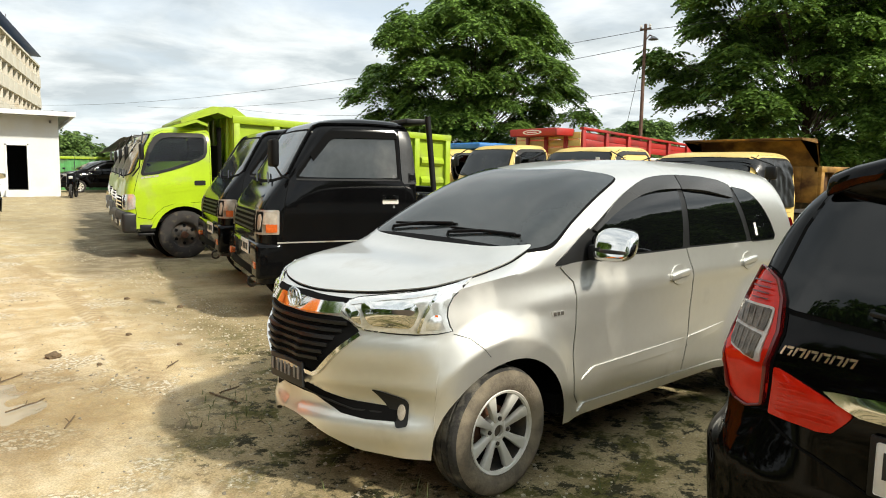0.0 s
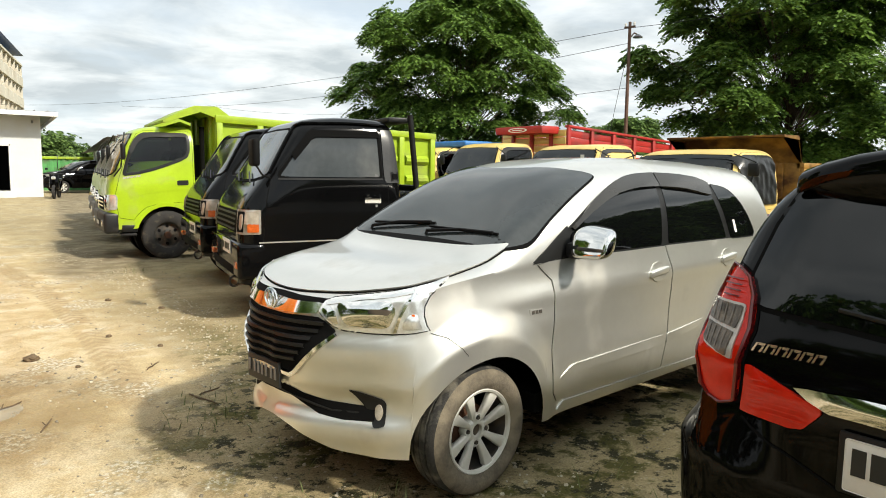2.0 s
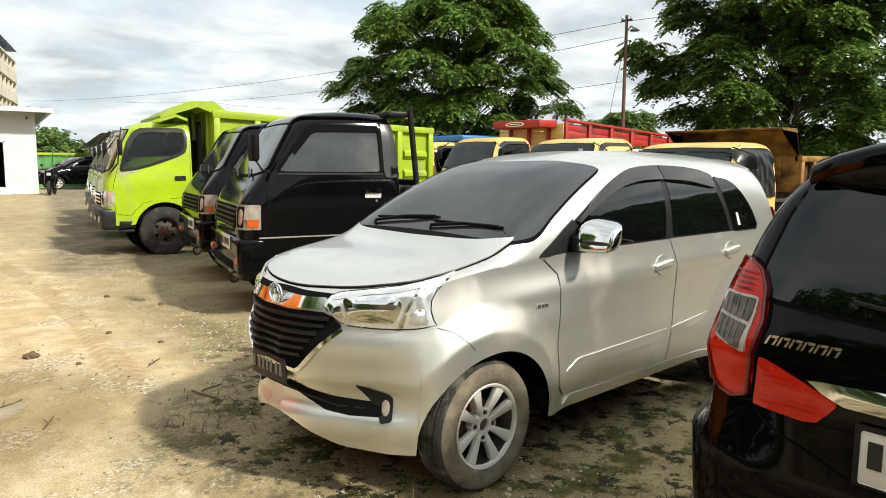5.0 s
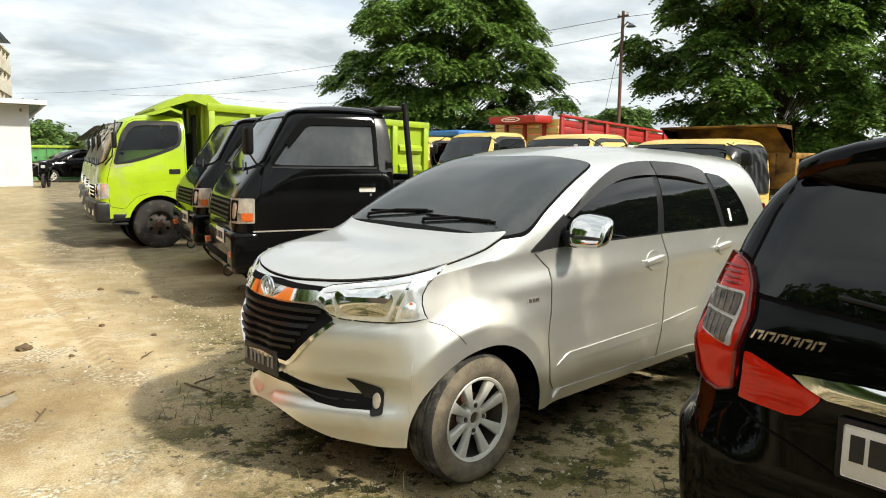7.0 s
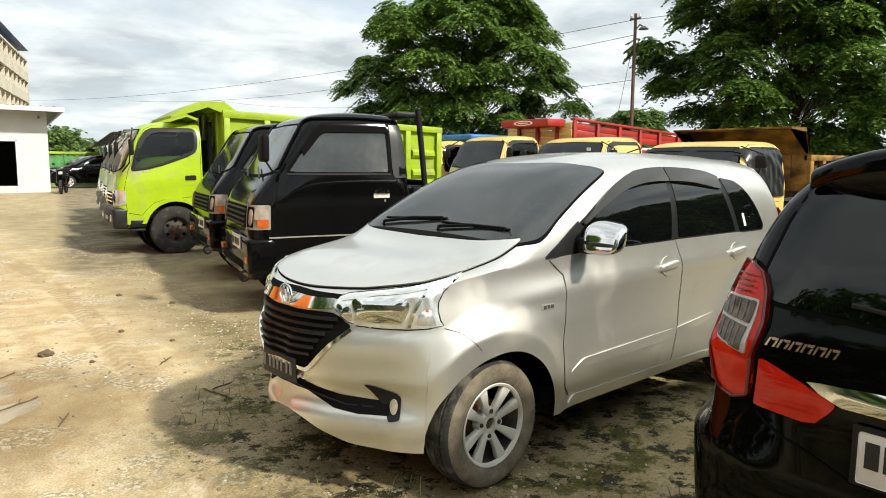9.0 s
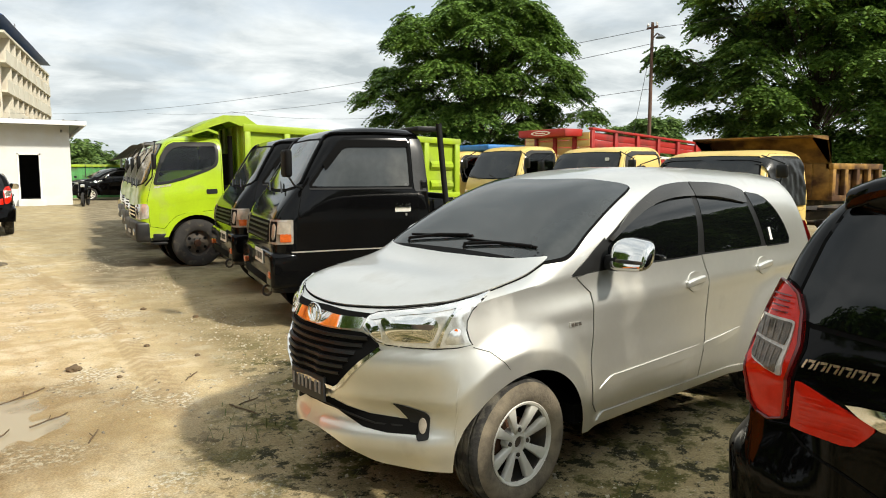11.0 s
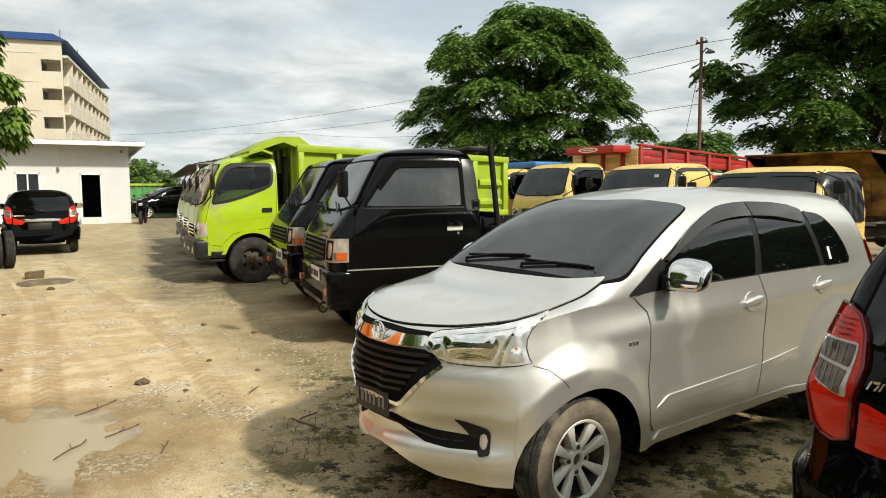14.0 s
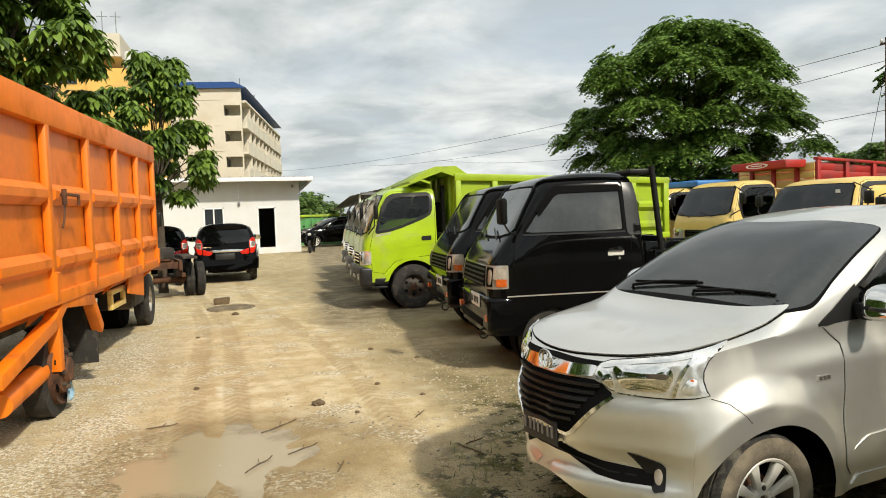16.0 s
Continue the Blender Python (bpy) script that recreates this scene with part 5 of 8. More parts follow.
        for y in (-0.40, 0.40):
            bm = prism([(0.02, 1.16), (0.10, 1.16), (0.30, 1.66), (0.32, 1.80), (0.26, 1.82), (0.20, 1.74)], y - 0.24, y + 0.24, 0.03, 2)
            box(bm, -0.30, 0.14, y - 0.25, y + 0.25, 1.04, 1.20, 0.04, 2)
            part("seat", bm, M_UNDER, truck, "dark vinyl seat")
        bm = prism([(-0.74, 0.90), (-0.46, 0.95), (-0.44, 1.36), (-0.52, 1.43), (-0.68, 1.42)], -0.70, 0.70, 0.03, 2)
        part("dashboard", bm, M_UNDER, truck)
        bm = bmesh.new()
        ring = [Vector((0.20 * math.cos(2 * math.pi * i / 20), 0.20 * math.sin(2 * math.pi * i / 20), 0)) for i in range(21)]
        tube(bm, ring, 0.015, 6)
        tube(bm, [Vector((-0.19, 0, 0)), Vector((0.19, 0, 0))], 0.014, 6)
        tube(bm, [Vector((0, 0, 0)), Vector((0, 0, -0.30))], 0.022, 6)
        bm.transform(Matrix.Translation((-0.27, 0.38, 1.47)) @ Matrix.Rotation(math.radians(35), 4, "Y"))
        part("steering_wheel", bm, M_PLASTIC, truck)
        for y in (-0.45, 0.42):
            bm = bmesh.new()
            box(bm, -0.22, 0.22, y - 0.26, y + 0.26, 0.98, 1.12, 0.04, 3)
            box(bm, 0.16, 0.32, y - 0.25, y + 0.25, 1.08, 1.66, 0.05, 3)
            part("seat", bm, M_SEAT, truck)
        bm = bmesh.new()
        box(bm, -0.80, -0.48, -0.76, 0.76, 1.0, 1.32, 0.05)
        part("dashboard", bm, M_PLASTIC, truck)
        steer_wheel(truck, -0.36, 0.40, 1.42)
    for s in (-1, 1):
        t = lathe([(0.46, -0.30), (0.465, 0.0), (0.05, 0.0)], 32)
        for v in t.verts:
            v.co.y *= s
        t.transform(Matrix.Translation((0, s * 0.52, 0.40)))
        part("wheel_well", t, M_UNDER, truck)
    return bvh


def ring_panel(bvh, outer, inner):
    """A door skin with its window opening left free."""
    bm = patch(bvh, outer, "y", -1, 0.004, 0.045, 0.006)
    dead = [f for f in bm.faces if inside(inner, f.calc_center_median().x, f.calc_center_median().z)]
    bmesh.ops.delete(bm, geom=dead, context="FACES")
    return bm


def wrinkled(bm):
    for v in bm.verts:
        v.co.y += 0.016 * noise.noise(Vector((v.co.x * 9, v.co.z * 5, 3.1))) - 0.004
    return bm


M_SHEET = mat("black_plastic_sheet", (0.010, 0.010, 0.010), 0.28, vary=0.2, bump=0.8, bump_scale=9)
M_BUMPER = mat("dark_grey_bumper", (0.010, 0.010, 0.010), 0.45, vary=0.15, dirt=(0.07, 0.06, 0.045), dirt_amount=0.15, dirt_scale=4)
M_TARP = mat("blue_tarpaulin", (0.03, 0.16, 0.42), 0.5, vary=0.2, bump=0.6, bump_scale=6)
M_GREY_RIM = mat("silver_steel_rim", (0.42, 0.40, 0.36), 0.45, 0.6, 0.1, 8, dirt=(0.25, 0.2, 0.13), dirt_amount=0.4, dirt_scale=6)


def tipper(m, paint, bed_paint, label, group, see_through=True):
    truck = thing("dump_truck", m, label, "truck", group)
    cab(truck, paint, see_through, dark=False)
    # the side's raised name as plain slanted bars
    hull = bvh_of(cab_shell())
    for k in range(5):
        x = -0.66 + k * 0.055
        o = [(x, 1.315 + k * 0.008), (x + 0.042, 1.320 + k * 0.008), (x + 0.056, 1.352 + k * 0.008), (x + 0.014, 1.347 + k * 0.008)]
        part("name_bar", patch(hull, o, "y", -1, 0.008, 0.05, 0.005), M_GREY_RIM, truck)
    for s in (-1, 1):
        truck_wheel(truck, 0.0, s * 0.86, hub_out=True)
    chassis(truck, -0.5, 4.9, 3.55)
    dump_bed(truck, 0.80, 5.05, 0.93, 1.10, 2.395, 7, bed_paint, visor=((1.02, 2.395), (0.82, 2.53), (0.45, 2.525), (-0.05, 2.27)), mid_rail=True, drop=0.038)
    bm = bmesh.new()
    box(bm, 0.50, 0.70, -0.70, 0.70, 0.85, 1.35, 0.04)
    box(bm, 0.52, 0.68, -0.5, 0.5, 1.35, 1.9, 0.04)
    for y in (-0.66, 0.66):
        rod(bm, (0.62, y, 0.8), (0.62, y, 2.2), 0.040, seg=10)
    part("air_filter", bm, M_UNDER, truck)
    bm = bmesh.new()
    for s in (-1, 1):
        box(bm, 0.9, 2.6, s * 0.86 - 0.02, s * 0.86 + 0.02, 0.62, 0.68, 0.01)
        box(bm, 0.9, 2.6, s * 0.86 - 0.02, s * 0.86 + 0.02, 0.82, 0.88, 0.01)
        for x in (1.0, 1.75, 2.5):
            box(bm, x - 0.02, x + 0.02, s * 0.86 - 0.02, s * 0.86 + 0.02, 0.62, 1.12)
    part("side_guard", bm, M_IRON, truck)
    return truck


def pickup(m, paint, label, mirror=True):
    """A small cab-over pickup, its bumper at x = 0."""
    truck = thing("pickup_truck", m, label, "truck", "parked pickups")
    hull = pick_shell()
    bvh = bvh_of(hull)
    part("cab_body", hull, paint, truck)
    door_o = [(0.345, 1.405), (0.285, 1.18), (0.250, 0.88), (0.250, 0.52), (0.34, 0.52), (0.40, 0.56), (1.06, 0.56), (1.12, 0.50), (1.675, 0.50), (1.695, 1.0), (1.690, 1.38), (1.632, 1.42), (1.615, 1.90), (1.58, 1.935), (0.84, 1.930), (0.76, 1.885)]
    doors = sided("door", lambda: patch(bvh, door_o, "y", -1, 0.004, 0.06, 0.006), paint, truck)
    sub("door_gap", lambda: strip(bvh, door_o + door_o[:1], 0.010, "y", -1, 0.0035), M_GAP, doors)
    win = rounded([(0.435, 1.445), (0.775, 1.850), (0.815, 1.870), (1.56, 1.868), (1.575, 1.84), (1.595, 1.440)], 0.03, 3)
    sub("window_seal", lambda: ring_patch(bvh, grown(win, 0.030), grown(win, -0.005), "y", -1, 0.010, 0.012), M_GAP, doors)
    sub("side_window", lambda: patch(bvh, win, "y", -1, 0.007, 0.08, 0.0), M_TINT_DUSTY_SKY, doors)
    sub("door_visor", lambda: patch(bvh, rounded([(0.575, 1.665), (0.76, 1.875), (0.82, 1.905), (1.585, 1.905), (1.60, 1.845), (0.86, 1.835), (0.80, 1.805), (0.61, 1.60)], 0.015), "y", -1, 0.024, 0.06, 0.012), M_GAP, doors)
    sub("belt_moulding", lambda: strip(bvh, [(0.42, 1.420), (1.62, 1.422)], 0.018, "y", -1, 0.014), M_PLASTIC, doors)
    handle = sub("door_handle", lambda: patch(bvh, rounded([(1.41, 1.225), (1.595, 1.225), (1.595, 1.268), (1.41, 1.268)], 0.01), "y", -1, 0.022, 0.05, 0.018), M_CHROME, doors)
    sub("handle_cup", lambda: patch(bvh, rounded([(1.405, 1.178), (1.60, 1.178), (1.60, 1.225), (1.405, 1.225)], 0.01), "y", -1, 0.007, 0.05, 0.004), M_ALLOY, doors)
    sub("door_lock", lambda: rod(bmesh.new(), (1.54, -0.84, 1.150), (1.54, -0.862, 1.150), 0.014, seg=12), M_CHROME, doors)
    # grey panel stands in for the sheen on the black rear pillar
    sided("rear_pillar", lambda: patch(bvh, curved([(1.705, 1.385), (1.648, 1.42), (1.632, 1.70), (1.625, 1.93)], 3) + curved([(1.765, 1.93), (1.80, 1.70), (1.835, 1.45), (1.842, 1.385)], 3), "y", -1, 0.008, 0.04, 0.010), M_PILLAR_SHEEN, truck, "black rear pillar with a grey sky sheen painted on")
    sided("pillar_vent", lambda: patch(bvh, rounded([(1.725, 1.405), (1.822, 1.405), (1.815, 1.50), (1.722, 1.50)], 0.008), "y", -1, 0.014, 0.05, 0.008), M_PLASTIC, truck)
    sided("vent_slot", lambda: patch(bvh, [(1.74, 1.425), (1.805, 1.425), (1.80, 1.48), (1.738, 1.48)], "y", -1, 0.020, 0.05, 0.006), M_GAP, truck)
    sided("side_trim", lambda: strip(bvh, [(0.20, 0.803), (0.50, 0.805), (1.0, 0.806), (1.85, 0.806)], 0.014, "y", -1, 0.012), M_GREY_RIM, truck, "grey rubbing strip")
    gutter_line = curved([(0.345, 1.475), (0.50, 1.72), (0.63, 1.91), (0.70, 1.958), (0.80, 1.972), (1.25, 1.985), (1.70, 1.972)], 4)
    sided("rain_gutter", lambda: tube(bmesh.new(), [cast(bvh, "y", -1, u, v)[0] + cast(bvh, "y", -1, u, v)[1] * 0.012 for u, v in gutter_line], 0.017, 6), M_PICKUP, truck)
    sided("shoulder_crease", lambda: strip(bvh, [(0.30, 1.13), (0.60, 1.16), (1.0, 1.20), (1.40, 1.215), (1.85, 1.215)], 0.012, "y", -1, 0.006), paint, truck)
    ws = [(0.0, 1.40), (-0.45, 1.41), (-0.70, 1.44), (-0.735, 1.49), (-0.68, 1.74), (-0.62, 1.88), (-0.57, 1.905), (0.0, 1.915)]
    part("windshield_seal", patch(bvh, grown(whole_yz(ws), 0.025), "x", -1, 0.004, 0.07, 0.0), M_GAP, truck)
    part("windshield", patch(bvh, rounded(whole_yz(ws), 0.04), "x", -1, 0.009, 0.07, 0.008), M_TINT_DUSTY_SKY, truck, "dusty grey windscreen")
    for y in (-0.50, 0.10):
        bm = bmesh.new()
        a = cast(bvh, "x", -1, y, 1.37)[0] + Vector((-0.03, 0, 0.01))
        b = cast(bvh, "x", -1, y + 0.40, 1.47)[0] + Vector((-0.03, 0, 0.01))
        tube(bm, [a, b], 0.010, 6)
        part("wiper", bm, M_PLASTIC, truck)
    # lamps at the corners, in pale frames
    fr = [((0.030 + 0.60) * R2, 1.118), ((0.225 + 0.842) * R2, 1.120), ((0.222 + 0.842) * R2, 0.884), ((0.010 + 0.66) * R2, 0.880)]
    lamps = sided("lamp_frame", lambda: patch(bvh, rounded(fr, 0.012), "d", 1, 0.010, 0.03, 0.012), M_GREY_RIM, truck, "grey lamp surround")
    sub("headlamp", lambda: patch(bvh, rounded([(0.478, 1.098), (0.600, 1.100), (0.600, 0.904), (0.490, 0.902)], 0.012), "d", 1, 0.014, 0.03, 0.006), M_GAP, lamps)
    bowl = [(0.566 + 0.026 * math.cos(a), 1.0 + 0.078 * math.sin(a)) for a in [2 * math.pi * i / 20 for i in range(20)]]
    sub("headlamp_glass", lambda: patch(bvh, bowl, "d", 1, 0.022, 0.02, 0.008, 0.010), M_BEIGE_LENS, lamps)
    sub("side_lamp", lambda: patch(bvh, rounded([(0.612, 1.098), (0.735, 1.100), (0.735, 0.982), (0.612, 0.980)], 0.008), "d", 1, 0.018, 0.03, 0.008), M_BEIGE_LENS, lamps)
    sub("turn_signal", lambda: patch(bvh, rounded([(0.640, 0.985), (0.735, 0.985), (0.735, 0.905), (0.640, 0.905)], 0.008), "d", 1, 0.018, 0.03, 0.008), M_AMBER, lamps)
    gr = [(0.0, 1.10), (-0.56, 1.10), (-0.58, 1.08), (-0.60, 0.91), (-0.58, 0.89), (0.0, 0.89)]
    grille = part("grille", patch(bvh, whole_yz(gr), "x", -1, 0.004, 0.08, 0.006), M_GAP, truck, "black slatted grille")
    for z in (1.065, 1.015, 0.965, 0.915):
        part("grille_bar", strip_bar(bvh, [(-0.57 + 1.14 * i / 14, z) for i in range(15)], 0.022, 0.014), M_PLASTIC, grille)
    bm = bmesh.new()
    box(bm, -0.030, 0.30, -0.850, 0.850, 0.44, 0.80, 0.045, 3)
    bumper = part("bumper", bm, M_PICKUP, truck, "scuffed black bumper")
    bm = bmesh.new()
    box(bm, -0.037, 0.02, -0.60, 0.60, 0.47, 0.56, 0.01)
    part("bumper_slot", bm, M_GAP, bumper)
    for y in (-0.74, 0.74):
        bm = bmesh.new()
        box(bm, -0.040, 0.0, y - 0.07, y + 0.07, 0.545, 0.615, 0.012)
        part("bumper_signal", bm, M_AMBER, bumper)
    bm = bmesh.new()
    box(bm, -0.047, -0.035, -0.50, -0.07, 0.665, 0.805, 0.004)
    plate = part("number_plate", bm, M_PLATE_WHITE, bumper, "white number plate with dark bars")
    bars(plate, [(-0.048, y, y + 0.034, 0.70, 0.77) for y in (-0.46, -0.41, -0.35, -0.30, -0.25, -0.17, -0.12)], M_INK)
    bm = bmesh.new()
    pts = [Vector((-0.02 + 0.05 * math.cos(a), -0.58, 0.40 + 0.05 * math.sin(a))) for a in [2 * math.pi * i / 14 for i in range(15)]]
    tube(bm, pts, 0.012, 6)
    part("tow_hook", bm, M_IRON, truck)
    if mirror:
        arm = part("mirror_arm", tube(bmesh.new(), [Vector((0.34, -0.80, 1.43)), Vector((0.22, -0.95, 1.46)), Vector((0.14, -0.99, 1.56))], 0.011, 6), M_PLASTIC, truck)
        part("mirror", box(bmesh.new(), 0.09, 0.17, -1.10, -0.88, 1.54, 1.80, 0.03, 3), M_COWL, arm)
    bm = bmesh.new()
    box(bm, 0.30, 1.70, -0.60, 0.60, 0.34, 0.62, 0.04)
    part("cab_floor", bm, M_UNDER, truck)
    for s in (-1, 1):
        truck_wheel(truck, 0.72, s * 0.80, r=0.32, w=0.17)
        truck_wheel(truck, 2.95, s * 0.80, r=0.32, w=0.17)
        t = lathe([(0.352, -0.28), (0.355, 0.0), (0.05, 0.0)], 32)
        for v in t.verts:
            v.co.y *= s
        t.transform(Matrix.Translation((0.72, s * 0.53, 0.31)))
        part("wheel_well", t, M_UNDER, truck)
    bm = bmesh.new()
    for s in (-1, 1):
        box(bm, 1.2, 4.0, s * 0.36 - 0.03, s * 0.36 + 0.03, 0.50, 0.64, 0.008)
    rod(bm, (2.95, -0.7, 0.32), (2.95, 0.7, 0.32), 0.05, seg=10)
    box(bm, 2.2, 3.6, -0.48, -0.42, 0.36, 0.48, 0.01)
    box(bm, 2.2, 3.6, 0.42, 0.48, 0.36, 0.48, 0.01)
    part("chassis_frame", bm, M_IRON, truck)
    bm = bmesh.new()
    box(bm, 1.94, 4.20, -0.84, 0.84, 0.76, 0.84, 0.01)
    deck = part("deck", bm, paint, truck)
    for s in (-1, 1):
        for k in range(3):
            bm = bmesh.new()
            box(bm, 1.98 + k * 0.73, 2.68 + k * 0.73, min(s * 0.845, s * 0.815), max(s * 0.845, s * 0.815), 0.84, 1.22, 0.01)
            box(bm, 2.00 + k * 0.73, 2.66 + k * 0.73, min(s * 0.86, s * 0.82), max(s * 0.86, s * 0.82), 1.15, 1.21, 0.01)
            part("drop_side", bm, paint, deck)
    rack = bmesh.new()
    for s in (-1, 1):
        rod(rack, (2.14, s * 0.78, 0.84), (1.99, s * 0.78, 2.10), 0.034, seg=10)
    box(rack, 1.72, 2.02, -0.78, 0.78, 2.02, 2.07, 0.012)
    box(rack, 2.05, 2.11, -0.78, 0.78, 1.30, 1.36, 0.012)
    part("headboard_rack", rack, M_PLASTIC, truck, "black steel rack behind the cab")
    return truck


# sky sheen of the black rear pillar, put into a grey colour
M_PILLAR_SHEEN = mat("pillar_sky_sheen", (0.045, 0.045, 0.045), 0.3, 0.1, vary=0.2, scale=5, dirt=(0.03, 0.03, 0.03), dirt_amount=0.4)

pickup(PICKUP_POSE, M_PICKUP, "black flatbed pickup truck with tinted windows and a steel rack")
pickup(GREEN_PICKUP_POSE, M_PICKUP, "black pickup truck standing beside the lime green dump truck", mirror=False)
green_tipper = tipper(DUTRO_POSE, M_GREEN, M_GREEN_BED, "lime green dump truck with a ribbed tipping bed", "lime green dump trucks")
copy_thing(green_tipper, pose(2.20, 12.55, 0, 0, 0, -6))
copy_thing(green_tipper, pose(2.74, 15.35, 0, 0, 0, -5))


# ---- yellow trucks of the second row ----
def yellow_truck(m, label, see_through=False, plastic_side=False):
    truck = thing("yellow_truck", m, label, "truck", "yellow trucks in the second row")
    cab(truck, M_YELLOW, see_through, plastic_side=plastic_side, bumper=M_YELLOW, square=True)
    for s in (-1, 1):
        truck_wheel(truck, 0.0, s * 0.86)
    chassis(truck, -0.5, 5.0, 3.4)
    return truck


rusty_tipper = yellow_truck(YELLOW_POSES[0], "faded yellow truck with black plastic over its side window", False, True)
dump_bed(rusty_tipper, 1.15, 2.9, 0.85, 1.12, 1.92, 5, M_YELLOW_BED, visor=((1.15, 1.92), (0.98, 2.50), (0.50, 2.50)))
plain_truck = yellow_truck(YELLOW_POSES[1], "yellow truck with a paper slip on its dark windscreen")
dump_bed(plain_truck, 0.95, 4.2, 0.95, 1.0, 1.70, 5, M_YELLOW_BED)
bm = bmesh.new()
box(bm, -0.60, -0.595, -0.42, -0.34, 1.86, 1.93)
part("paper_slip", bm, M_PLAIN_WHITE, plain_truck, smooth=False).matrix_basis = Matrix.Translation((-0.035, -0.10, 0.0))
stake_truck = yellow_truck(YELLOW_POSES[2], "yellow truck with a red and yellow slatted cargo bed", True)
end_truck = yellow_truck(YELLOW_POSES[3], "yellow truck with a blue tarpaulin folded on its bed", True)


def stake_bed(truck, x0, x1, half, z0, z1):
    """A cargo bed of painted boards between posts, lower at the tail, with a red header over the cab."""
    known = set(bpy.data.objects)
    bm = bmesh.new()
    box(bm, x0, x1, -half, half, z0, z0 + 0.12, 0.01)
    deck = part("deck", bm, M_RED, truck)
    n = 7
    for s in (-1, 1):
        for i in range(n):
            x = x0 + 0.05 + (x1 - x0 - 0.1) * i / (n - 1)
            bm = bmesh.new()
            box(bm, x - 0.05, x + 0.05, min(s * half, s * (half + 0.06)), max(s * half, s * (half + 0.06)), z0 + 0.05, z1, 0.008)
            part("post", bm, M_RED, deck)
        # the two thin white strips stand in for sky seen between red boards
        for k in range(7):
            z = z0 + 0.16 + k * (z1 - z0 - 0.2) / 7
            bm = bmesh.new()
            box(bm, x0, x1, min(s * half, s * (half - 0.03)), max(s * half, s * (half - 0.03)), z, z + ((z1 - z0 - 0.2) / 7 - 0.008) * (0.45 if k in (2, 4) else 1), 0.004)
            part("board", bm, M_PLAIN_WHITE if k in (2, 4) else M_RED, deck)
        bm = bmesh.new()
        box(bm, x0, x1, min(s * (half - 0.05), s * (half + 0.07)), max(s * (half - 0.05), s * (half + 0.07)), z1, z1 + 0.07, 0.01)
        part("top_board", bm, M_RED, deck)
    for k in range(7):
        z = z0 + 0.16 + k * (z1 - z0 - 0.2) / 7
        bm = bmesh.new()
        box(bm, x0 - 0.03, x0, -half, half, z, z + (z1 - z0 - 0.2) / 7 - 0.015, 0.004)
        part("front_board", bm, M_YELLOW, deck)
    for i in range(3):
        y = -half + 0.4 + (2 * half - 0.8) * i / 2
        bm = bmesh.new()
        box(bm, x0 - 0.08, x0 - 0.03, y - 0.05, y + 0.05, z0, z1, 0.008)
        part("front_post", bm, M_RED, deck)
    bm = prism([(x0 - 0.62, z1 + 0.03), (x0 - 0.60, z1 - 0.17), (x0 - 0.05, z1 - 0.17), (x0 - 0.02, z1 + 0.03)], -0.82, 0.66, 0.03, 2)
    header = part("header_board", bm, M_RED, truck, "red header board with a pale oval badge")
    for a, b, mm, d in ((0.30, 0.065, M_PLAIN_WHITE, 0.006), (0.24, 0.042, M_RED, 0.010)):
        t = bmesh.new()
        vs = [t.verts.new((x0 - 0.615 - d, -0.08 + a * math.cos(q), z1 - 0.07 + b * math.sin(q))) for q in [2 * math.pi * i / 24 for i in range(24)]]
        t.faces.new(vs)
        part("badge_oval", t, mm, header)
    t = bmesh.new()
    box(t, x0 - 0.632, x0 - 0.628, -0.23, 0.07, z1 - 0.082, z1 - 0.058)
    part("badge_bar", t, M_PLAIN_WHITE, header)
    for ob in set(bpy.data.objects) - known:
        for v in ob.data.vertices:
            v.co.z -= 0.066 * max(0.0, v.co.x - x0) * max(0.0, (v.co.z - z0) / (z1 - z0))


stake_bed(stake_truck, 1.28, 6.2, 1.0, 1.05, 2.63)
dump_bed(end_truck, 0.95, 4.4, 0.95, 1.05, 1.9, 5, M_YELLOW_BED)
bm = bmesh.new()
box(bm, 0.3, 2.6, -0.9, 0.9, 2.22, 2.42, 0.06, 3)
for v in bm.verts:
    v.co.z += 0.07 * noise.noise(v.co * 2.3)
part("tarpaulin", bm, M_TARP, end_truck, "folded blue tarpaulin")
bm = bmesh.new()
for x in (0.95, 2.2):
    for y in (-0.8, 0.8):
        box(bm, x - 0.03, x + 0.03, y - 0.03, y + 0.03, 1.85, 2.26)
part("tarpaulin_frame", bm, M_IRON, end_truck)
far_yellow = yellow_truck(pose(3.35, 18.2, 0, 0, 0, -5), "yellow truck at the far end of the row of green trucks")
dump_bed(far_yellow, 0.95, 4.2, 0.95, 1.1, 2.2, 5, M_YELLOW_BED, visor=((0.95, 2.2), (0.6, 2.3), (-0.1, 2.2)))


# ---- ground ----
PUDDLES = [(-2.15, 1.95, 1.0, 1.2, 0.2)]


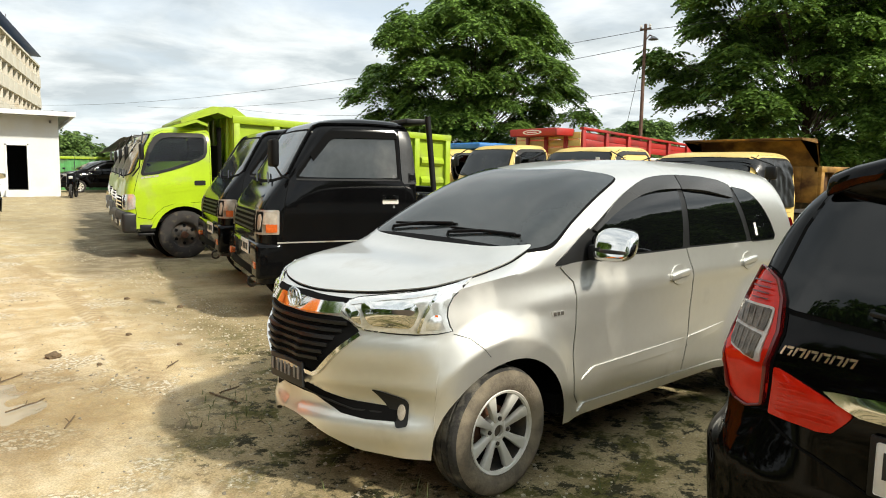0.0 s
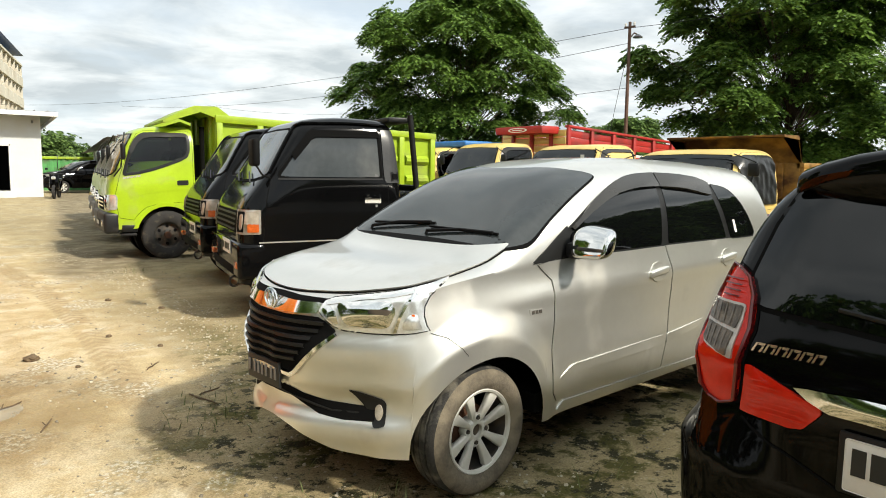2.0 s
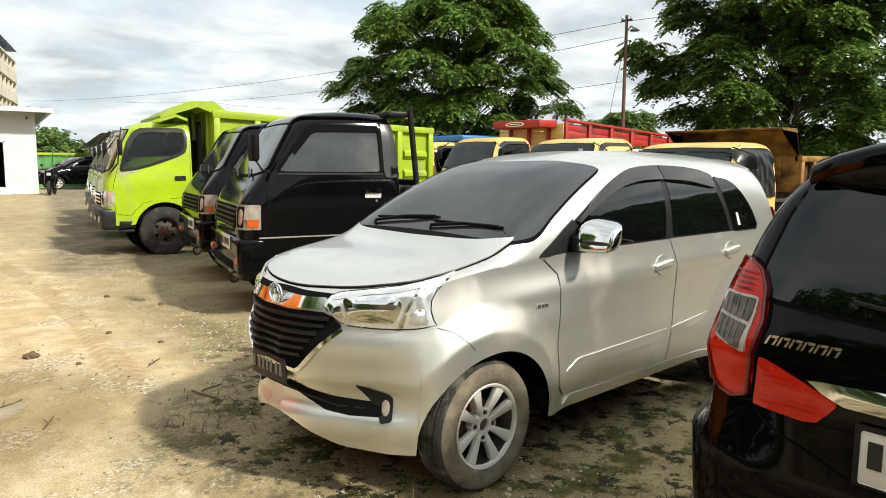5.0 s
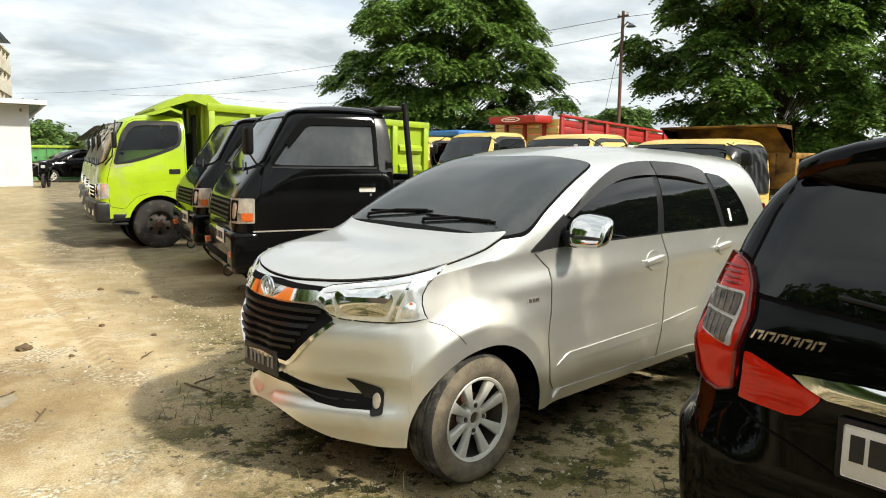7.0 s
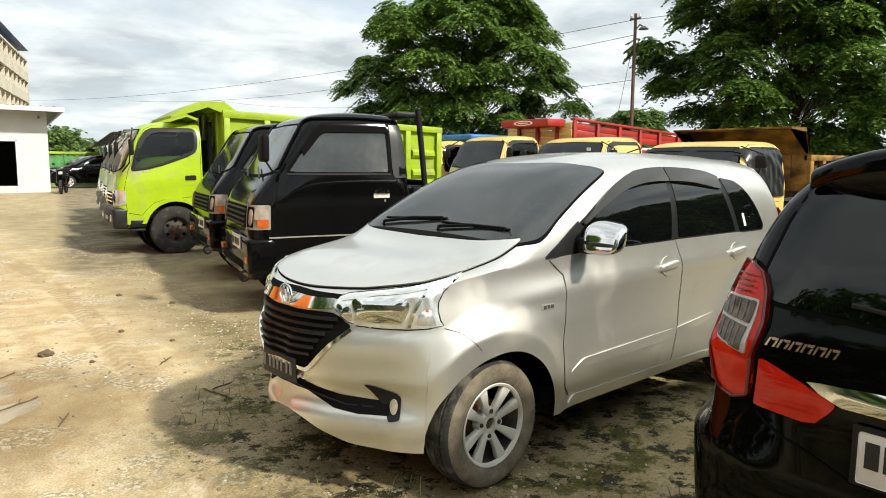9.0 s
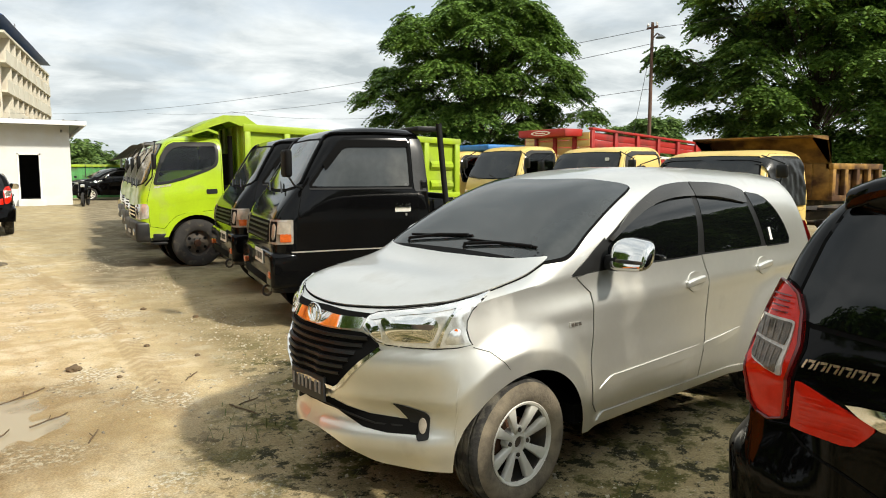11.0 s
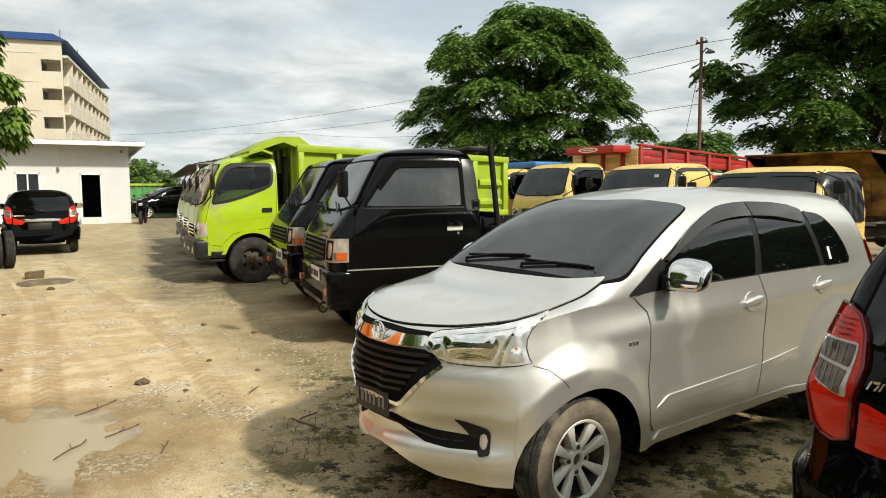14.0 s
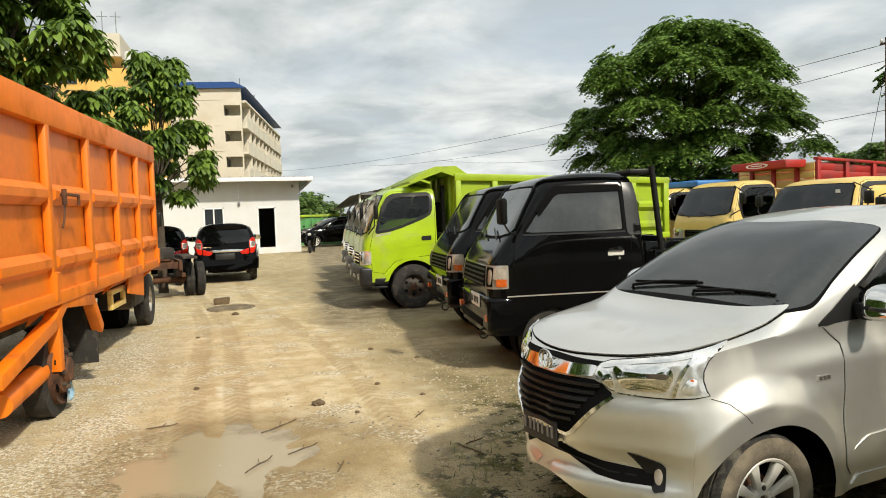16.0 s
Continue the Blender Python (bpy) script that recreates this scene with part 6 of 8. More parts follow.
def ground_z(x, y):
    z = 0.15 * ramp(y, 20, 30)
    near = 1 - ramp(math.hypot(x + 1, y - 4), 14, 26)
    if near <= 0:
        return z
    v = Vector((x, y, 0.0))
    z += near * (0.020 * noise.noise(v * 0.55) + 0.010 * noise.noise(v * 1.7) + 0.005 * noise.noise(v * 5.0) + 0.0025 * noise.noise(v * 13.0))
    lane = 1 - ramp(abs(x + 1.5 + 0.12 * math.sin(y * 0.5)), 1.2, 1.9)
    for c in (-2.25, -0.85, -1.9, -0.45):
        d = (x - c - 0.16 * math.sin(y * 0.42 + c)) / 0.12
        if abs(d) < 3:
            z += near * lane * (-0.016 * math.exp(-d * d) + 0.008 * math.exp(-(abs(d) - 1.6) ** 2 * 3)) * (0.6 + 0.6 * noise.noise(Vector((c, y * 0.6, 2))))
            z += near * lane * 0.004 * math.exp(-d * d) * math.sin((y + x * 0.7) * 42)
    for px, py, rx, ry, tilt in PUDDLES:
        c, s = math.cos(tilt), math.sin(tilt)
        u, w = ((x - px) * c + (y - py) * s) / rx, (-(x - px) * s + (y - py) * c) / ry
        q = u * u + w * w
        if q < 3:
            z -= (0.036 if rx > 0.9 else 0.026) * math.exp(-q * 1.4)
    # the sheet stays level under the parked vehicles
    calm = ramp(x, -0.9, -0.3) * (1 - ramp(y, 24, 27))
    return z * (1 - 0.85 * calm) if y < 24 else z


def axis(near_a, near_b, step, far):
    pts = list(np.arange(near_a, near_b, step))
    d, g = step, 1.0
    a, b = near_a, near_b
    left, right = [], []
    while a > -far or b < far:
        d *= 1.28
        a, b = a - d, b + d
        left.append(max(a, -far * 1.2)), right.append(min(b, far * 1.2))
    return sorted(set([round(p, 4) for p in left + pts + right]))


def ground_material():
    m = bpy.data.materials.new("sandy_dirt")
    m.use_nodes = True
    nt = m.node_tree
    b = nt.nodes["Principled BSDF"]
    b.inputs["Roughness"].default_value = 0.92
    b.inputs["Specular IOR Level"].default_value = 0.2
    co = nt.nodes.new("ShaderNodeTexCoord")
    sep = nt.nodes.new("ShaderNodeSeparateXYZ")
    nt.links.new(co.outputs["Object"], sep.inputs[0])

    def nz(scale, detail=6, rough=0.6):
        n = nt.nodes.new("ShaderNodeTexNoise")
        n.inputs["Scale"].default_value, n.inputs["Detail"].default_value, n.inputs["Roughness"].default_value = scale, detail, rough
        nt.links.new(co.outputs["Object"], n.inputs["Vector"])
        return n.outputs[0]

    def mr(s, a, c, d=0.0, e=1.0):
        r = nt.nodes.new("ShaderNodeMapRange")
        r.interpolation_type = "SMOOTHSTEP"
        for i, v in enumerate((a, c, d, e)):
            r.inputs[i + 1].default_value = v
        nt.links.new(s, r.inputs[0])
        return r.outputs[0]

    def mix(f, c1, c2, mode="MIX"):
        n = nt.nodes.new("ShaderNodeMixRGB")
        n.blend_type = mode
        for i, v in enumerate((f, c1, c2)):
            if isinstance(v, (int, float)):
                n.inputs[i].default_value = v if i == 0 else (v, v, v, 1)
            elif isinstance(v, tuple):
                n.inputs[i].default_value = (*v, 1)
            else:
                nt.links.new(v, n.inputs[i])
        return n.outputs[0]

    def calc(op, a, c):
        n = nt.nodes.new("ShaderNodeMath")
        n.operation = op
        for i, v in enumerate((a, c)):
            if isinstance(v, (int, float)):
                n.inputs[i].default_value = v
            else:
                nt.links.new(v, n.inputs[i])
        return n.outputs[0]

    sand = mix(mr(nz(0.9, 8), 0.35, 0.65), (0.57, 0.455, 0.26), (0.68, 0.575, 0.385))
    sand = mix(mr(nz(4.0, 8), 0.40, 0.62), sand, (0.50, 0.385, 0.21))
    sand = mix(mr(nz(2.1, 7), 0.56, 0.70), sand, (0.70, 0.615, 0.445))
    # damp tracks along the lane
    lane = nt.nodes.new("ShaderNodeMapping")
    lane.inputs["Scale"].default_value = (2.6, 0.22, 1)
    nt.links.new(co.outputs["Object"], lane.inputs[0])
    streak = nt.nodes.new("ShaderNodeTexNoise")
    streak.inputs["Scale"].default_value, streak.inputs["Detail"].default_value = 1.0, 7
    nt.links.new(lane.outputs[0], streak.inputs["Vector"])
    sand = mix(calc("MULTIPLY", mr(streak.outputs[0], 0.52, 0.66), 0.6), sand, (0.47, 0.365, 0.215))
    sand = mix(calc("MULTIPLY", mr(nz(0.42, 5, 0.65), 0.50, 0.60), 0.35), sand, (0.40, 0.30, 0.165))
    # wheel tracks pressed by lugged tyres
    for c in (-2.25, -1.9, -0.85):
        bend = calc("MULTIPLY", calc("SINE", calc("ADD", calc("MULTIPLY", sep.outputs[1], 0.42), c), 0.0), 0.16)
        off = calc("ABSOLUTE", calc("SUBTRACT", calc("SUBTRACT", sep.outputs[0], c), bend), 0.0)
        lug = mr(calc("SINE", calc("MULTIPLY", calc("ADD", sep.outputs[1], calc("MULTIPLY", off, 1.4)), 46.0), 0.0), -0.4, 0.5)
        worn = mr(nz(1.1, 6), 0.36, 0.50)
        sand = mix(calc("MULTIPLY", calc("MULTIPLY", mr(off, 0.15, 0.09), worn), calc("ADD", 0.38, calc("MULTIPLY", lug, 0.45))), sand, (0.40, 0.30, 0.165))
    # pale crushed gravel in patches beside the lane
    grav_zone = calc("MAXIMUM", mr(nz(1.3, 5), 0.52, 0.62), calc("MULTIPLY", mr(sep.outputs[0], -2.2, -2.9), mr(nz(0.9, 5), 0.42, 0.52)))
    sand = mix(calc("MULTIPLY", grav_zone, mr(nz(26, 4, 0.7), 0.54, 0.46)), sand, (0.36, 0.29, 0.17))
    sand = mix(calc("MULTIPLY", grav_zone, mr(nz(34, 3), 0.50, 0.58)), sand, (0.72, 0.67, 0.54))
    # yard under the parked row: moss, dark spots, and shade put into the grey
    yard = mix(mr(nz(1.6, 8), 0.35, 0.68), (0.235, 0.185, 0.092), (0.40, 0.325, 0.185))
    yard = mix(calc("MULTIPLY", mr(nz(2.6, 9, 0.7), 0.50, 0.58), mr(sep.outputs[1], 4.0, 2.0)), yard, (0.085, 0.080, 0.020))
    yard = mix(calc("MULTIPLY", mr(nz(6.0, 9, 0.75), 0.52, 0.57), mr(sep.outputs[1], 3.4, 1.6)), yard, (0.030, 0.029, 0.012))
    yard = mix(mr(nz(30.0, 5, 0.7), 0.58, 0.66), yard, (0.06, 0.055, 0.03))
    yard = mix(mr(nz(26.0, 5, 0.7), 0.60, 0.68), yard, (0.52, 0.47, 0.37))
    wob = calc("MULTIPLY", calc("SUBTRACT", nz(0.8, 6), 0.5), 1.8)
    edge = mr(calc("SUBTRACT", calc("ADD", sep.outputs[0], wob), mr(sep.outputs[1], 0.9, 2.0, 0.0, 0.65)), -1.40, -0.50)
    # yard colour carried over unseen near ground, added to darken the cars' reflections
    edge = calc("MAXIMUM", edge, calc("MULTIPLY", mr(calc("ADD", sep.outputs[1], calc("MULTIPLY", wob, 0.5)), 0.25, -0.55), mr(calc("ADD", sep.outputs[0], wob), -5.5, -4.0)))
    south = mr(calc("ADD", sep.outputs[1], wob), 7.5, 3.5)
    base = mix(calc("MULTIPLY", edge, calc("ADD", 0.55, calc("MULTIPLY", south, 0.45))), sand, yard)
    # darker grey-brown ground along the fronts of the trucks
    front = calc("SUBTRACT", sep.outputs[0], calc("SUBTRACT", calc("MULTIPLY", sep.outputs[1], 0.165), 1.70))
    dark_front = calc("MULTIPLY", mr(calc("ADD", front, calc("MULTIPLY", wob, 0.5)), -0.15, 0.30), mr(sep.outputs[1], 6.0, 8.5))
    base = mix(calc("MULTIPLY", dark_front, 0.75), base, mix(mr(nz(3.0, 7), 0.40, 0.62), (0.135, 0.11, 0.07), (0.27, 0.225, 0.15)))
    # unseen dark green verge beyond the yard, added to darken what the cars reflect
    added_verge = calc("MAXIMUM", mr(calc("ADD", sep.outputs[0], wob), -7.0, -9.5), calc("MAXIMUM", mr(calc("ADD", sep.outputs[1], wob), -8.0, -10.5), mr(sep.outputs[0], 18, 22)))
    base = mix(added_verge, base, mix(mr(nz(2.5, 8), 0.4, 0.6), (0.055, 0.085, 0.02), (0.16, 0.15, 0.06)))
    fine = mix(1.0, base, mr(nz(90, 3), 0.3, 0.7, 0.73, 1.13), "MULTIPLY")
    # damp ground round the puddles
    wetmask = None
    for px, py, rx, ry, tilt in PUDDLES:
        d = nt.nodes.new("ShaderNodeVectorMath")
        d.operation = "DISTANCE"
        nt.links.new(co.outputs["Object"], d.inputs[0])
        d.inputs[1].default_value = (px, py, 0)
        w = mr(calc("ADD", d.outputs["Value"], calc("MULTIPLY", wob, 0.5)), max(rx, ry) * 1.25, max(rx, ry) * 0.75)
        wetmask = w if wetmask is None else calc("MAXIMUM", wetmask, w)
    wet = mix(1.0, fine, (0.66, 0.61, 0.52), "MULTIPLY")
    col = mix(wetmask, fine, wet)
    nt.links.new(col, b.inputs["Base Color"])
    rough = nt.nodes.new("ShaderNodeMapRange")
    rough.inputs[3].default_value, rough.inputs[4].default_value = 0.92, 0.45
    nt.links.new(wetmask, rough.inputs[0])
    nt.links.new(rough.outputs[0], b.inputs["Roughness"])
    bump = nt.nodes.new("ShaderNodeBump")
    bump.inputs["Strength"].default_value, bump.inputs["Distance"].default_value = 0.75, 0.02
    h = calc("ADD", calc("MULTIPLY", nz(14, 9, 0.65), 1.0), calc("MULTIPLY", nz(60, 4), 0.35))
    nt.links.new(h, bump.inputs["Height"])
    nt.links.new(bump.outputs[0], b.inputs["Normal"])
    return m


def build_ground():
    xs, ys = axis(-5.0, 3.4, 0.06, 900), axis(-1.2, 13.0, 0.07, 900)
    n = len(ys)
    verts = [(x, y, ground_z(x, y)) for x in xs for y in ys]
    faces = [(i * n + j, (i + 1) * n + j, (i + 1) * n + j + 1, i * n + j + 1) for i in range(len(xs) - 1) for j in range(n - 1)]
    me = bpy.data.meshes.new("ground")
    me.from_pydata(verts, [], faces)
    me.shade_smooth()
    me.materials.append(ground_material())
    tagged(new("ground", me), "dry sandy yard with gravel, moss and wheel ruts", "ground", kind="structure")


build_ground()


def water_material():
    m = bpy.data.materials.new("muddy_water")
    m.use_nodes = True
    nt = m.node_tree
    b = nt.nodes["Principled BSDF"]
    b.inputs["Base Color"].default_value = (0.42, 0.345, 0.215, 1)
    b.inputs["Roughness"].default_value = 0.16
    b.inputs["Specular IOR Level"].default_value = 0.35
    n = nt.nodes.new("ShaderNodeTexNoise")
    n.inputs["Scale"].default_value = 6
    bp = nt.nodes.new("ShaderNodeBump")
    bp.inputs["Strength"].default_value, bp.inputs["Distance"].default_value = 0.05, 0.01
    nt.links.new(n.outputs[0], bp.inputs["Height"])
    nt.links.new(bp.outputs[0], b.inputs["Normal"])
    # the film of water thins out over the mud, more so towards the rim
    co = nt.nodes.new("ShaderNodeTexCoord")
    far = nt.nodes.new("ShaderNodeVectorMath")
    far.operation = "DISTANCE"
    nt.links.new(co.outputs["Object"], far.inputs[0])
    far.inputs[1].default_value = (PUDDLES[0][0], PUDDLES[0][1], 0)
    patches = nt.nodes.new("ShaderNodeTexNoise")
    patches.inputs["Scale"].default_value, patches.inputs["Detail"].default_value = 2.4, 7
    nt.links.new(co.outputs["Object"], patches.inputs["Vector"])
    total = nt.nodes.new("ShaderNodeMath")
    total.operation = "MULTIPLY_ADD"
    nt.links.new(patches.outputs[0], total.inputs[0])
    total.inputs[1].default_value = -1.9
    nt.links.new(far.outputs["Value"], total.inputs[2])
    thin = nt.nodes.new("ShaderNodeMapRange")
    thin.interpolation_type = "SMOOTHSTEP"
    for i, v in enumerate((-0.40, 0.25, 0.92, 0.0)):
        thin.inputs[i + 1].default_value = v
    nt.links.new(total.outputs[0], thin.inputs[0])
    clear = nt.nodes.new("ShaderNodeBsdfTransparent")
    blend = nt.nodes.new("ShaderNodeMixShader")
    nt.links.new(thin.outputs[0], blend.inputs[0])
    nt.links.new(clear.outputs[0], blend.inputs[1])
    nt.links.new(b.outputs[0], blend.inputs[2])
    nt.links.new(blend.outputs[0], nt.nodes["Material Output"].inputs[0])
    return m


M_WATER = water_material()
for px, py, rx, ry, tilt in PUDDLES:
    bm = bmesh.new()
    vs = [bm.verts.new((px + 1.35 * rx * math.cos(a) * math.cos(tilt) - 1.35 * ry * math.sin(a) * math.sin(tilt),
                        py + 1.35 * rx * math.cos(a) * math.sin(tilt) + 1.35 * ry * math.sin(a) * math.cos(tilt), -0.0235)) for a in [2 * math.pi * i / 48 for i in range(48)]]
    bm.faces.new(vs)
    part("puddle", bm, M_WATER, None).name = "puddle"
for o in [o for o in bpy.data.objects if o.name.startswith("puddle")]:
    tagged(o, "shallow muddy puddle in the wheel ruts", "puddle", kind="structure")


# ---- stones, clods, weeds ----
M_STONE = mat("pale_limestone", (0.46, 0.41, 0.30), 0.9, vary=0.25, scale=25, bump=0.3)
M_STONE_DARK = mat("grey_grit", (0.20, 0.175, 0.13), 0.9, vary=0.3, scale=25, bump=0.3)
M_CLOD = mat("dark_mud_clod", (0.13, 0.09, 0.05), 0.95, vary=0.3, scale=20, bump=0.5)
M_WEED = mat("dry_weed", (0.10, 0.12, 0.035), 0.8, vary=0.3, scale=10)


def stones(name, label, material, places):
    rng = random.Random(name)
    verts, faces = [], []
    for x, y, s in places:
        z = ground_z(x, y)
        k = len(verts)
        a0 = rng.random() * 6.28
        for j in range(5):
            a = a0 + j * 1.2566
            r = s * (0.7 + 0.5 * rng.random())
            verts.append((x + r * math.cos(a), y + r * math.sin(a), z - s * 0.25))
        for j in range(5):
            a = a0 + 0.4 + j * 1.2566
            r = s * (0.45 + 0.4 * rng.random())
            verts.append((x + r * math.cos(a), y + r * math.sin(a), z + s * (0.35 + 0.35 * rng.random())))
        for j in range(5):
            faces += [(k + j, k + (j + 1) % 5, k + 5 + j), (k + (j + 1) % 5, k + 5 + (j + 1) % 5, k + 5 + j)]
        faces.append(tuple(k + 5 + j for j in range(5)))
    me = bpy.data.meshes.new(name)
    me.from_pydata(verts, [], faces)
    me.materials.append(material)
    tagged(new(name, me), label, "stones", kind="stuff")


rng = random.Random(7)
pale, grit = [], []
while len(pale) < 6500:
    x, y = rng.uniform(-5.2, 0.6), rng.uniform(-1.0, 12.5)
    beside = ramp(abs(x + 1.5), 0.7, 1.9)
    if noise.noise(Vector((x * 0.8, y * 0.8, 5))) + 0.55 * beside > 0.30 and rng.random() < 0.25 + beside:
        pale.append((x, y, rng.choice((0.004, 0.005, 0.007, 0.009, 0.014))))
while len(grit) < 800:
    x, y = rng.uniform(-1.6, 2.2), rng.uniform(-1.8, 8.0)
    if noise.noise(Vector((x * 1.1, y * 1.1, 9))) > -0.1:
        grit.append((x, y, rng.choice((0.004, 0.006, 0.008, 0.012))))
stones("pale_gravel", "loose pale gravel scattered over the dirt", M_STONE, pale)
stones("dark_grit", "dark grit and pebbles round the parked cars", M_STONE_DARK, grit)


def clod(x, y, s, seed):
    bm = bmesh.new()
    bmesh.ops.create_icosphere(bm, subdivisions=3, radius=s)
    for v in bm.verts:
        v.co *= 1 + 0.45 * noise.noise(v.co * (2.2 / s) + Vector((seed, 0, 0)))
        v.co.z *= 0.6
    ob = part("mud_clod", bm, M_CLOD, None)
    ob.location = (x, y, ground_z(x, y) + s * 0.25)
    tagged(ob, "dark lump of dried mud on the lane", "clod", "mud clods")


clod(-1.29, 3.10, 0.055, 1)
for i, (x, y, s) in enumerate([(-0.62, 3.55, 0.025), (-0.35, 2.95, 0.022), (-1.05, 2.62, 0.02), (-2.3, 4.3, 0.028), (0.15, 4.6, 0.03), (-0.2, 5.4, 0.03), (-1.5, 9.9, 0.06), (-2.2, 7.6, 0.03)]):
    clod(x, y, s, i + 3)


def twigs():
    r = random.Random(5)
    for k, (x, y, a, l) in enumerate([(-1.95, 1.75, 0.9, 0.34), (-1.62, 1.95, 0.6, 0.28), (-1.45, 1.45, 1.2, 0.22), (-1.7, 2.6, 0.7, 0.4), (-0.55, 1.35, 1.9, 0.3), (-0.45, 1.5, 0.4, 0.18), (-2.6, 3.0, 0.2, 0.25), (-0.6, 2.3, 0.9, 0.2)]):
        bm = bmesh.new()
        p = [Vector((l * (i / 4 - 0.5), 0.03 * l * r.uniform(-1, 1), 0.008 + 0.006 * r.random())) for i in range(5)]
        tube(bm, p, 0.005, 5)
        rod(bm, p[2], p[2] + Vector((l * 0.15, l * 0.12, 0.012)), 0.0035, seg=5)
        ob = part("twig", bm, M_CLOD, None)
        ob.matrix_basis = Matrix.Translation((x, y, max(ground_z(x, y), -0.022))) @ Matrix.Rotation(a, 4, "Z")
        tagged(ob, "muddy twig lying in the wet lane", "twig", "fallen twigs")


twigs()


def weeds():
    r = random.Random(11)
    verts, faces = [], []
    for cx, cy, n in ((-0.42, -0.62, 26), (-0.62, 0.95, 34), (-0.5, 1.25, 20), (0.6, -1.35, 22), (1.5, -1.25, 26), (0.25, 3.05, 14), (0.6, 7.6, 20), (-0.3, 0.15, 12)):
        for _ in range(n):
            x, y = cx + r.gauss(0, 0.16), cy + r.gauss(0, 0.16)
            a, h, w = r.random() * 6.28, r.uniform(0.03, 0.11), r.uniform(0.002, 0.004)
            z, k = ground_z(x, y), len(verts)
            dx, dy = math.cos(a), math.sin(a)
            for t, q in ((0, 1.0), (0.5, 0.8), (1.0, 0.1)):
                bx, by = x + dx * h * 0.7 * t * t, y + dy * h * 0.7 * t * t
                verts += [(bx - dy * w * q, by + dx * w * q, z + h * t - 0.004), (bx + dy * w * q, by - dx * w * q, z + h * t - 0.004)]
            faces += [(k, k + 1, k + 3, k + 2), (k + 2, k + 3, k + 5, k + 4)]
    me = bpy.data.meshes.new("weeds")
    me.from_pydata(verts, [], faces)
    me.materials.append(M_WEED)
    tagged(new("weeds", me), "sparse dry weeds at the edge of the lane", "weeds", kind="stuff")


weeds()
# iron drain cover in the lane
M_DRAIN = mat("dusty_iron", (0.15, 0.115, 0.07), 0.85, 0.1, 0.3, 8, bump=0.4, dirt=(0.34, 0.27, 0.16), dirt_amount=0.4, dirt_scale=5)
bm = lathe([(0.0, 0.0), (0.36, 0.0), (0.40, 0.012), (0.44, 0.006), (0.47, -0.03)], 32)
bm.transform(Matrix.Translation((-1.50, 11.0, ground_z(-1.5, 11.0) + 0.012)) @ Matrix.Rotation(math.pi / 2, 4, "X"))
tagged(part("drain_cover", bm, M_DRAIN, None), "dark iron drain cover sunk in the dirt", "drain")
bm = bmesh.new()
box(bm, -0.16, 0.14, -0.10, 0.12, -0.03, 0.13, 0.03)
for v in bm.verts:
    v.co += 0.04 * noise.noise_vector(v.co * 6)
ob = part("broken_block", bm, M_CLOD, None)
ob.location = (-1.62, 11.75, ground_z(-1.62, 11.75))
tagged(ob, "broken concrete block beside the drain", "rubble")


# ---- buildings ----
M_WHITEWALL = mat("white_painted_render", (0.62, 0.625, 0.62), 0.85, vary=0.04, scale=1.2, bump=0.1, dirt=(0.60, 0.58, 0.53), dirt_amount=0.25, dirt_scale=0.9)
M_CREAM = mat("cream_painted_wall", (0.62, 0.575, 0.475), 0.85, vary=0.05, scale=0.4, dirt=(0.55, 0.48, 0.37), dirt_amount=0.3, dirt_scale=0.35)
M_OCHRE = mat("ochre_painted_wall", (0.72, 0.43, 0.11), 0.85, vary=0.06, scale=0.4, dirt=(0.50, 0.33, 0.13), dirt_amount=0.3, dirt_scale=0.3)
M_ROOFGREY = mat("grey_metal_roof", (0.20, 0.20, 0.20), 0.5, 0.4, vary=0.12, scale=2)
M_BLUEROOF = mat("blue_metal_roof", (0.02, 0.07, 0.24), 0.45, 0.2, vary=0.1)
# near-black room surfaces: the unlit interior's shade is put into the colour
M_DARKROOM = mat("dark_interior", (0.012, 0.012, 0.012), 0.9, vary=0.2)
M_PANE = mat("window_pane", (0.03, 0.035, 0.04), 0.06, spec=0.6, vary=0.1)
M_FRAME = mat("white_door_frame", (0.76, 0.76, 0.75), 0.5, vary=0.03)


def wall_with_openings(bm, x0, x1, y0, y1, z0, z1, holes):
    """A wall along x with rectangular openings (x0, x1, z0, z1) through it."""
    xs = sorted({x0, x1, *[h[0] for h in holes], *[h[1] for h in holes]})
    zs = sorted({z0, z1, *[h[2] for h in holes], *[h[3] for h in holes]})
    for a, b in zip(xs, xs[1:]):
        for c, d in zip(zs, zs[1:]):
            if not any(h[0] <= a and b <= h[1] and h[2] <= c and d <= h[3] for h in holes):
                box(bm, a, b, y0, y1, c, d)
    bmesh.ops.remove_doubles(bm, verts=bm.verts, dist=1e-4)
    inner = [f for f in bm.faces if any(g is not f and (g.calc_center_median() - f.calc_center_median()).length < 1e-4 for e in f.edges for g in e.link_faces)]
    bmesh.ops.delete(bm, geom=inner, context="FACES")
    return bm


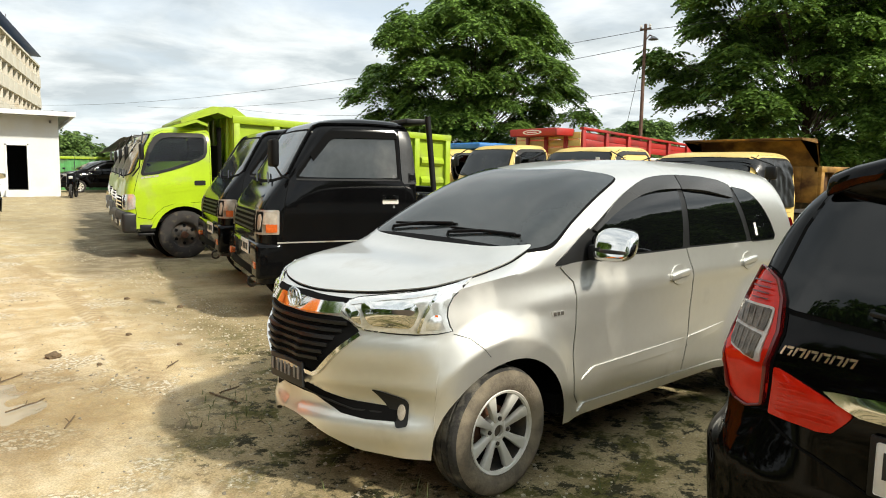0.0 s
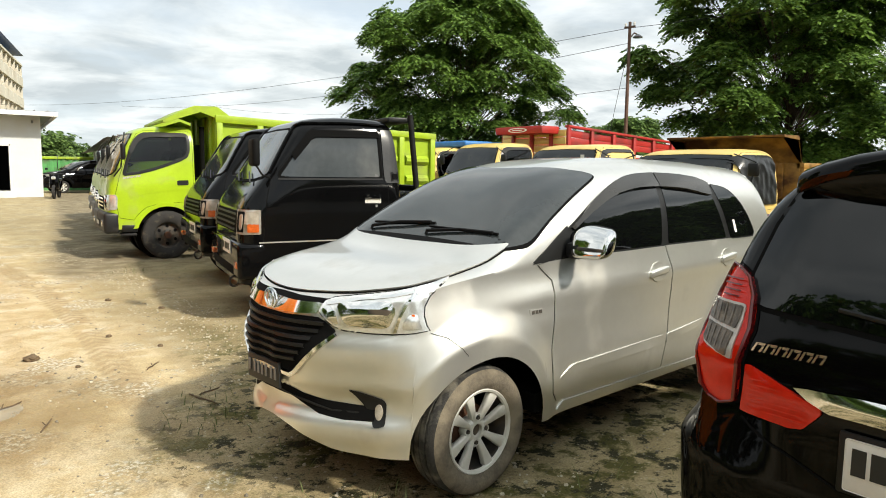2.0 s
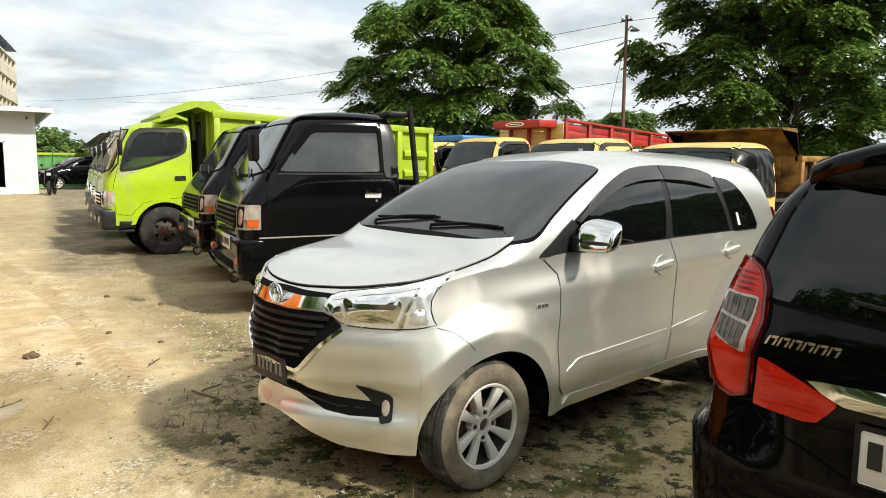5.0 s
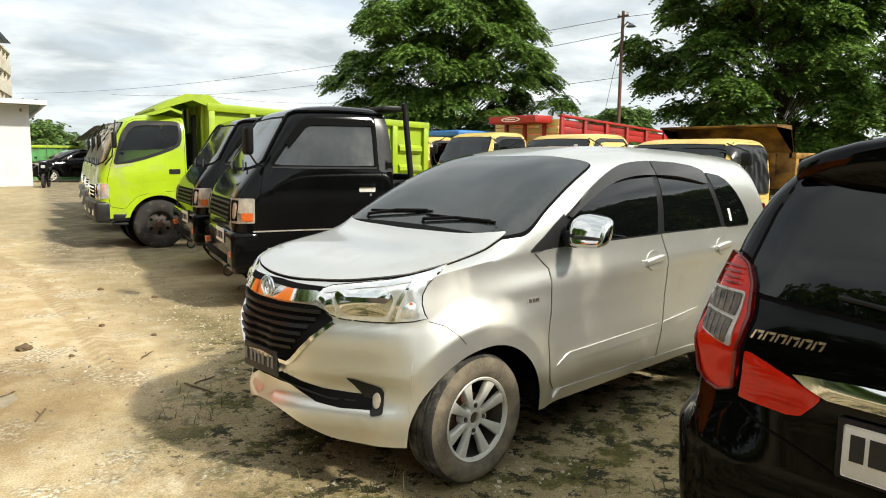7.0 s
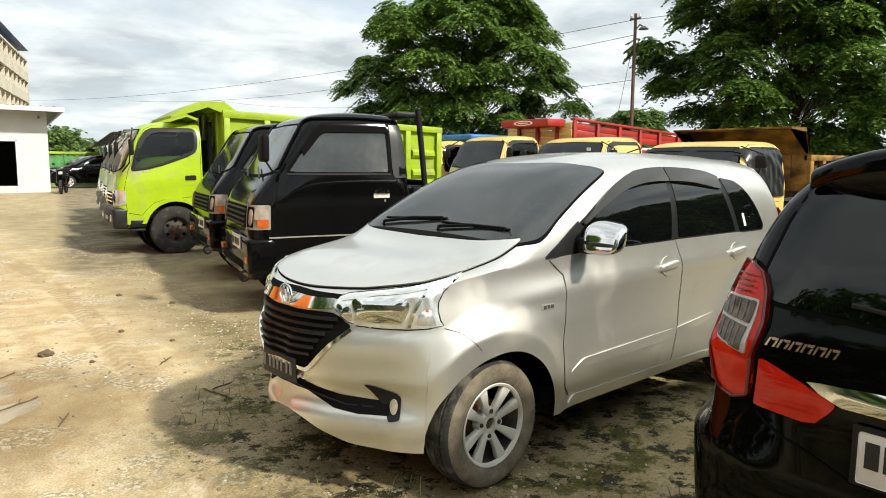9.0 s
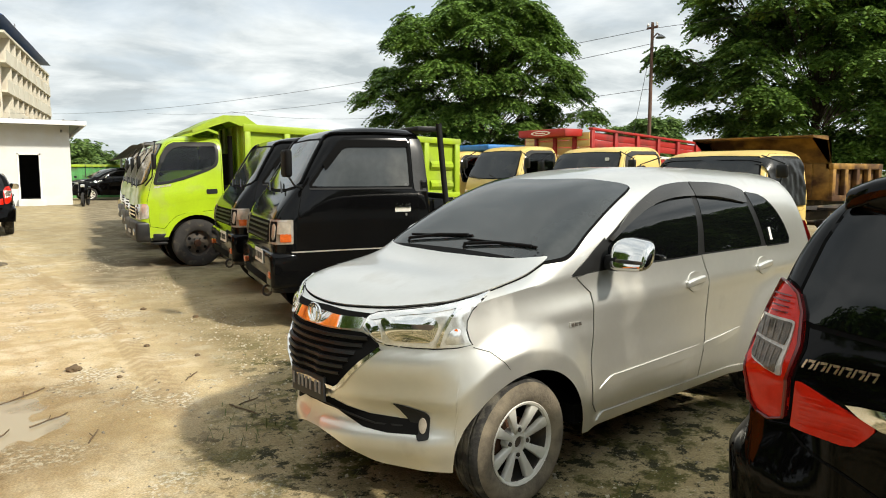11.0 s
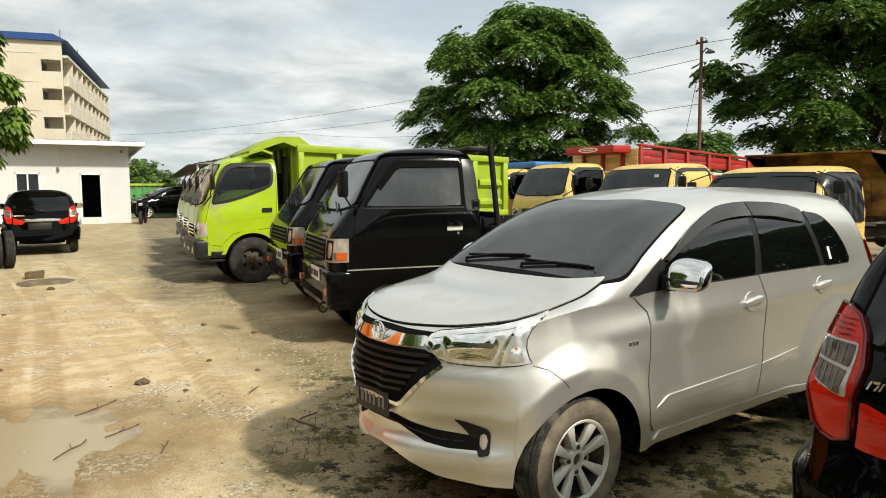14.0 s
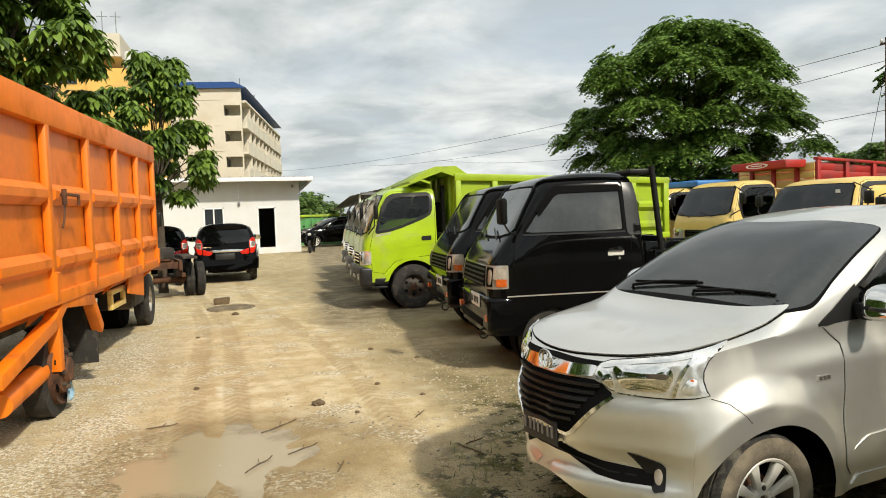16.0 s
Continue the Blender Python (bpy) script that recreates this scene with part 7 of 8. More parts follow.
def white_house():
    h = thing("house", pose(0, 31.0, 0.13), "low white rendered house with a grey sloping roof", "house")
    door, win = (1.22, 1.95, 0.30, 2.14), (-1.20, -0.38, 1.20, 2.17)
    bm = wall_with_openings(bmesh.new(), -9.0, 3.15, 0.0, 0.15, -0.2, 3.42, [door, win])
    part("front_wall", bm, M_WHITEWALL, h, smooth=False)
    bm = bmesh.new()
    for y0, y1, z in ((0.15, 2.4, 3.16), (2.4, 4.6, 2.84), (4.6, 6.6, 2.55)):
        box(bm, 3.0, 3.146, y0, y1, -0.2, z)
    box(bm, -9.0, 3.0, 6.45, 6.6, -0.2, 2.5)
    box(bm, -9.0, -8.85, 0.15, 6.45, -0.2, 2.5)
    part("side_wall", bm, M_WHITEWALL, h, smooth=False)
    bm = bmesh.new()
    box(bm, -8.8, 2.98, 0.2, 6.4, -0.15, 0.28)
    part("inner_floor", bm, M_DARKROOM, h, smooth=False)
    bm = bmesh.new()
    box(bm, -8.8, 2.98, 2.6, 2.7, 0.28, 2.5)
    part("inner_wall", bm, M_DARKROOM, h, smooth=False)
    roof = prism([(-1.0, 3.50), (-1.0, 3.56), (7.0, 2.74), (7.0, 2.66)], -9.4, 3.60, 0.0)
    roof.transform(Matrix(((0, 1, 0, 0), (1, 0, 0, 0), (0, 0, 1, 0), (0, 0, 0, 1))))
    bmesh.ops.recalc_face_normals(roof, faces=roof.faces)
    r = part("roof", roof, M_ROOFGREY, h, smooth=False)
    bm = bmesh.new()
    box(bm, -9.42, 3.66, -1.04, -1.002, 3.36, 3.545, 0.01)
    part("fascia", bm, M_FRAME, r)
    barge = prism([(-1.0, 3.37), (-1.0, 3.545), (7.0, 2.72), (7.0, 2.55)], 3.605, 3.65, 0.0)
    barge.transform(Matrix(((0, 1, 0, 0), (1, 0, 0, 0), (0, 0, 1, 0), (0, 0, 0, 1))))
    bmesh.ops.recalc_face_normals(barge, faces=barge.faces)
    part("barge_board", barge, M_FRAME, r, smooth=False)
    for i in range(27):
        bm = bmesh.new()
        x = -9.2 + i * 0.48
        box(bm, x - 0.02, x + 0.02, -1.06, 6.9, 3.555, 3.585)
        for v in bm.verts:
            v.co.z -= 0.1025 * (v.co.y + 1.0)
        part("roof_rib", bm, M_ROOFGREY, r, smooth=False)
    for i in range(13):
        bm = bmesh.new()
        x = -9.0 + i
        box(bm, x - 0.03, x + 0.03, -0.99, 0.0, 3.40, 3.46)
        part("rafter", bm, M_ROOFGREY, r, smooth=False)
    d = part("door_frame", bmesh.new(), M_FRAME, h)
    bm = bmesh.new()
    for a, b, c, e in ((1.15, 1.22, 0.28, 2.21), (1.95, 2.02, 0.28, 2.21), (1.15, 2.02, 2.14, 2.22)):
        box(bm, a, b, -0.03, 0.10, c, e, 0.006)
    bm.to_mesh(d.data)
    bm.free()
    bm = bmesh.new()
    box(bm, 1.10, 2.10, -0.35, 0.0, -0.2, 0.28, 0.015)
    part("doorstep", bm, M_WHITEWALL, h)
    w = part("window_frame", bmesh.new(), M_FRAME, h)
    bm = bmesh.new()
    for a, b, c, e in ((-1.25, -1.18, 1.15, 2.22), (-0.82, -0.76, 1.2, 2.17), (-0.40, -0.33, 1.15, 2.22), (-1.25, -0.33, 2.16, 2.22), (-1.25, -0.33, 1.15, 1.21)):
        box(bm, a, b, -0.03, 0.08, c, e, 0.006)
    bm.to_mesh(w.data)
    bm.free()
    for a, b in ((-1.18, -0.82), (-0.76, -0.40)):
        bm = bmesh.new()
        box(bm, a, b, 0.03, 0.045, 1.21, 2.16)
        part("pane", bm, M_PANE, w, smooth=False)
    bm = bmesh.new()
    box(bm, 0.30, 0.40, -0.10, 0.0, 2.28, 2.48, 0.02)
    part("wall_lamp", bm, M_ROOFGREY, h)
    bm = bmesh.new()
    box(bm, 2.80, 2.88, -0.14, 0.0, 3.10, 3.22, 0.02)
    part("camera_box", bm, M_ROOFGREY, h)
    bm = bmesh.new()
    rod(bm, (0.35, -0.03, 2.5), (0.35, -0.03, 3.4), 0.012, seg=6)
    part("conduit", bm, M_FRAME, h)
    return h


white_house()


def flats():
    """The cream block: plain gable to the lane, tiers of balconies along its flank."""
    b = thing("apartment_block", pose(4.35, 72.0, 0, 0, 0, -14), "cream five-storey apartment block with tiers of balconies", "building")
    holes = [(-1.75, -0.12, 12.55 - 2.62 * k, 13.62 - 2.62 * k) for k in range(5)]
    bm = wall_with_openings(bmesh.new(), -12.0, 0.0, 0.0, 0.3, 0.0, 15.3, holes)
    part("gable_wall", bm, M_CREAM, b, smooth=False)
    for z in (14.2, 11.6, 9.0, 6.3, 3.7):
        bm = bmesh.new()
        box(bm, -12.05, -1.9, -0.04, 0.0, z - 0.05, z + 0.03)
        part("string_course", bm, M_CREAM, b, smooth=False)
    bm = bmesh.new()
    box(bm, -12.0, -1.9, 0.3, 32.0, 0.0, 15.1)
    part("core", bm, M_CREAM, b, smooth=False)
    for k in range(6):
        z = 14.0 - 2.62 * k
        bm = bmesh.new()
        box(bm, -2.0, 0.45, 0.3, 32.0, z - 0.1, z + 0.12, 0.0)
        slab = part("balcony_slab", bm, M_CREAM, b, smooth=False)
        if k == 0:
            continue
        for i in range(10):
            y = 0.6 + i * 3.15
            bm = bmesh.new()
            box(bm, 0.30, 0.45, y, y + 2.95, z + 0.12, z + 1.10)
            part("balcony_parapet", bm, M_CREAM, slab, smooth=False)
            bm = bmesh.new()
            box(bm, -1.9, 0.35, y + 2.95, y + 3.12, z + 0.1, z + 2.55)
            part("balcony_wall", bm, M_CREAM, slab, smooth=False)
            win = bmesh.new()
            box(win, -1.9, -1.84, y + 0.3, y + 1.25, z + 0.12, z + 2.2)
            part("balcony_door", win, M_PANE, slab, smooth=False)
            win = bmesh.new()
            box(win, -1.9, -1.84, y + 1.6, y + 2.7, z + 0.9, z + 2.2)
            part("window", win, M_PANE, slab, smooth=False)
    roof = prism([(-12.6, 15.3), (-12.4, 15.9), (-0.6, 15.9), (0.6, 15.3)], -0.4, 32.5, 0.0)
    part("roof", roof, M_BLUEROOF, b, smooth=False)
    for i, (x, y, hh) in enumerate([(-1.0, 6, 1.6), (-0.6, 14, 1.2), (-2.0, 22, 1.4)]):
        bm = bmesh.new()
        rod(bm, (x, y, 15.7), (x, y, 15.9 + hh), 0.05, seg=6)
        part("roof_mast", bm, M_ROOFGREY, b)


flats()


def ochre_block():
    b = thing("ochre_building", pose(-5.0, 58.0, 0, 0, 0, -6), "tall ochre building with a pale stair tower", "building")
    bm = bmesh.new()
    box(bm, -16.0, -2.6, 0.0, 14.0, 0.0, 15.0)
    part("wall", bm, M_OCHRE, b, smooth=False)
    bm = bmesh.new()
    box(bm, -3.4, 0.0, -0.3, 6.0, 0.0, 14.0)
    part("side_wing", bm, M_OCHRE, b, smooth=False)
    bm = bmesh.new()
    box(bm, -4.4, -0.9, 0.1, 5.0, 15.0, 16.8)
    tower = part("stair_tower", bm, M_CREAM, b, smooth=False)
    for x in (-3.6, -2.2, -1.2):
        bm = bmesh.new()
        rod(bm, (x, 0.6, 16.8), (x, 0.6, 18.6), 0.03, seg=6)
        rod(bm, (x - 0.4, 0.6, 18.2), (x + 0.4, 0.6, 18.2), 0.025, seg=6)
        part("aerial", bm, M_ROOFGREY, tower)
    bm = bmesh.new()
    rod(bm, (-0.35, -0.1, 14.0), (-0.35, -0.1, 15.3), 0.33, seg=16)
    part("water_tank", bm, M_ALLOY, b)
    bm = prism([(0.1, 14.6), (0.2, 14.75), (2.4, 13.9), (2.4, 13.75)], 0.0, 4.0)
    part("lean_to_roof", bm, M_ROOFGREY, b, smooth=False)
    bm = bmesh.new()
    box(bm, 0.0, 2.2, 0.2, 3.8, 0.0, 13.7)
    part("lean_to_wall", bm, M_OCHRE, b, smooth=False)
    for k in range(5):
        for i in range(4):
            bm = bmesh.new()
            box(bm, -14.5 + i * 3.0, -13.1 + i * 3.0, -0.06, 0.0, 1.6 + k * 2.8, 3.0 + k * 2.8)
            part("window", bm, M_PANE, b, smooth=False)


ochre_block()


def carport():
    c = thing("carport", pose(7.85, 34.6, 0.0, 0, 0, -4), "open carport with a grey corrugated metal roof", "carport")
    bm = bmesh.new()
    n = 60
    top = []
    for i in range(n + 1):
        x = -1.8 + 9.0 * i / n
        z = 2.52 + 0.35 * min(1, i / 12) + 0.1 * i / n + (0.03 if i % 2 else 0)
        top.append((x, z))
    rows = [[bm.verts.new((x, y, z + dz)) for x, z in top] for y, dz in ((-2.5, 0.25), (5.0, -0.40))]
    for i in range(n):
        bm.faces.new((rows[0][i], rows[0][i + 1], rows[1][i + 1], rows[1][i]))
    part("roof", bm, M_ROOFGREY, c, smooth=False)
    for x in (-1.2, 2.4, 6.6):
        for y in (-2.2, 4.6):
            bm = bmesh.new()
            rod(bm, (x, y, -0.2), (x, y, 2.92 if y < 0 else 2.30), 0.06, seg=8)
            part("post", bm, M_FRAME, c)
    bm = bmesh.new()
    box(bm, -1.2, 7.2, -2.45, -2.35, 2.84, 2.96)
    part("front_beam", bm, M_ROOFGREY, c)


carport()
M_GATE = mat("green_corrugated_sheet", (0.09, 0.30, 0.09), 0.55, vary=0.2, scale=2, dirt=(0.10, 0.12, 0.06), dirt_amount=0.4)


def fence():
    f = thing("sheet_fence", pose(3.2, 39.5, 0.1), "green corrugated sheet fence behind the carport", "fence")
    for i in range(12):
        bm = bmesh.new()
        n = 12
        lo = [bm.verts.new((i * 2.0 + 1.96 * j / n, 0.05 * (j % 2), -0.2)) for j in range(n + 1)]
        hi = [bm.verts.new((i * 2.0 + 1.96 * j / n, 0.05 * (j % 2), 1.82)) for j in range(n + 1)]
        for j in range(n):
            bm.faces.new((lo[j], lo[j + 1], hi[j + 1], hi[j]))
        part("sheet", bm, M_GATE, f, smooth=False)
        bm = bmesh.new()
        rod(bm, (i * 2.0, 0.1, -0.2), (i * 2.0, 0.1, 1.9), 0.04, seg=6)
        part("post", bm, M_ROOFGREY, f)
        bm = bmesh.new()
        box(bm, i * 2.0, i * 2.0 + 1.98, -0.05, 0.0, 1.72, 1.86, 0.01)
        part("top_rail", bm, M_GREEN_BED, f)


fence()


def motorcycle(m):
    b = thing("motorcycle", m, "dark scooter parked beside the white house", "motorcycle")
    for x in (-0.62, 0.62):
        t = lathe([(0.20, -0.04), (0.24, -0.055), (0.28, -0.04), (0.29, 0.0), (0.28, 0.04), (0.24, 0.055), (0.20, 0.04)], 28)
        t.transform(Matrix.Translation((x, 0, 0.29)))
        w = part("wheel", t, M_RUBBER, b)
        t = bmesh.new()
        for k in range(5):
            a = 2 * math.pi * k / 5
            rod(t, (x, 0, 0.29), (x + 0.21 * math.cos(a), 0, 0.29 + 0.21 * math.sin(a)), 0.014, seg=6)
        part("rim", t, M_ALLOY, w)
    t = prism([(-0.30, 0.32), (0.30, 0.30), (0.75, 0.55), (0.80, 0.72), (0.35, 0.74), (0.05, 0.62), (-0.15, 0.42), (-0.38, 0.45)], -0.13, 0.13, 0.04, 2)
    part("body", t, M_BLACK, b)
    t = bmesh.new()
    box(t, 0.02, 0.75, -0.13, 0.13, 0.72, 0.82, 0.04, 3)
    part("seat", t, M_PLASTIC, b)
    t = prism([(-0.58, 0.45), (-0.38, 0.40), (-0.30, 0.80), (-0.42, 1.02), (-0.52, 0.98)], -0.17, 0.17, 0.04, 2)
    part("leg_shield", t, M_BLACK, b)
    t = bmesh.new()
    rod(t, (-0.40, -0.34, 1.03), (-0.40, 0.34, 1.03), 0.016, seg=8)
    rod(t, (-0.62, 0, 0.29), (-0.42, 0, 1.0), 0.03, seg=8)
    for s in (-1, 1):
        rod(t, (-0.40, s * 0.22, 1.03), (-0.38, s * 0.27, 1.2), 0.008, seg=6)
        box(t, -0.39, -0.37, s * 0.27 - 0.05, s * 0.27 + 0.05, 1.18, 1.26, 0.01)
    part("handlebar", t, M_PLASTIC, b)
    t = bmesh.new()
    box(t, -0.60, -0.54, -0.08, 0.08, 0.80, 0.92, 0.02)
    part("headlight", t, M_LENS, b)
    t = bmesh.new()
    rod(t, (0.1, 0.12, 0.3), (0.15, 0.25, 0.0), 0.012, seg=6)
    part("stand", t, M_IRON, b)


motorcycle(pose(3.42, 29.7, 0.135, 0, 0, 72))
# black cars beyond the lane's end
far_van = minivan(pose(-0.99, 20.45, ground_z(-0.99, 18.5), 0, 0, -93), M_BLACK, "glossy black minivan with a dark plate, parked before the house", False, False, False)
copy_thing(far_van, pose(-3.05, 21.6, ground_z(-3, 20), 0, 0, -88))
copy_thing(far_van, pose(4.6, 36.2, 0.135, 0, 0, 4))
copy_thing(far_van, pose(9.6, 36.9, 0.135, 0, 0, 8))


# ---- orange tipper and the bare chassis ----
def orange_tipper():
    fx, fy = 0.127, 0.992
    half = 1.15
    rear_right = Vector((-3.48 + 0.15 * fy, 4.337 - 0.15 * fx, 0))
    axle = rear_right + Vector((fx, fy, 0)) * 5.25 - Vector((fy, -fx, 0)) * half
    m = Matrix.Translation(axle) @ Matrix.Rotation(math.atan2(-fy, -fx), 4, "Z")
    t = thing("orange_dump_truck", m, "bright orange dump truck with a ribbed bed and a yellow cab", "truck")
    cab(t, M_YELLOW, False, bumper=M_YELLOW)
    for s in (-1, 1):
        truck_wheel(t, 0.0, s * 0.95, r=0.43, w=0.22, rim=M_GREY_RIM, hub_out=True)
    bm = bmesh.new()
    for s in (-1, 1):
        box(bm, -0.5, 7.2, s * 0.40 - 0.04, s * 0.40 + 0.04, 0.62, 0.86, 0.01)
    for i in range(7):
        box(bm, 0.3 + i, 0.4 + i, -0.38, 0.38, 0.66, 0.82)
    rod(bm, (5.72, -0.95, 0.42), (5.72, 0.95, 0.42), 0.08, seg=12)
    part("chassis_frame", bm, M_IRON, t)
    dump_bed(t, 0.60, 7.40, half, 1.02, 2.90, 6, M_ORANGE, mid_rail=True, drop=0.024, rail=0.26)
    # the bed's lower edge leans in, with gussets under the ribs
    for s in (-1, 1):
        low = prism([(s * half, 1.30), (s * (half + 0.02), 1.02), (s * (half - 0.25), 0.86), (s * (half - 0.28), 1.0)], 0.60, 7.40)
        low.transform(Matrix(((0, 1, 0, 0), (1, 0, 0, 0), (0, 0, 1, 0), (0, 0, 0, 1))))
        bmesh.ops.recalc_face_normals(low, faces=low.faces)
        skirt = part("bed_skirt", low, M_ORANGE, t)
        for i in range(6):
            x = 0.65 + 6.7 * i / 5
            g = prism([(s * (half + 0.02), 1.30), (s * (half + 0.07), 1.28), (s * (half + 0.06), 1.05), (s * (half - 0.20), 0.84)], x - 0.05, x + 0.05)
            g.transform(Matrix(((0, 1, 0, 0), (1, 0, 0, 0), (0, 0, 1, 0), (0, 0, 0, 1))))
            bmesh.ops.recalc_face_normals(g, faces=g.faces)
            part("gusset", g, M_ORANGE, skirt)
    # latch on the side
    bm = bmesh.new()
    tube(bm, [Vector((5.80, half + 0.06, 1.95)), Vector((5.80, half + 0.12, 1.95)), Vector((5.46, half + 0.12, 1.95)), Vector((5.46, half + 0.12, 1.86))], 0.014, 6)
    rod(bm, (5.80, half + 0.09, 2.0), (5.80, half + 0.09, 1.86), 0.022, seg=8)
    tube(bm, [Vector((5.80, half + 0.09, 1.86)), Vector((5.83, half + 0.09, 1.74)), Vector((5.86, half + 0.08, 1.66))], 0.010, 6)
    part("side_latch", bm, M_RUST, t)
    # mudguard frame over the rear axle
    for s in (-1, 1):
        y = s * (half - 0.02)
        bm = bmesh.new()
        pts = [Vector((7.3, y, 0.62)), Vector((6.05, y, 0.84)), Vector((5.70, y, 1.0)), Vector((4.75, y, 0.92)), Vector((4.44, y, 0.60))]
        for a, b in zip(pts, pts[1:]):
            u = bmesh.new()
            box(u, -0.055, 0.055, -0.055, 0.055, 0, (b - a).length + 0.04, 0.012)
            add(bm, u, Matrix.Translation(a) @ (b - a).to_track_quat("Z", "Y").to_matrix().to_4x4())
        u = bmesh.new()
        box(u, -0.05, 0.05, -0.05, 0.05, 0, 0.55, 0.01)
        add(bm, u, Matrix.Translation((5.90, y, 0.42)))
        part("mudguard_frame", bm, M_ORANGE, t)
        bm = bmesh.new()
        box(bm, 4.44, 4.48, min(y, y - s * 0.5), max(y, y - s * 0.5), 0.22, 0.90, 0.008)
        part("mud_flap", bm, M_RUBBER, t)
        # the rear wheel carries no sound tyre: a drum, a rim and a slack casing
        d = lathe([(0.0, -0.07), (0.10, -0.07), (0.12, -0.03), (0.20, -0.02), (0.21, 0.03), (0.26, 0.03), (0.30, 0.0), (0.30, 0.16)], 36)
        if s > 0:
            d.transform(Matrix.Rotation(math.pi, 4, "Z"))
        d.transform(Matrix.Translation((5.72, s * 1.12, 0.40)))
        drum = part("wheel_drum", d, M_RUST, t, "rusty bare wheel drum")
        for k in range(6):
            a = math.pi / 3 * (k + 0.5)
            u = lathe([(0.0, 0.0), (0.030, 0.0), (0.030, 0.012)], 10)
            u.transform(Matrix.Translation((5.72 + 0.245 * math.cos(a), s * 1.125, 0.40 + 0.245 * math.sin(a))) @ Matrix.Rotation(-a, 4, "Y") @ Matrix.Diagonal((0.6, 1, 1.5, 1)))
            part("slot", u, M_GAP, drum)
        for k in range(8):
            a = math.pi / 4 * k
            u = bmesh.new()
            rod(u, (5.72 + 0.155 * math.cos(a), s * 1.12, 0.40 + 0.155 * math.sin(a)), (5.72 + 0.155 * math.cos(a), s * 1.18, 0.40 + 0.155 * math.sin(a)), 0.018, seg=6)
            part("wheel_nut", u, M_IRON, drum)
        c = lathe([(0.30, -0.05), (0.36, -0.09), (0.41, -0.08), (0.42, 0.0), (0.41, 0.10), (0.30, 0.10)], 36)
        for v in c.verts:
            v.co.z = max(v.co.z, -0.385) * (0.97 if v.co.z > 0 else 1.0) + 0.03 * noise.noise(v.co * 4)
        c.transform(Matrix.Translation((5.72, s * 0.98, 0.40)))
        part("slack_tyre", c, M_RUBBER, t)
    # yellow side guard and an orange splash plate behind the front wheels
    for s in (-1, 1):
        bm = bmesh.new()
        for x0, x1, z0, z1 in ((2.55, 3.35, 0.82, 0.88), (2.55, 3.35, 0.64, 0.70), (2.55, 2.62, 0.70, 0.82), (3.28, 3.35, 0.70, 0.82)):
            box(bm, x0, x1, min(s * 1.0, s * 1.06), max(s * 1.0, s * 1.06), z0, z1, 0.01)
        part("side_guard", bm, M_YELLOW, t)
        plate = prism([(2.70, 0.78), (2.62, 1.02), (1.55, 1.02), (1.60, 0.64)], min(s * 1.10, s * 1.12), max(s * 1.10, s * 1.12), 0.005, 1)
        part("splash_plate", plate, M_ORANGE, t)
    bm = bmesh.new()
    box(bm, 0.9, 1.9, 0.55, 1.0, 0.48, 0.86, 0.04)
    part("fuel_tank", bm, M_IRON, t)
    bm = bmesh.new()
    rod(bm, (5.5, half - 0.15, 0.46), (7.0, half - 0.1, 0.40), 0.09, seg=12)
    part("tail_pipe", bm, M_ORANGE, t)
    u = bmesh.new()
    for k in range(4):
        ring = [Vector((5.70 + 0.035 * k + 0.02 * math.sin(3 * a + k), half - 0.14 + 0.108 * math.cos(a), 0.452 + 0.108 * math.sin(a))) for a in [2 * math.pi * i / 14 for i in range(15)]]
        tube(u, ring, 0.016, 6)
    for k in range(4):
        tube(u, [Vector((5.72 + 0.02 * k, half - 0.04, 0.42)), Vector((5.70 - 0.03 * k, half - 0.02, 0.30)), Vector((5.62 - 0.05 * k, half - 0.02, 0.20 - 0.02 * k)), Vector((5.66 - 0.03 * k, half - 0.01, 0.10))], 0.014, 5)
    part("rope", u, M_RAG, t, "frayed pale blue rope tied round the pipe")
    return t


M_RAG = mat("pale_blue_cloth", (0.22, 0.36, 0.46), 0.9, vary=0.25, scale=9, bump=0.6, bump_scale=20, dirt=(0.4, 0.34, 0.25), dirt_amount=0.4, dirt_scale=6)
orange_tipper()


def bare_chassis():
    t = thing("truck_chassis", pose(-2.85, 14.2, ground_z(-2.8, 14), 0, 0, 96), "rusty bare truck chassis on twin wheels", "chassis")
    bm = bmesh.new()
    for s in (-1, 1):
        box(bm, -1.0, 3.6, s * 0.38 - 0.035, s * 0.38 + 0.035, 0.66, 0.88, 0.008)
    for i in range(6):
        box(bm, -0.9 + 0.85 * i, -0.8 + 0.85 * i, -0.37, 0.37, 0.70, 0.84)
    part("frame_rail", bm, M_RUST, t)
    bm = bmesh.new()
    rod(bm, (0, -0.85, 0.40), (0, 0.85, 0.40), 0.07, seg=12)
    for s in (-1, 1):
        box(bm, -0.6, 0.6, s * 0.48 - 0.04, s * 0.48 + 0.04, 0.48, 0.58, 0.01)
    part("axle", bm, M_RUST, t)
    for s in (-1, 1):
        truck_wheel(t, 0.0, s * 0.98, dual=True, rim=M_RUST)
    bm = bmesh.new()
    box(bm, -0.9, 0.9, -0.75, -0.45, 0.9, 0.95, 0.01)
    box(bm, -0.6, 0.2, -0.3, 0.3, 0.9, 1.15, 0.03)
    part("gearbox", bm, M_IRON, t)
    for s in (-1, 1):
        truck_wheel(t, 3.2, s * 0.86)


bare_chassis()


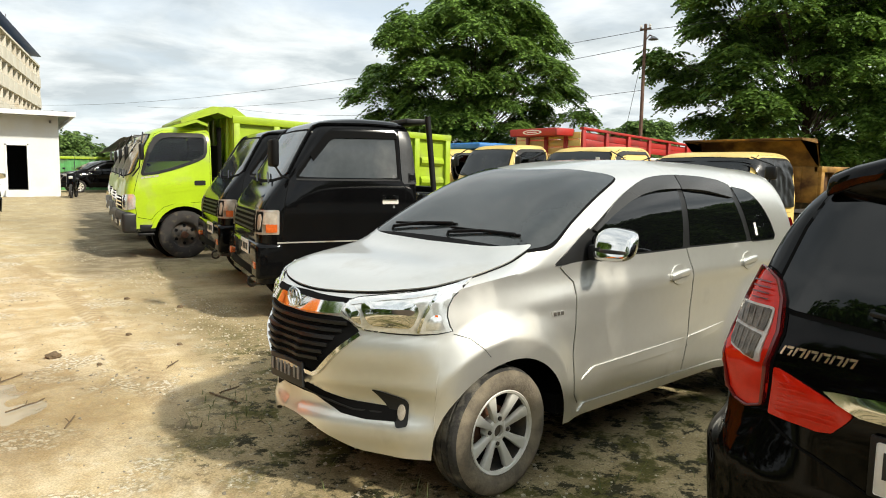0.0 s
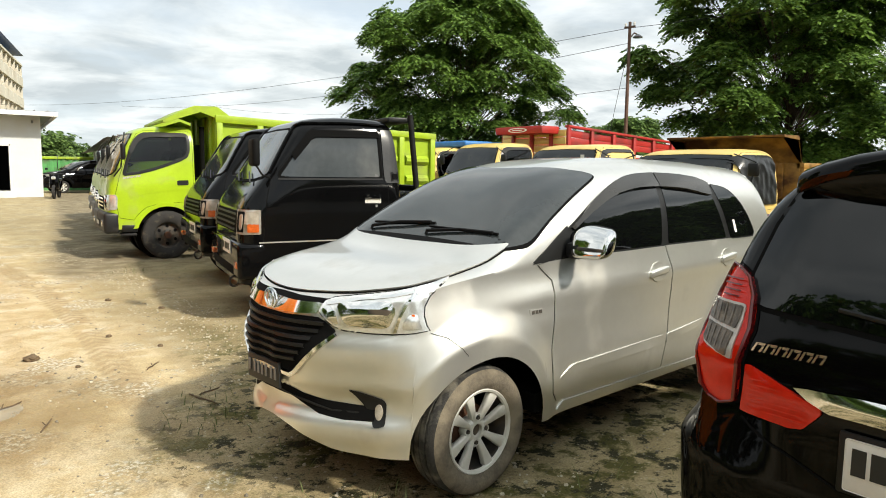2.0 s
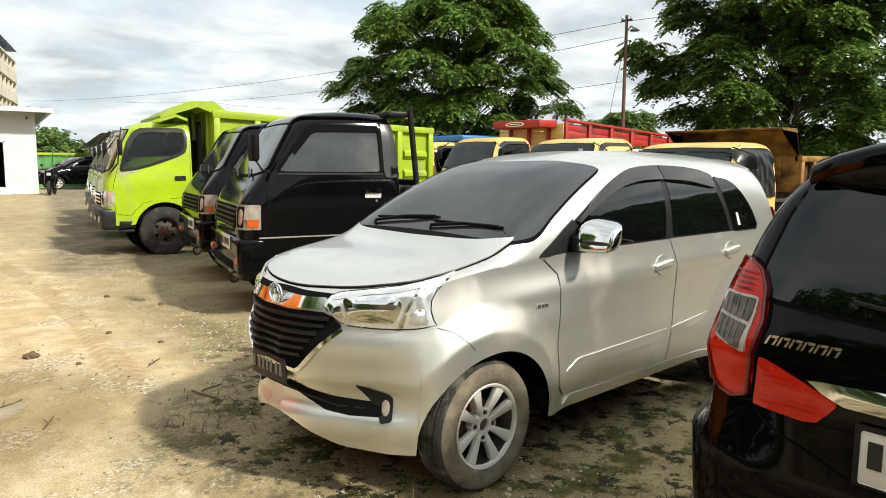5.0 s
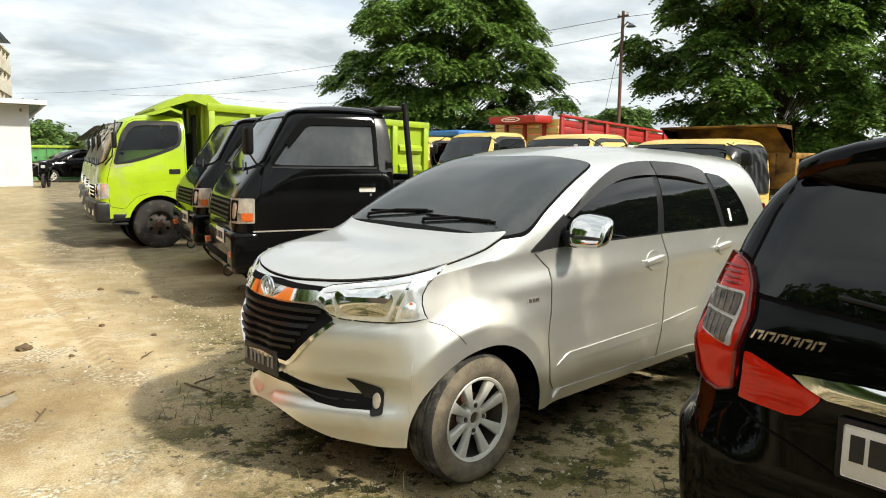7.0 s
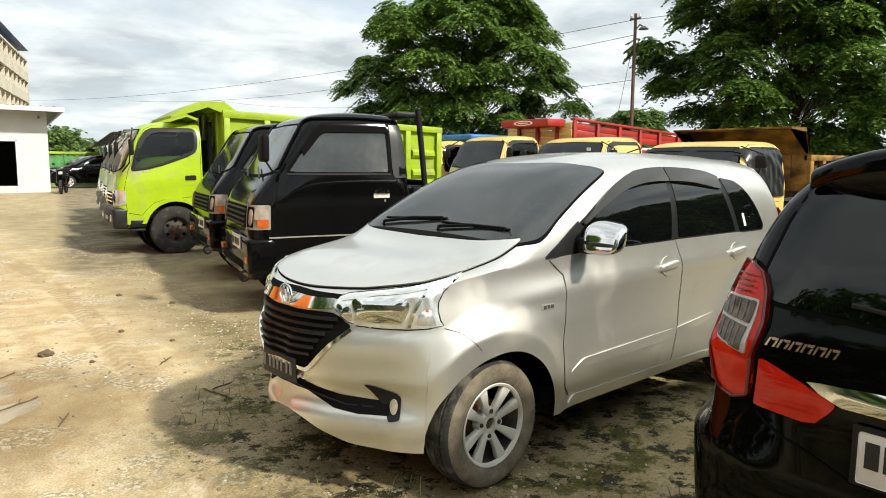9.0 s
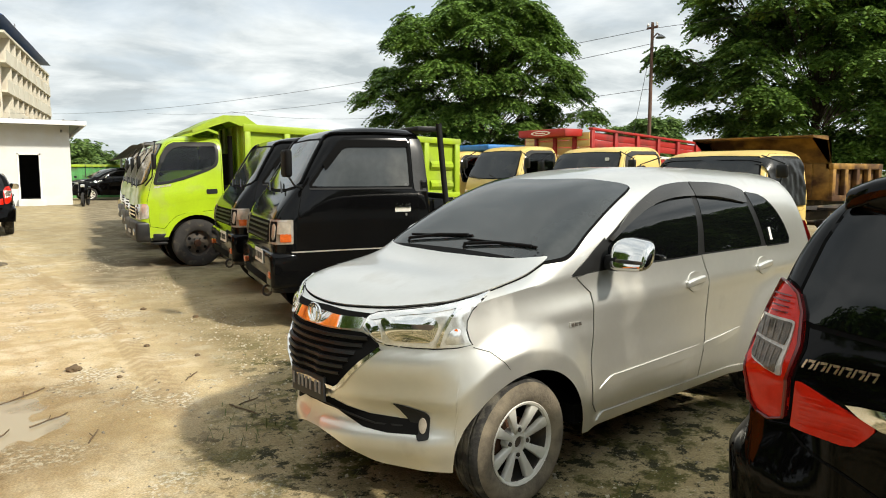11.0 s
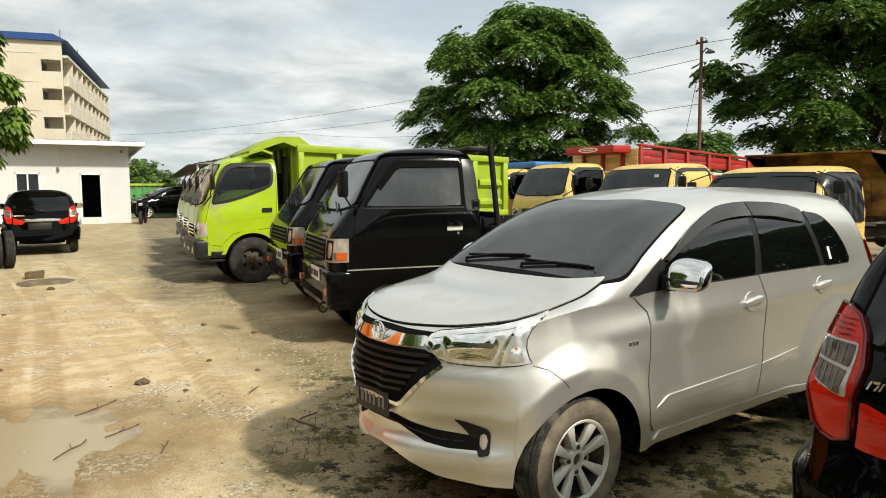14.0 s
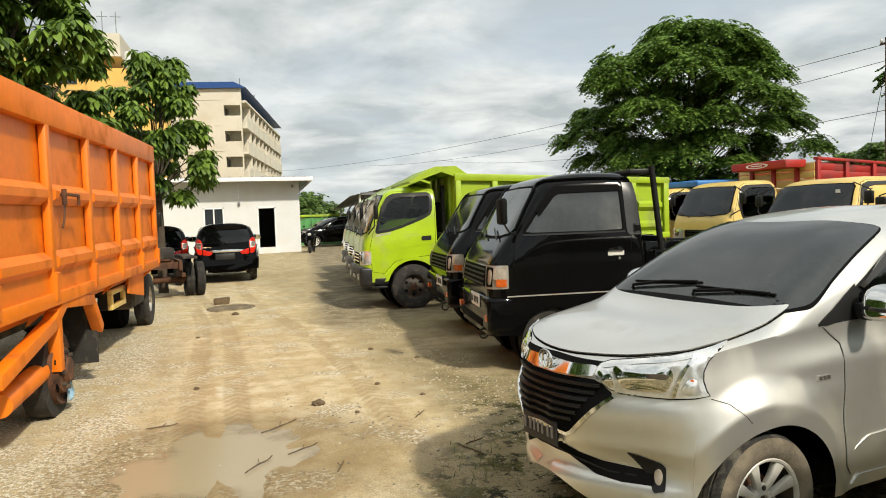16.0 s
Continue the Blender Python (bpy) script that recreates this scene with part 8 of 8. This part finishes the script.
# ---- trees, pole and wires ----
def leaf_material(name, dark, light, through_light):
    m = bpy.data.materials.new(name)
    m.use_nodes = True
    nt = m.node_tree
    b = nt.nodes["Principled BSDF"]
    b.inputs["Roughness"].default_value = 0.55
    b.inputs["Specular IOR Level"].default_value = 0.35
    geo = nt.nodes.new("ShaderNodeNewGeometry")
    co = nt.nodes.new("ShaderNodeTexCoord")
    n = nt.nodes.new("ShaderNodeTexNoise")
    n.inputs["Scale"].default_value = 0.55
    nt.links.new(co.outputs["Object"], n.inputs["Vector"])
    addn = nt.nodes.new("ShaderNodeMath")
    addn.operation = "ADD"
    nt.links.new(geo.outputs["Random Per Island"], addn.inputs[0])
    nt.links.new(n.outputs[0], addn.inputs[1])
    r = nt.nodes.new("ShaderNodeMapRange")
    r.inputs[1].default_value, r.inputs[2].default_value = 0.35, 1.35
    nt.links.new(addn.outputs[0], r.inputs[0])
    mx = nt.nodes.new("ShaderNodeMixRGB")
    nt.links.new(r.outputs[0], mx.inputs[0])
    mx.inputs[1].default_value, mx.inputs[2].default_value = (*dark, 1), (*light, 1)
    nt.links.new(mx.outputs[0], b.inputs["Base Color"])
    tl = nt.nodes.new("ShaderNodeBsdfTranslucent")
    nt.links.new(mx.outputs[0], tl.inputs[0])
    sh = nt.nodes.new("ShaderNodeMixShader")
    sh.inputs[0].default_value = through_light
    nt.links.new(b.outputs[0], sh.inputs[1])
    nt.links.new(tl.outputs[0], sh.inputs[2])
    nt.links.new(sh.outputs[0], nt.nodes["Material Output"].inputs[0])
    return m


M_LEAF = leaf_material("feathery_foliage", (0.018, 0.050, 0.009), (0.18, 0.30, 0.050), 0.24)
M_LEAF_BROAD = leaf_material("broad_foliage", (0.020, 0.052, 0.010), (0.17, 0.27, 0.035), 0.20)
M_LEAF_FAR = leaf_material("far_foliage", (0.06, 0.11, 0.035), (0.16, 0.25, 0.06), 0.25)
M_BARK = mat("rough_bark", (0.075, 0.055, 0.038), 0.95, vary=0.3, scale=6, bump=0.8, bump_scale=18)


def tree(name, base, height, spread, seed, sprays, leaf, label, lean=(0, 0), crown_base=0.22, spray_len=0.9, pairs=7, leaf_w=0.055, leaf_l=0.19, droop=0.5, pads=80, pad=1.0, leaf_mat=None, low=0.18, bough=1.0, tier=0.24):
    """A trunk with limbs that each carry a flat layer of drooping sprays of paired leaves, with gaps between the layers."""
    r = random.Random(seed)
    t = thing(name, Matrix.Translation(base), label, "tree")
    trunk = bmesh.new()
    top = Vector((lean[0], lean[1], height * 0.62))
    fork = Vector((lean[0] * 0.3, lean[1] * 0.3, height * crown_base))
    r0 = height * 0.022
    path = [Vector((0, 0, -0.1)), fork * 0.5, fork, (fork + top) / 2 + Vector((r.uniform(-0.3, 0.3), r.uniform(-0.3, 0.3), 0)), top]
    for i, (a, b) in enumerate(zip(path, path[1:])):
        rod(trunk, a, b, r0 * (1 - 0.18 * i), r0 * (1 - 0.18 * (i + 1)), seg=10)
    part("trunk", trunk, M_BARK, t)
    boughs = bmesh.new()
    z0, rise = height * crown_base, height * (1 - crown_base)
    layers = []
    for i in range(pads):
        h = (i + r.random()) / pads
        h = h ** 0.85
        a = i * 2.39996 + r.uniform(-0.5, 0.5)
        # widest low down, closing to a rounded top, with some boughs well past the rest
        edge = spread * math.sqrt(max(0.02, 1 - max(0.0, (h - low) / (1 - low)) ** 2.1)) * (0.62 + 0.38 * min(1.0, h / low))
        rho = edge * (r.random() ** 0.45) * r.uniform(0.82, 1.06)
        c = Vector((lean[0] + math.cos(a) * rho, lean[1] + math.sin(a) * rho, z0 + rise * h * 0.97))
        k = min(1.0, max(0.0, (c.z - z0) / rise * 0.8))
        start = fork.lerp(top, k * r.uniform(0.3, 0.9))
        mid = start.lerp(c, 0.55) + Vector((0, 0, 0.05 * height * r.uniform(0.0, 0.8)))
        thick = 0.20 * bough * min(1.0, (c - start).length / spread + 0.3)
        rod(boughs, start, mid, r0 * thick, r0 * thick * 0.6, seg=5)
        rod(boughs, mid, c, r0 * thick * 0.6, r0 * 0.07, seg=4)
        for _ in range(4):
            q = mid.lerp(c, r.uniform(0.3, 1.0))
            rod(boughs, q, q + Vector((r.gauss(0, 0.5), r.gauss(0, 0.5), r.uniform(-0.15, 0.2))) * pad, r0 * 0.08, r0 * 0.03, seg=3)
        layers.append((c, pad * r.uniform(0.65, 1.25), a))
    part("branch_frame", boughs, M_BARK, t)
    verts, faces = [], []
    broad = leaf_mat is M_LEAF_BROAD
    for i in range(sprays):
        c, size, a = layers[i % pads]
        b = a + r.gauss(0, 1.25)
        d = Vector((math.cos(b), math.sin(b), r.uniform(-0.12, 0.30))).normalized()
        u = r.random() ** 0.6
        p = c + Vector((math.cos(b) * size * u, math.sin(b) * size * u, -0.26 * size * u * u + r.gauss(0, tier) * size))
        length = spray_len * r.uniform(0.6, 1.15)
        side = d.cross(Vector((0, 0, 1))).normalized()
        if broad:
            # a whorl of long leaves that hang from the twig's tip
            for k in range(2 * pairs):
                g = 2 * math.pi * k / (2 * pairs) + r.uniform(-0.3, 0.3)
                ax = Vector((math.cos(g), math.sin(g), r.uniform(-1.1, 0.15))).normalized()
                l, wd = leaf_l * r.uniform(0.75, 1.15), leaf_w * r.uniform(0.85, 1.15)
                cr = ax.cross(Vector((r.gauss(0, 0.2), r.gauss(0, 0.2), 1))).normalized() * wd
                n = len(verts)
                m1 = p + ax * l * 0.45
                m2 = p + ax * l * 0.74 + Vector((0, 0, -0.16 * l))
                tip = p + ax * l * 0.90 + Vector((0, 0, -0.38 * l))
                verts += [p + ax * 0.03, m1 + cr * 0.9, m2 + cr * 0.95, tip, m2 - cr * 0.95, m1 - cr * 0.9]
                faces += [(n, n + 1, n + 5), (n + 1, n + 2, n + 4, n + 5), (n + 2, n + 3, n + 4)]
            continue
        for k in range(pairs):
            w = (k + 0.6) / pairs
            q = p + d * length * w + Vector((0, 0, -droop * length * w * w))
            for s in (-1, 1):
                ax = (side * s * r.uniform(0.7, 1.0) + d * 0.55 + Vector((0, 0, r.uniform(-0.7, 0.05)))).normalized()
                l, wd = leaf_l * r.uniform(0.7, 1.2) * (1.15 - 0.5 * w), leaf_w * r.uniform(0.8, 1.2)
                cr = ax.cross(Vector((r.gauss(0, 0.3), r.gauss(0, 0.3), 1))).normalized() * wd
                n = len(verts)
                m1 = q + ax * l * 0.5 + Vector((0, 0, -0.06 * l))
                tip = q + ax * l + Vector((0, 0, -0.22 * l))
                verts += [q, m1 + cr, tip, m1 - cr]
                faces.append((n, n + 1, n + 2, n + 3))
    me = bpy.data.meshes.new("crown")
    me.from_pydata([tuple(v) for v in verts], [], faces)
    me.materials.append(leaf_mat or M_LEAF)
    crown = new("crown", me)
    crown.parent = t
    tagged(crown, leaf)
    return t


def along(px, py, dist):
    """A place that far from where the camera starts, in a direction of heading and rise, in degrees."""
    return Vector((-2.13 + dist * math.sin(radians(px)), -3.16 + dist * math.cos(radians(px)), 1.52 + dist * math.tan(radians(py))))


c = along(39.4, 0, 27.0)
tree("tree", (c.x, c.y, 0), 8.4, 3.95, 21, 9200, "feathery green crown in drooping layers", "broad green tree behind the parked trucks", crown_base=0.17, pads=112, pad=0.58, spray_len=0.62, pairs=10, leaf_w=0.040, leaf_l=0.165, droop=0.66, low=0.41, tier=0.22, bough=0.6)
c = along(63.9, 0, 30.0)
tree("tree", (c.x, c.y, 0), 12.2, 5.6, 34, 12500, "feathery green crown in drooping layers", "large spreading green tree behind the rusty tipper", crown_base=0.14, pads=150, pad=0.74, spray_len=0.72, pairs=9, droop=0.6, lean=(0.2, 0.0), low=0.34, leaf_w=0.054, leaf_l=0.21, bough=0.42, tier=0.21)
c = along(75.0, 0, 34.0)
tree("tree", (c.x, c.y, 0), 10.0, 3.6, 55, 800, "pale feathery green crown", "spreading green tree at the yard's edge", crown_base=0.10, pads=70, pad=0.9, droop=0.75, low=0.34, leaf_w=0.075, leaf_l=0.26)
tree("broadleaf_tree", (-5.35, 11.2, 0), 7.8, 2.1, 8, 2200, "glossy crown of long drooping leaves", "leafy fruit tree behind the orange truck", crown_base=0.28, spray_len=0.16, pairs=5, leaf_w=0.045, leaf_l=0.29, droop=0.5, pads=70, pad=0.40, leaf_mat=M_LEAF_BROAD)
tree("broadleaf_tree", (-2.78, 15.2, 0), 5.75, 1.7, 14, 800, "glossy crown of long drooping leaves", "slender fruit tree in front of the buildings", crown_base=0.40, spray_len=0.16, pairs=5, leaf_w=0.045, leaf_l=0.29, droop=0.5, pads=30, pad=0.36, leaf_mat=M_LEAF_BROAD, low=0.5)
for i, (h, rr, d, hh, sp) in enumerate([(9.0, 0, 62, 3.9, 3.2), (6.2, 0, 66, 4.3, 3.6), (53.6, 0, 62, 6.0, 1.7), (52.4, 0, 60, 6.0, 1.1), (50.4, 0, 66, 5.6, 1.3), (90.0, 0, 60, 7.0, 5.0), (83.0, 0, 55, 7.0, 5.0)]):
    c = along(h, 0, d)
    tree("far_tree", (c.x, c.y, 0), hh, sp, 70 + i, 2200, "green crown", "green tree beyond the yard", crown_base=0.12, pads=40, pad=1.1 if sp > 2 else 0.6, spray_len=0.8, pairs=6, leaf_w=0.11, leaf_l=0.34, leaf_mat=M_LEAF_FAR)
# the trees across the lane, which show in the windows and in the black paint
c = Vector((27, -8, 0))
across = tree("tree", c, 8.8, 4.4, 47, 3600, "feathery green crown in drooping layers", "large spreading green tree across the lane", crown_base=0.12, pads=110, pad=0.8, spray_len=0.8, pairs=6, droop=0.8, low=0.34, leaf_w=0.085, leaf_l=0.26)
for x, y, turn, k in [(-11, -13, 40, 0.6), (-5.5, -21, 150, 0.5), (3.0, -22, 260, 0.5), (11, -14.0, 80, 0.62), (17.5, -15, 200, 0.62), (-13.5, -5, 300, 0.7), (-12.5, 3.5, 120, 0.65), (14.5, -9.0, 20, 0.50), (20.5, -11, 140, 0.66)]:
    copy_thing(across, pose(x, y, 0, 0, 0, turn) @ Matrix.Scale(k * 1.43, 4))

M_POLE = mat("weathered_pole", (0.13, 0.075, 0.05), 0.85, vary=0.25, scale=5, bump=0.4)
M_WIRE = mat("black_cable", (0.02, 0.02, 0.02), 0.6)


def power_pole(base, height):
    p = thing("power_pole", Matrix.Translation(base), "rusty brown power pole with a street lamp", "pole")
    bm = bmesh.new()
    rod(bm, (0, 0, -0.2), (0, 0, height), 0.075, 0.05, seg=12)
    part("shaft", bm, M_POLE, p)
    bm = bmesh.new()
    box(bm, -0.03, 0.03, -0.22, 0.22, height - 0.20, height - 0.14, 0.01)
    part("cross_arm", bm, M_POLE, p)
    for y in (-0.18, 0.18):
        bm = lathe([(0.0, 0.10), (0.03, 0.10), (0.045, 0.05), (0.03, 0.03), (0.045, 0.0), (0.0, -0.02)], 10)
        bm.transform(Matrix.Translation((0, y, height - 0.12)) @ Matrix.Rotation(math.pi / 2, 4, "X"))
        part("insulator", bm, M_PLAIN_WHITE, p)
    bm = bmesh.new()
    tube(bm, [Vector((0, 0, height - 0.55)), Vector((0.12, -0.10, height - 0.36)), Vector((0.20, -0.17, height - 0.42))], 0.022, 8)
    arm = part("lamp_arm", bm, M_POLE, p)
    bm = lathe([(0.0, 0.09), (0.05, 0.09), (0.17, 0.0), (0.16, -0.02), (0.0, -0.02)], 16)
    bm.transform(Matrix.Translation((0.21, -0.18, height - 0.50)) @ Matrix.Rotation(math.pi / 2, 4, "X"))
    part("lamp_shade", bm, M_ROOFGREY, arm)
    return p


POLE = along(52.5, 0, 25.5)
POLE.z = 0
power_pole(POLE, 6.6)


def wire(a, b, sag, r=0.009):
    cu = bpy.data.curves.new("cable", "CURVE")
    cu.dimensions, cu.bevel_depth, cu.bevel_resolution = "3D", r, 1
    sp = cu.splines.new("POLY")
    n = 24
    sp.points.add(n)
    for i in range(n + 1):
        t = i / n
        q = Vector(a).lerp(Vector(b), t)
        sp.points[i].co = (q.x, q.y, q.z - sag * 4 * t * (1 - t), 1)
    cu.materials.append(M_WIRE)
    tagged(new("overhead_cable", cu), "thin black overhead cable", "cable", "overhead cables")


top = POLE + Vector((0, 0, 6.4))
wire(top, along(5.0, 4.0, 75), 1.0)
wire(top + Vector((0, 0, -0.5)), along(14.0, 4.3, 60), 0.8)
wire(top + Vector((0, 0, -2.0)), along(20.0, 4.6, 62), 0.8)
wire(top, along(100.0, 14.0, 40), 0.6)
wire(top + Vector((0, 0, -0.5)), POLE + Vector((-1.4, 0.2, 0.0)), 0.0, 0.008)
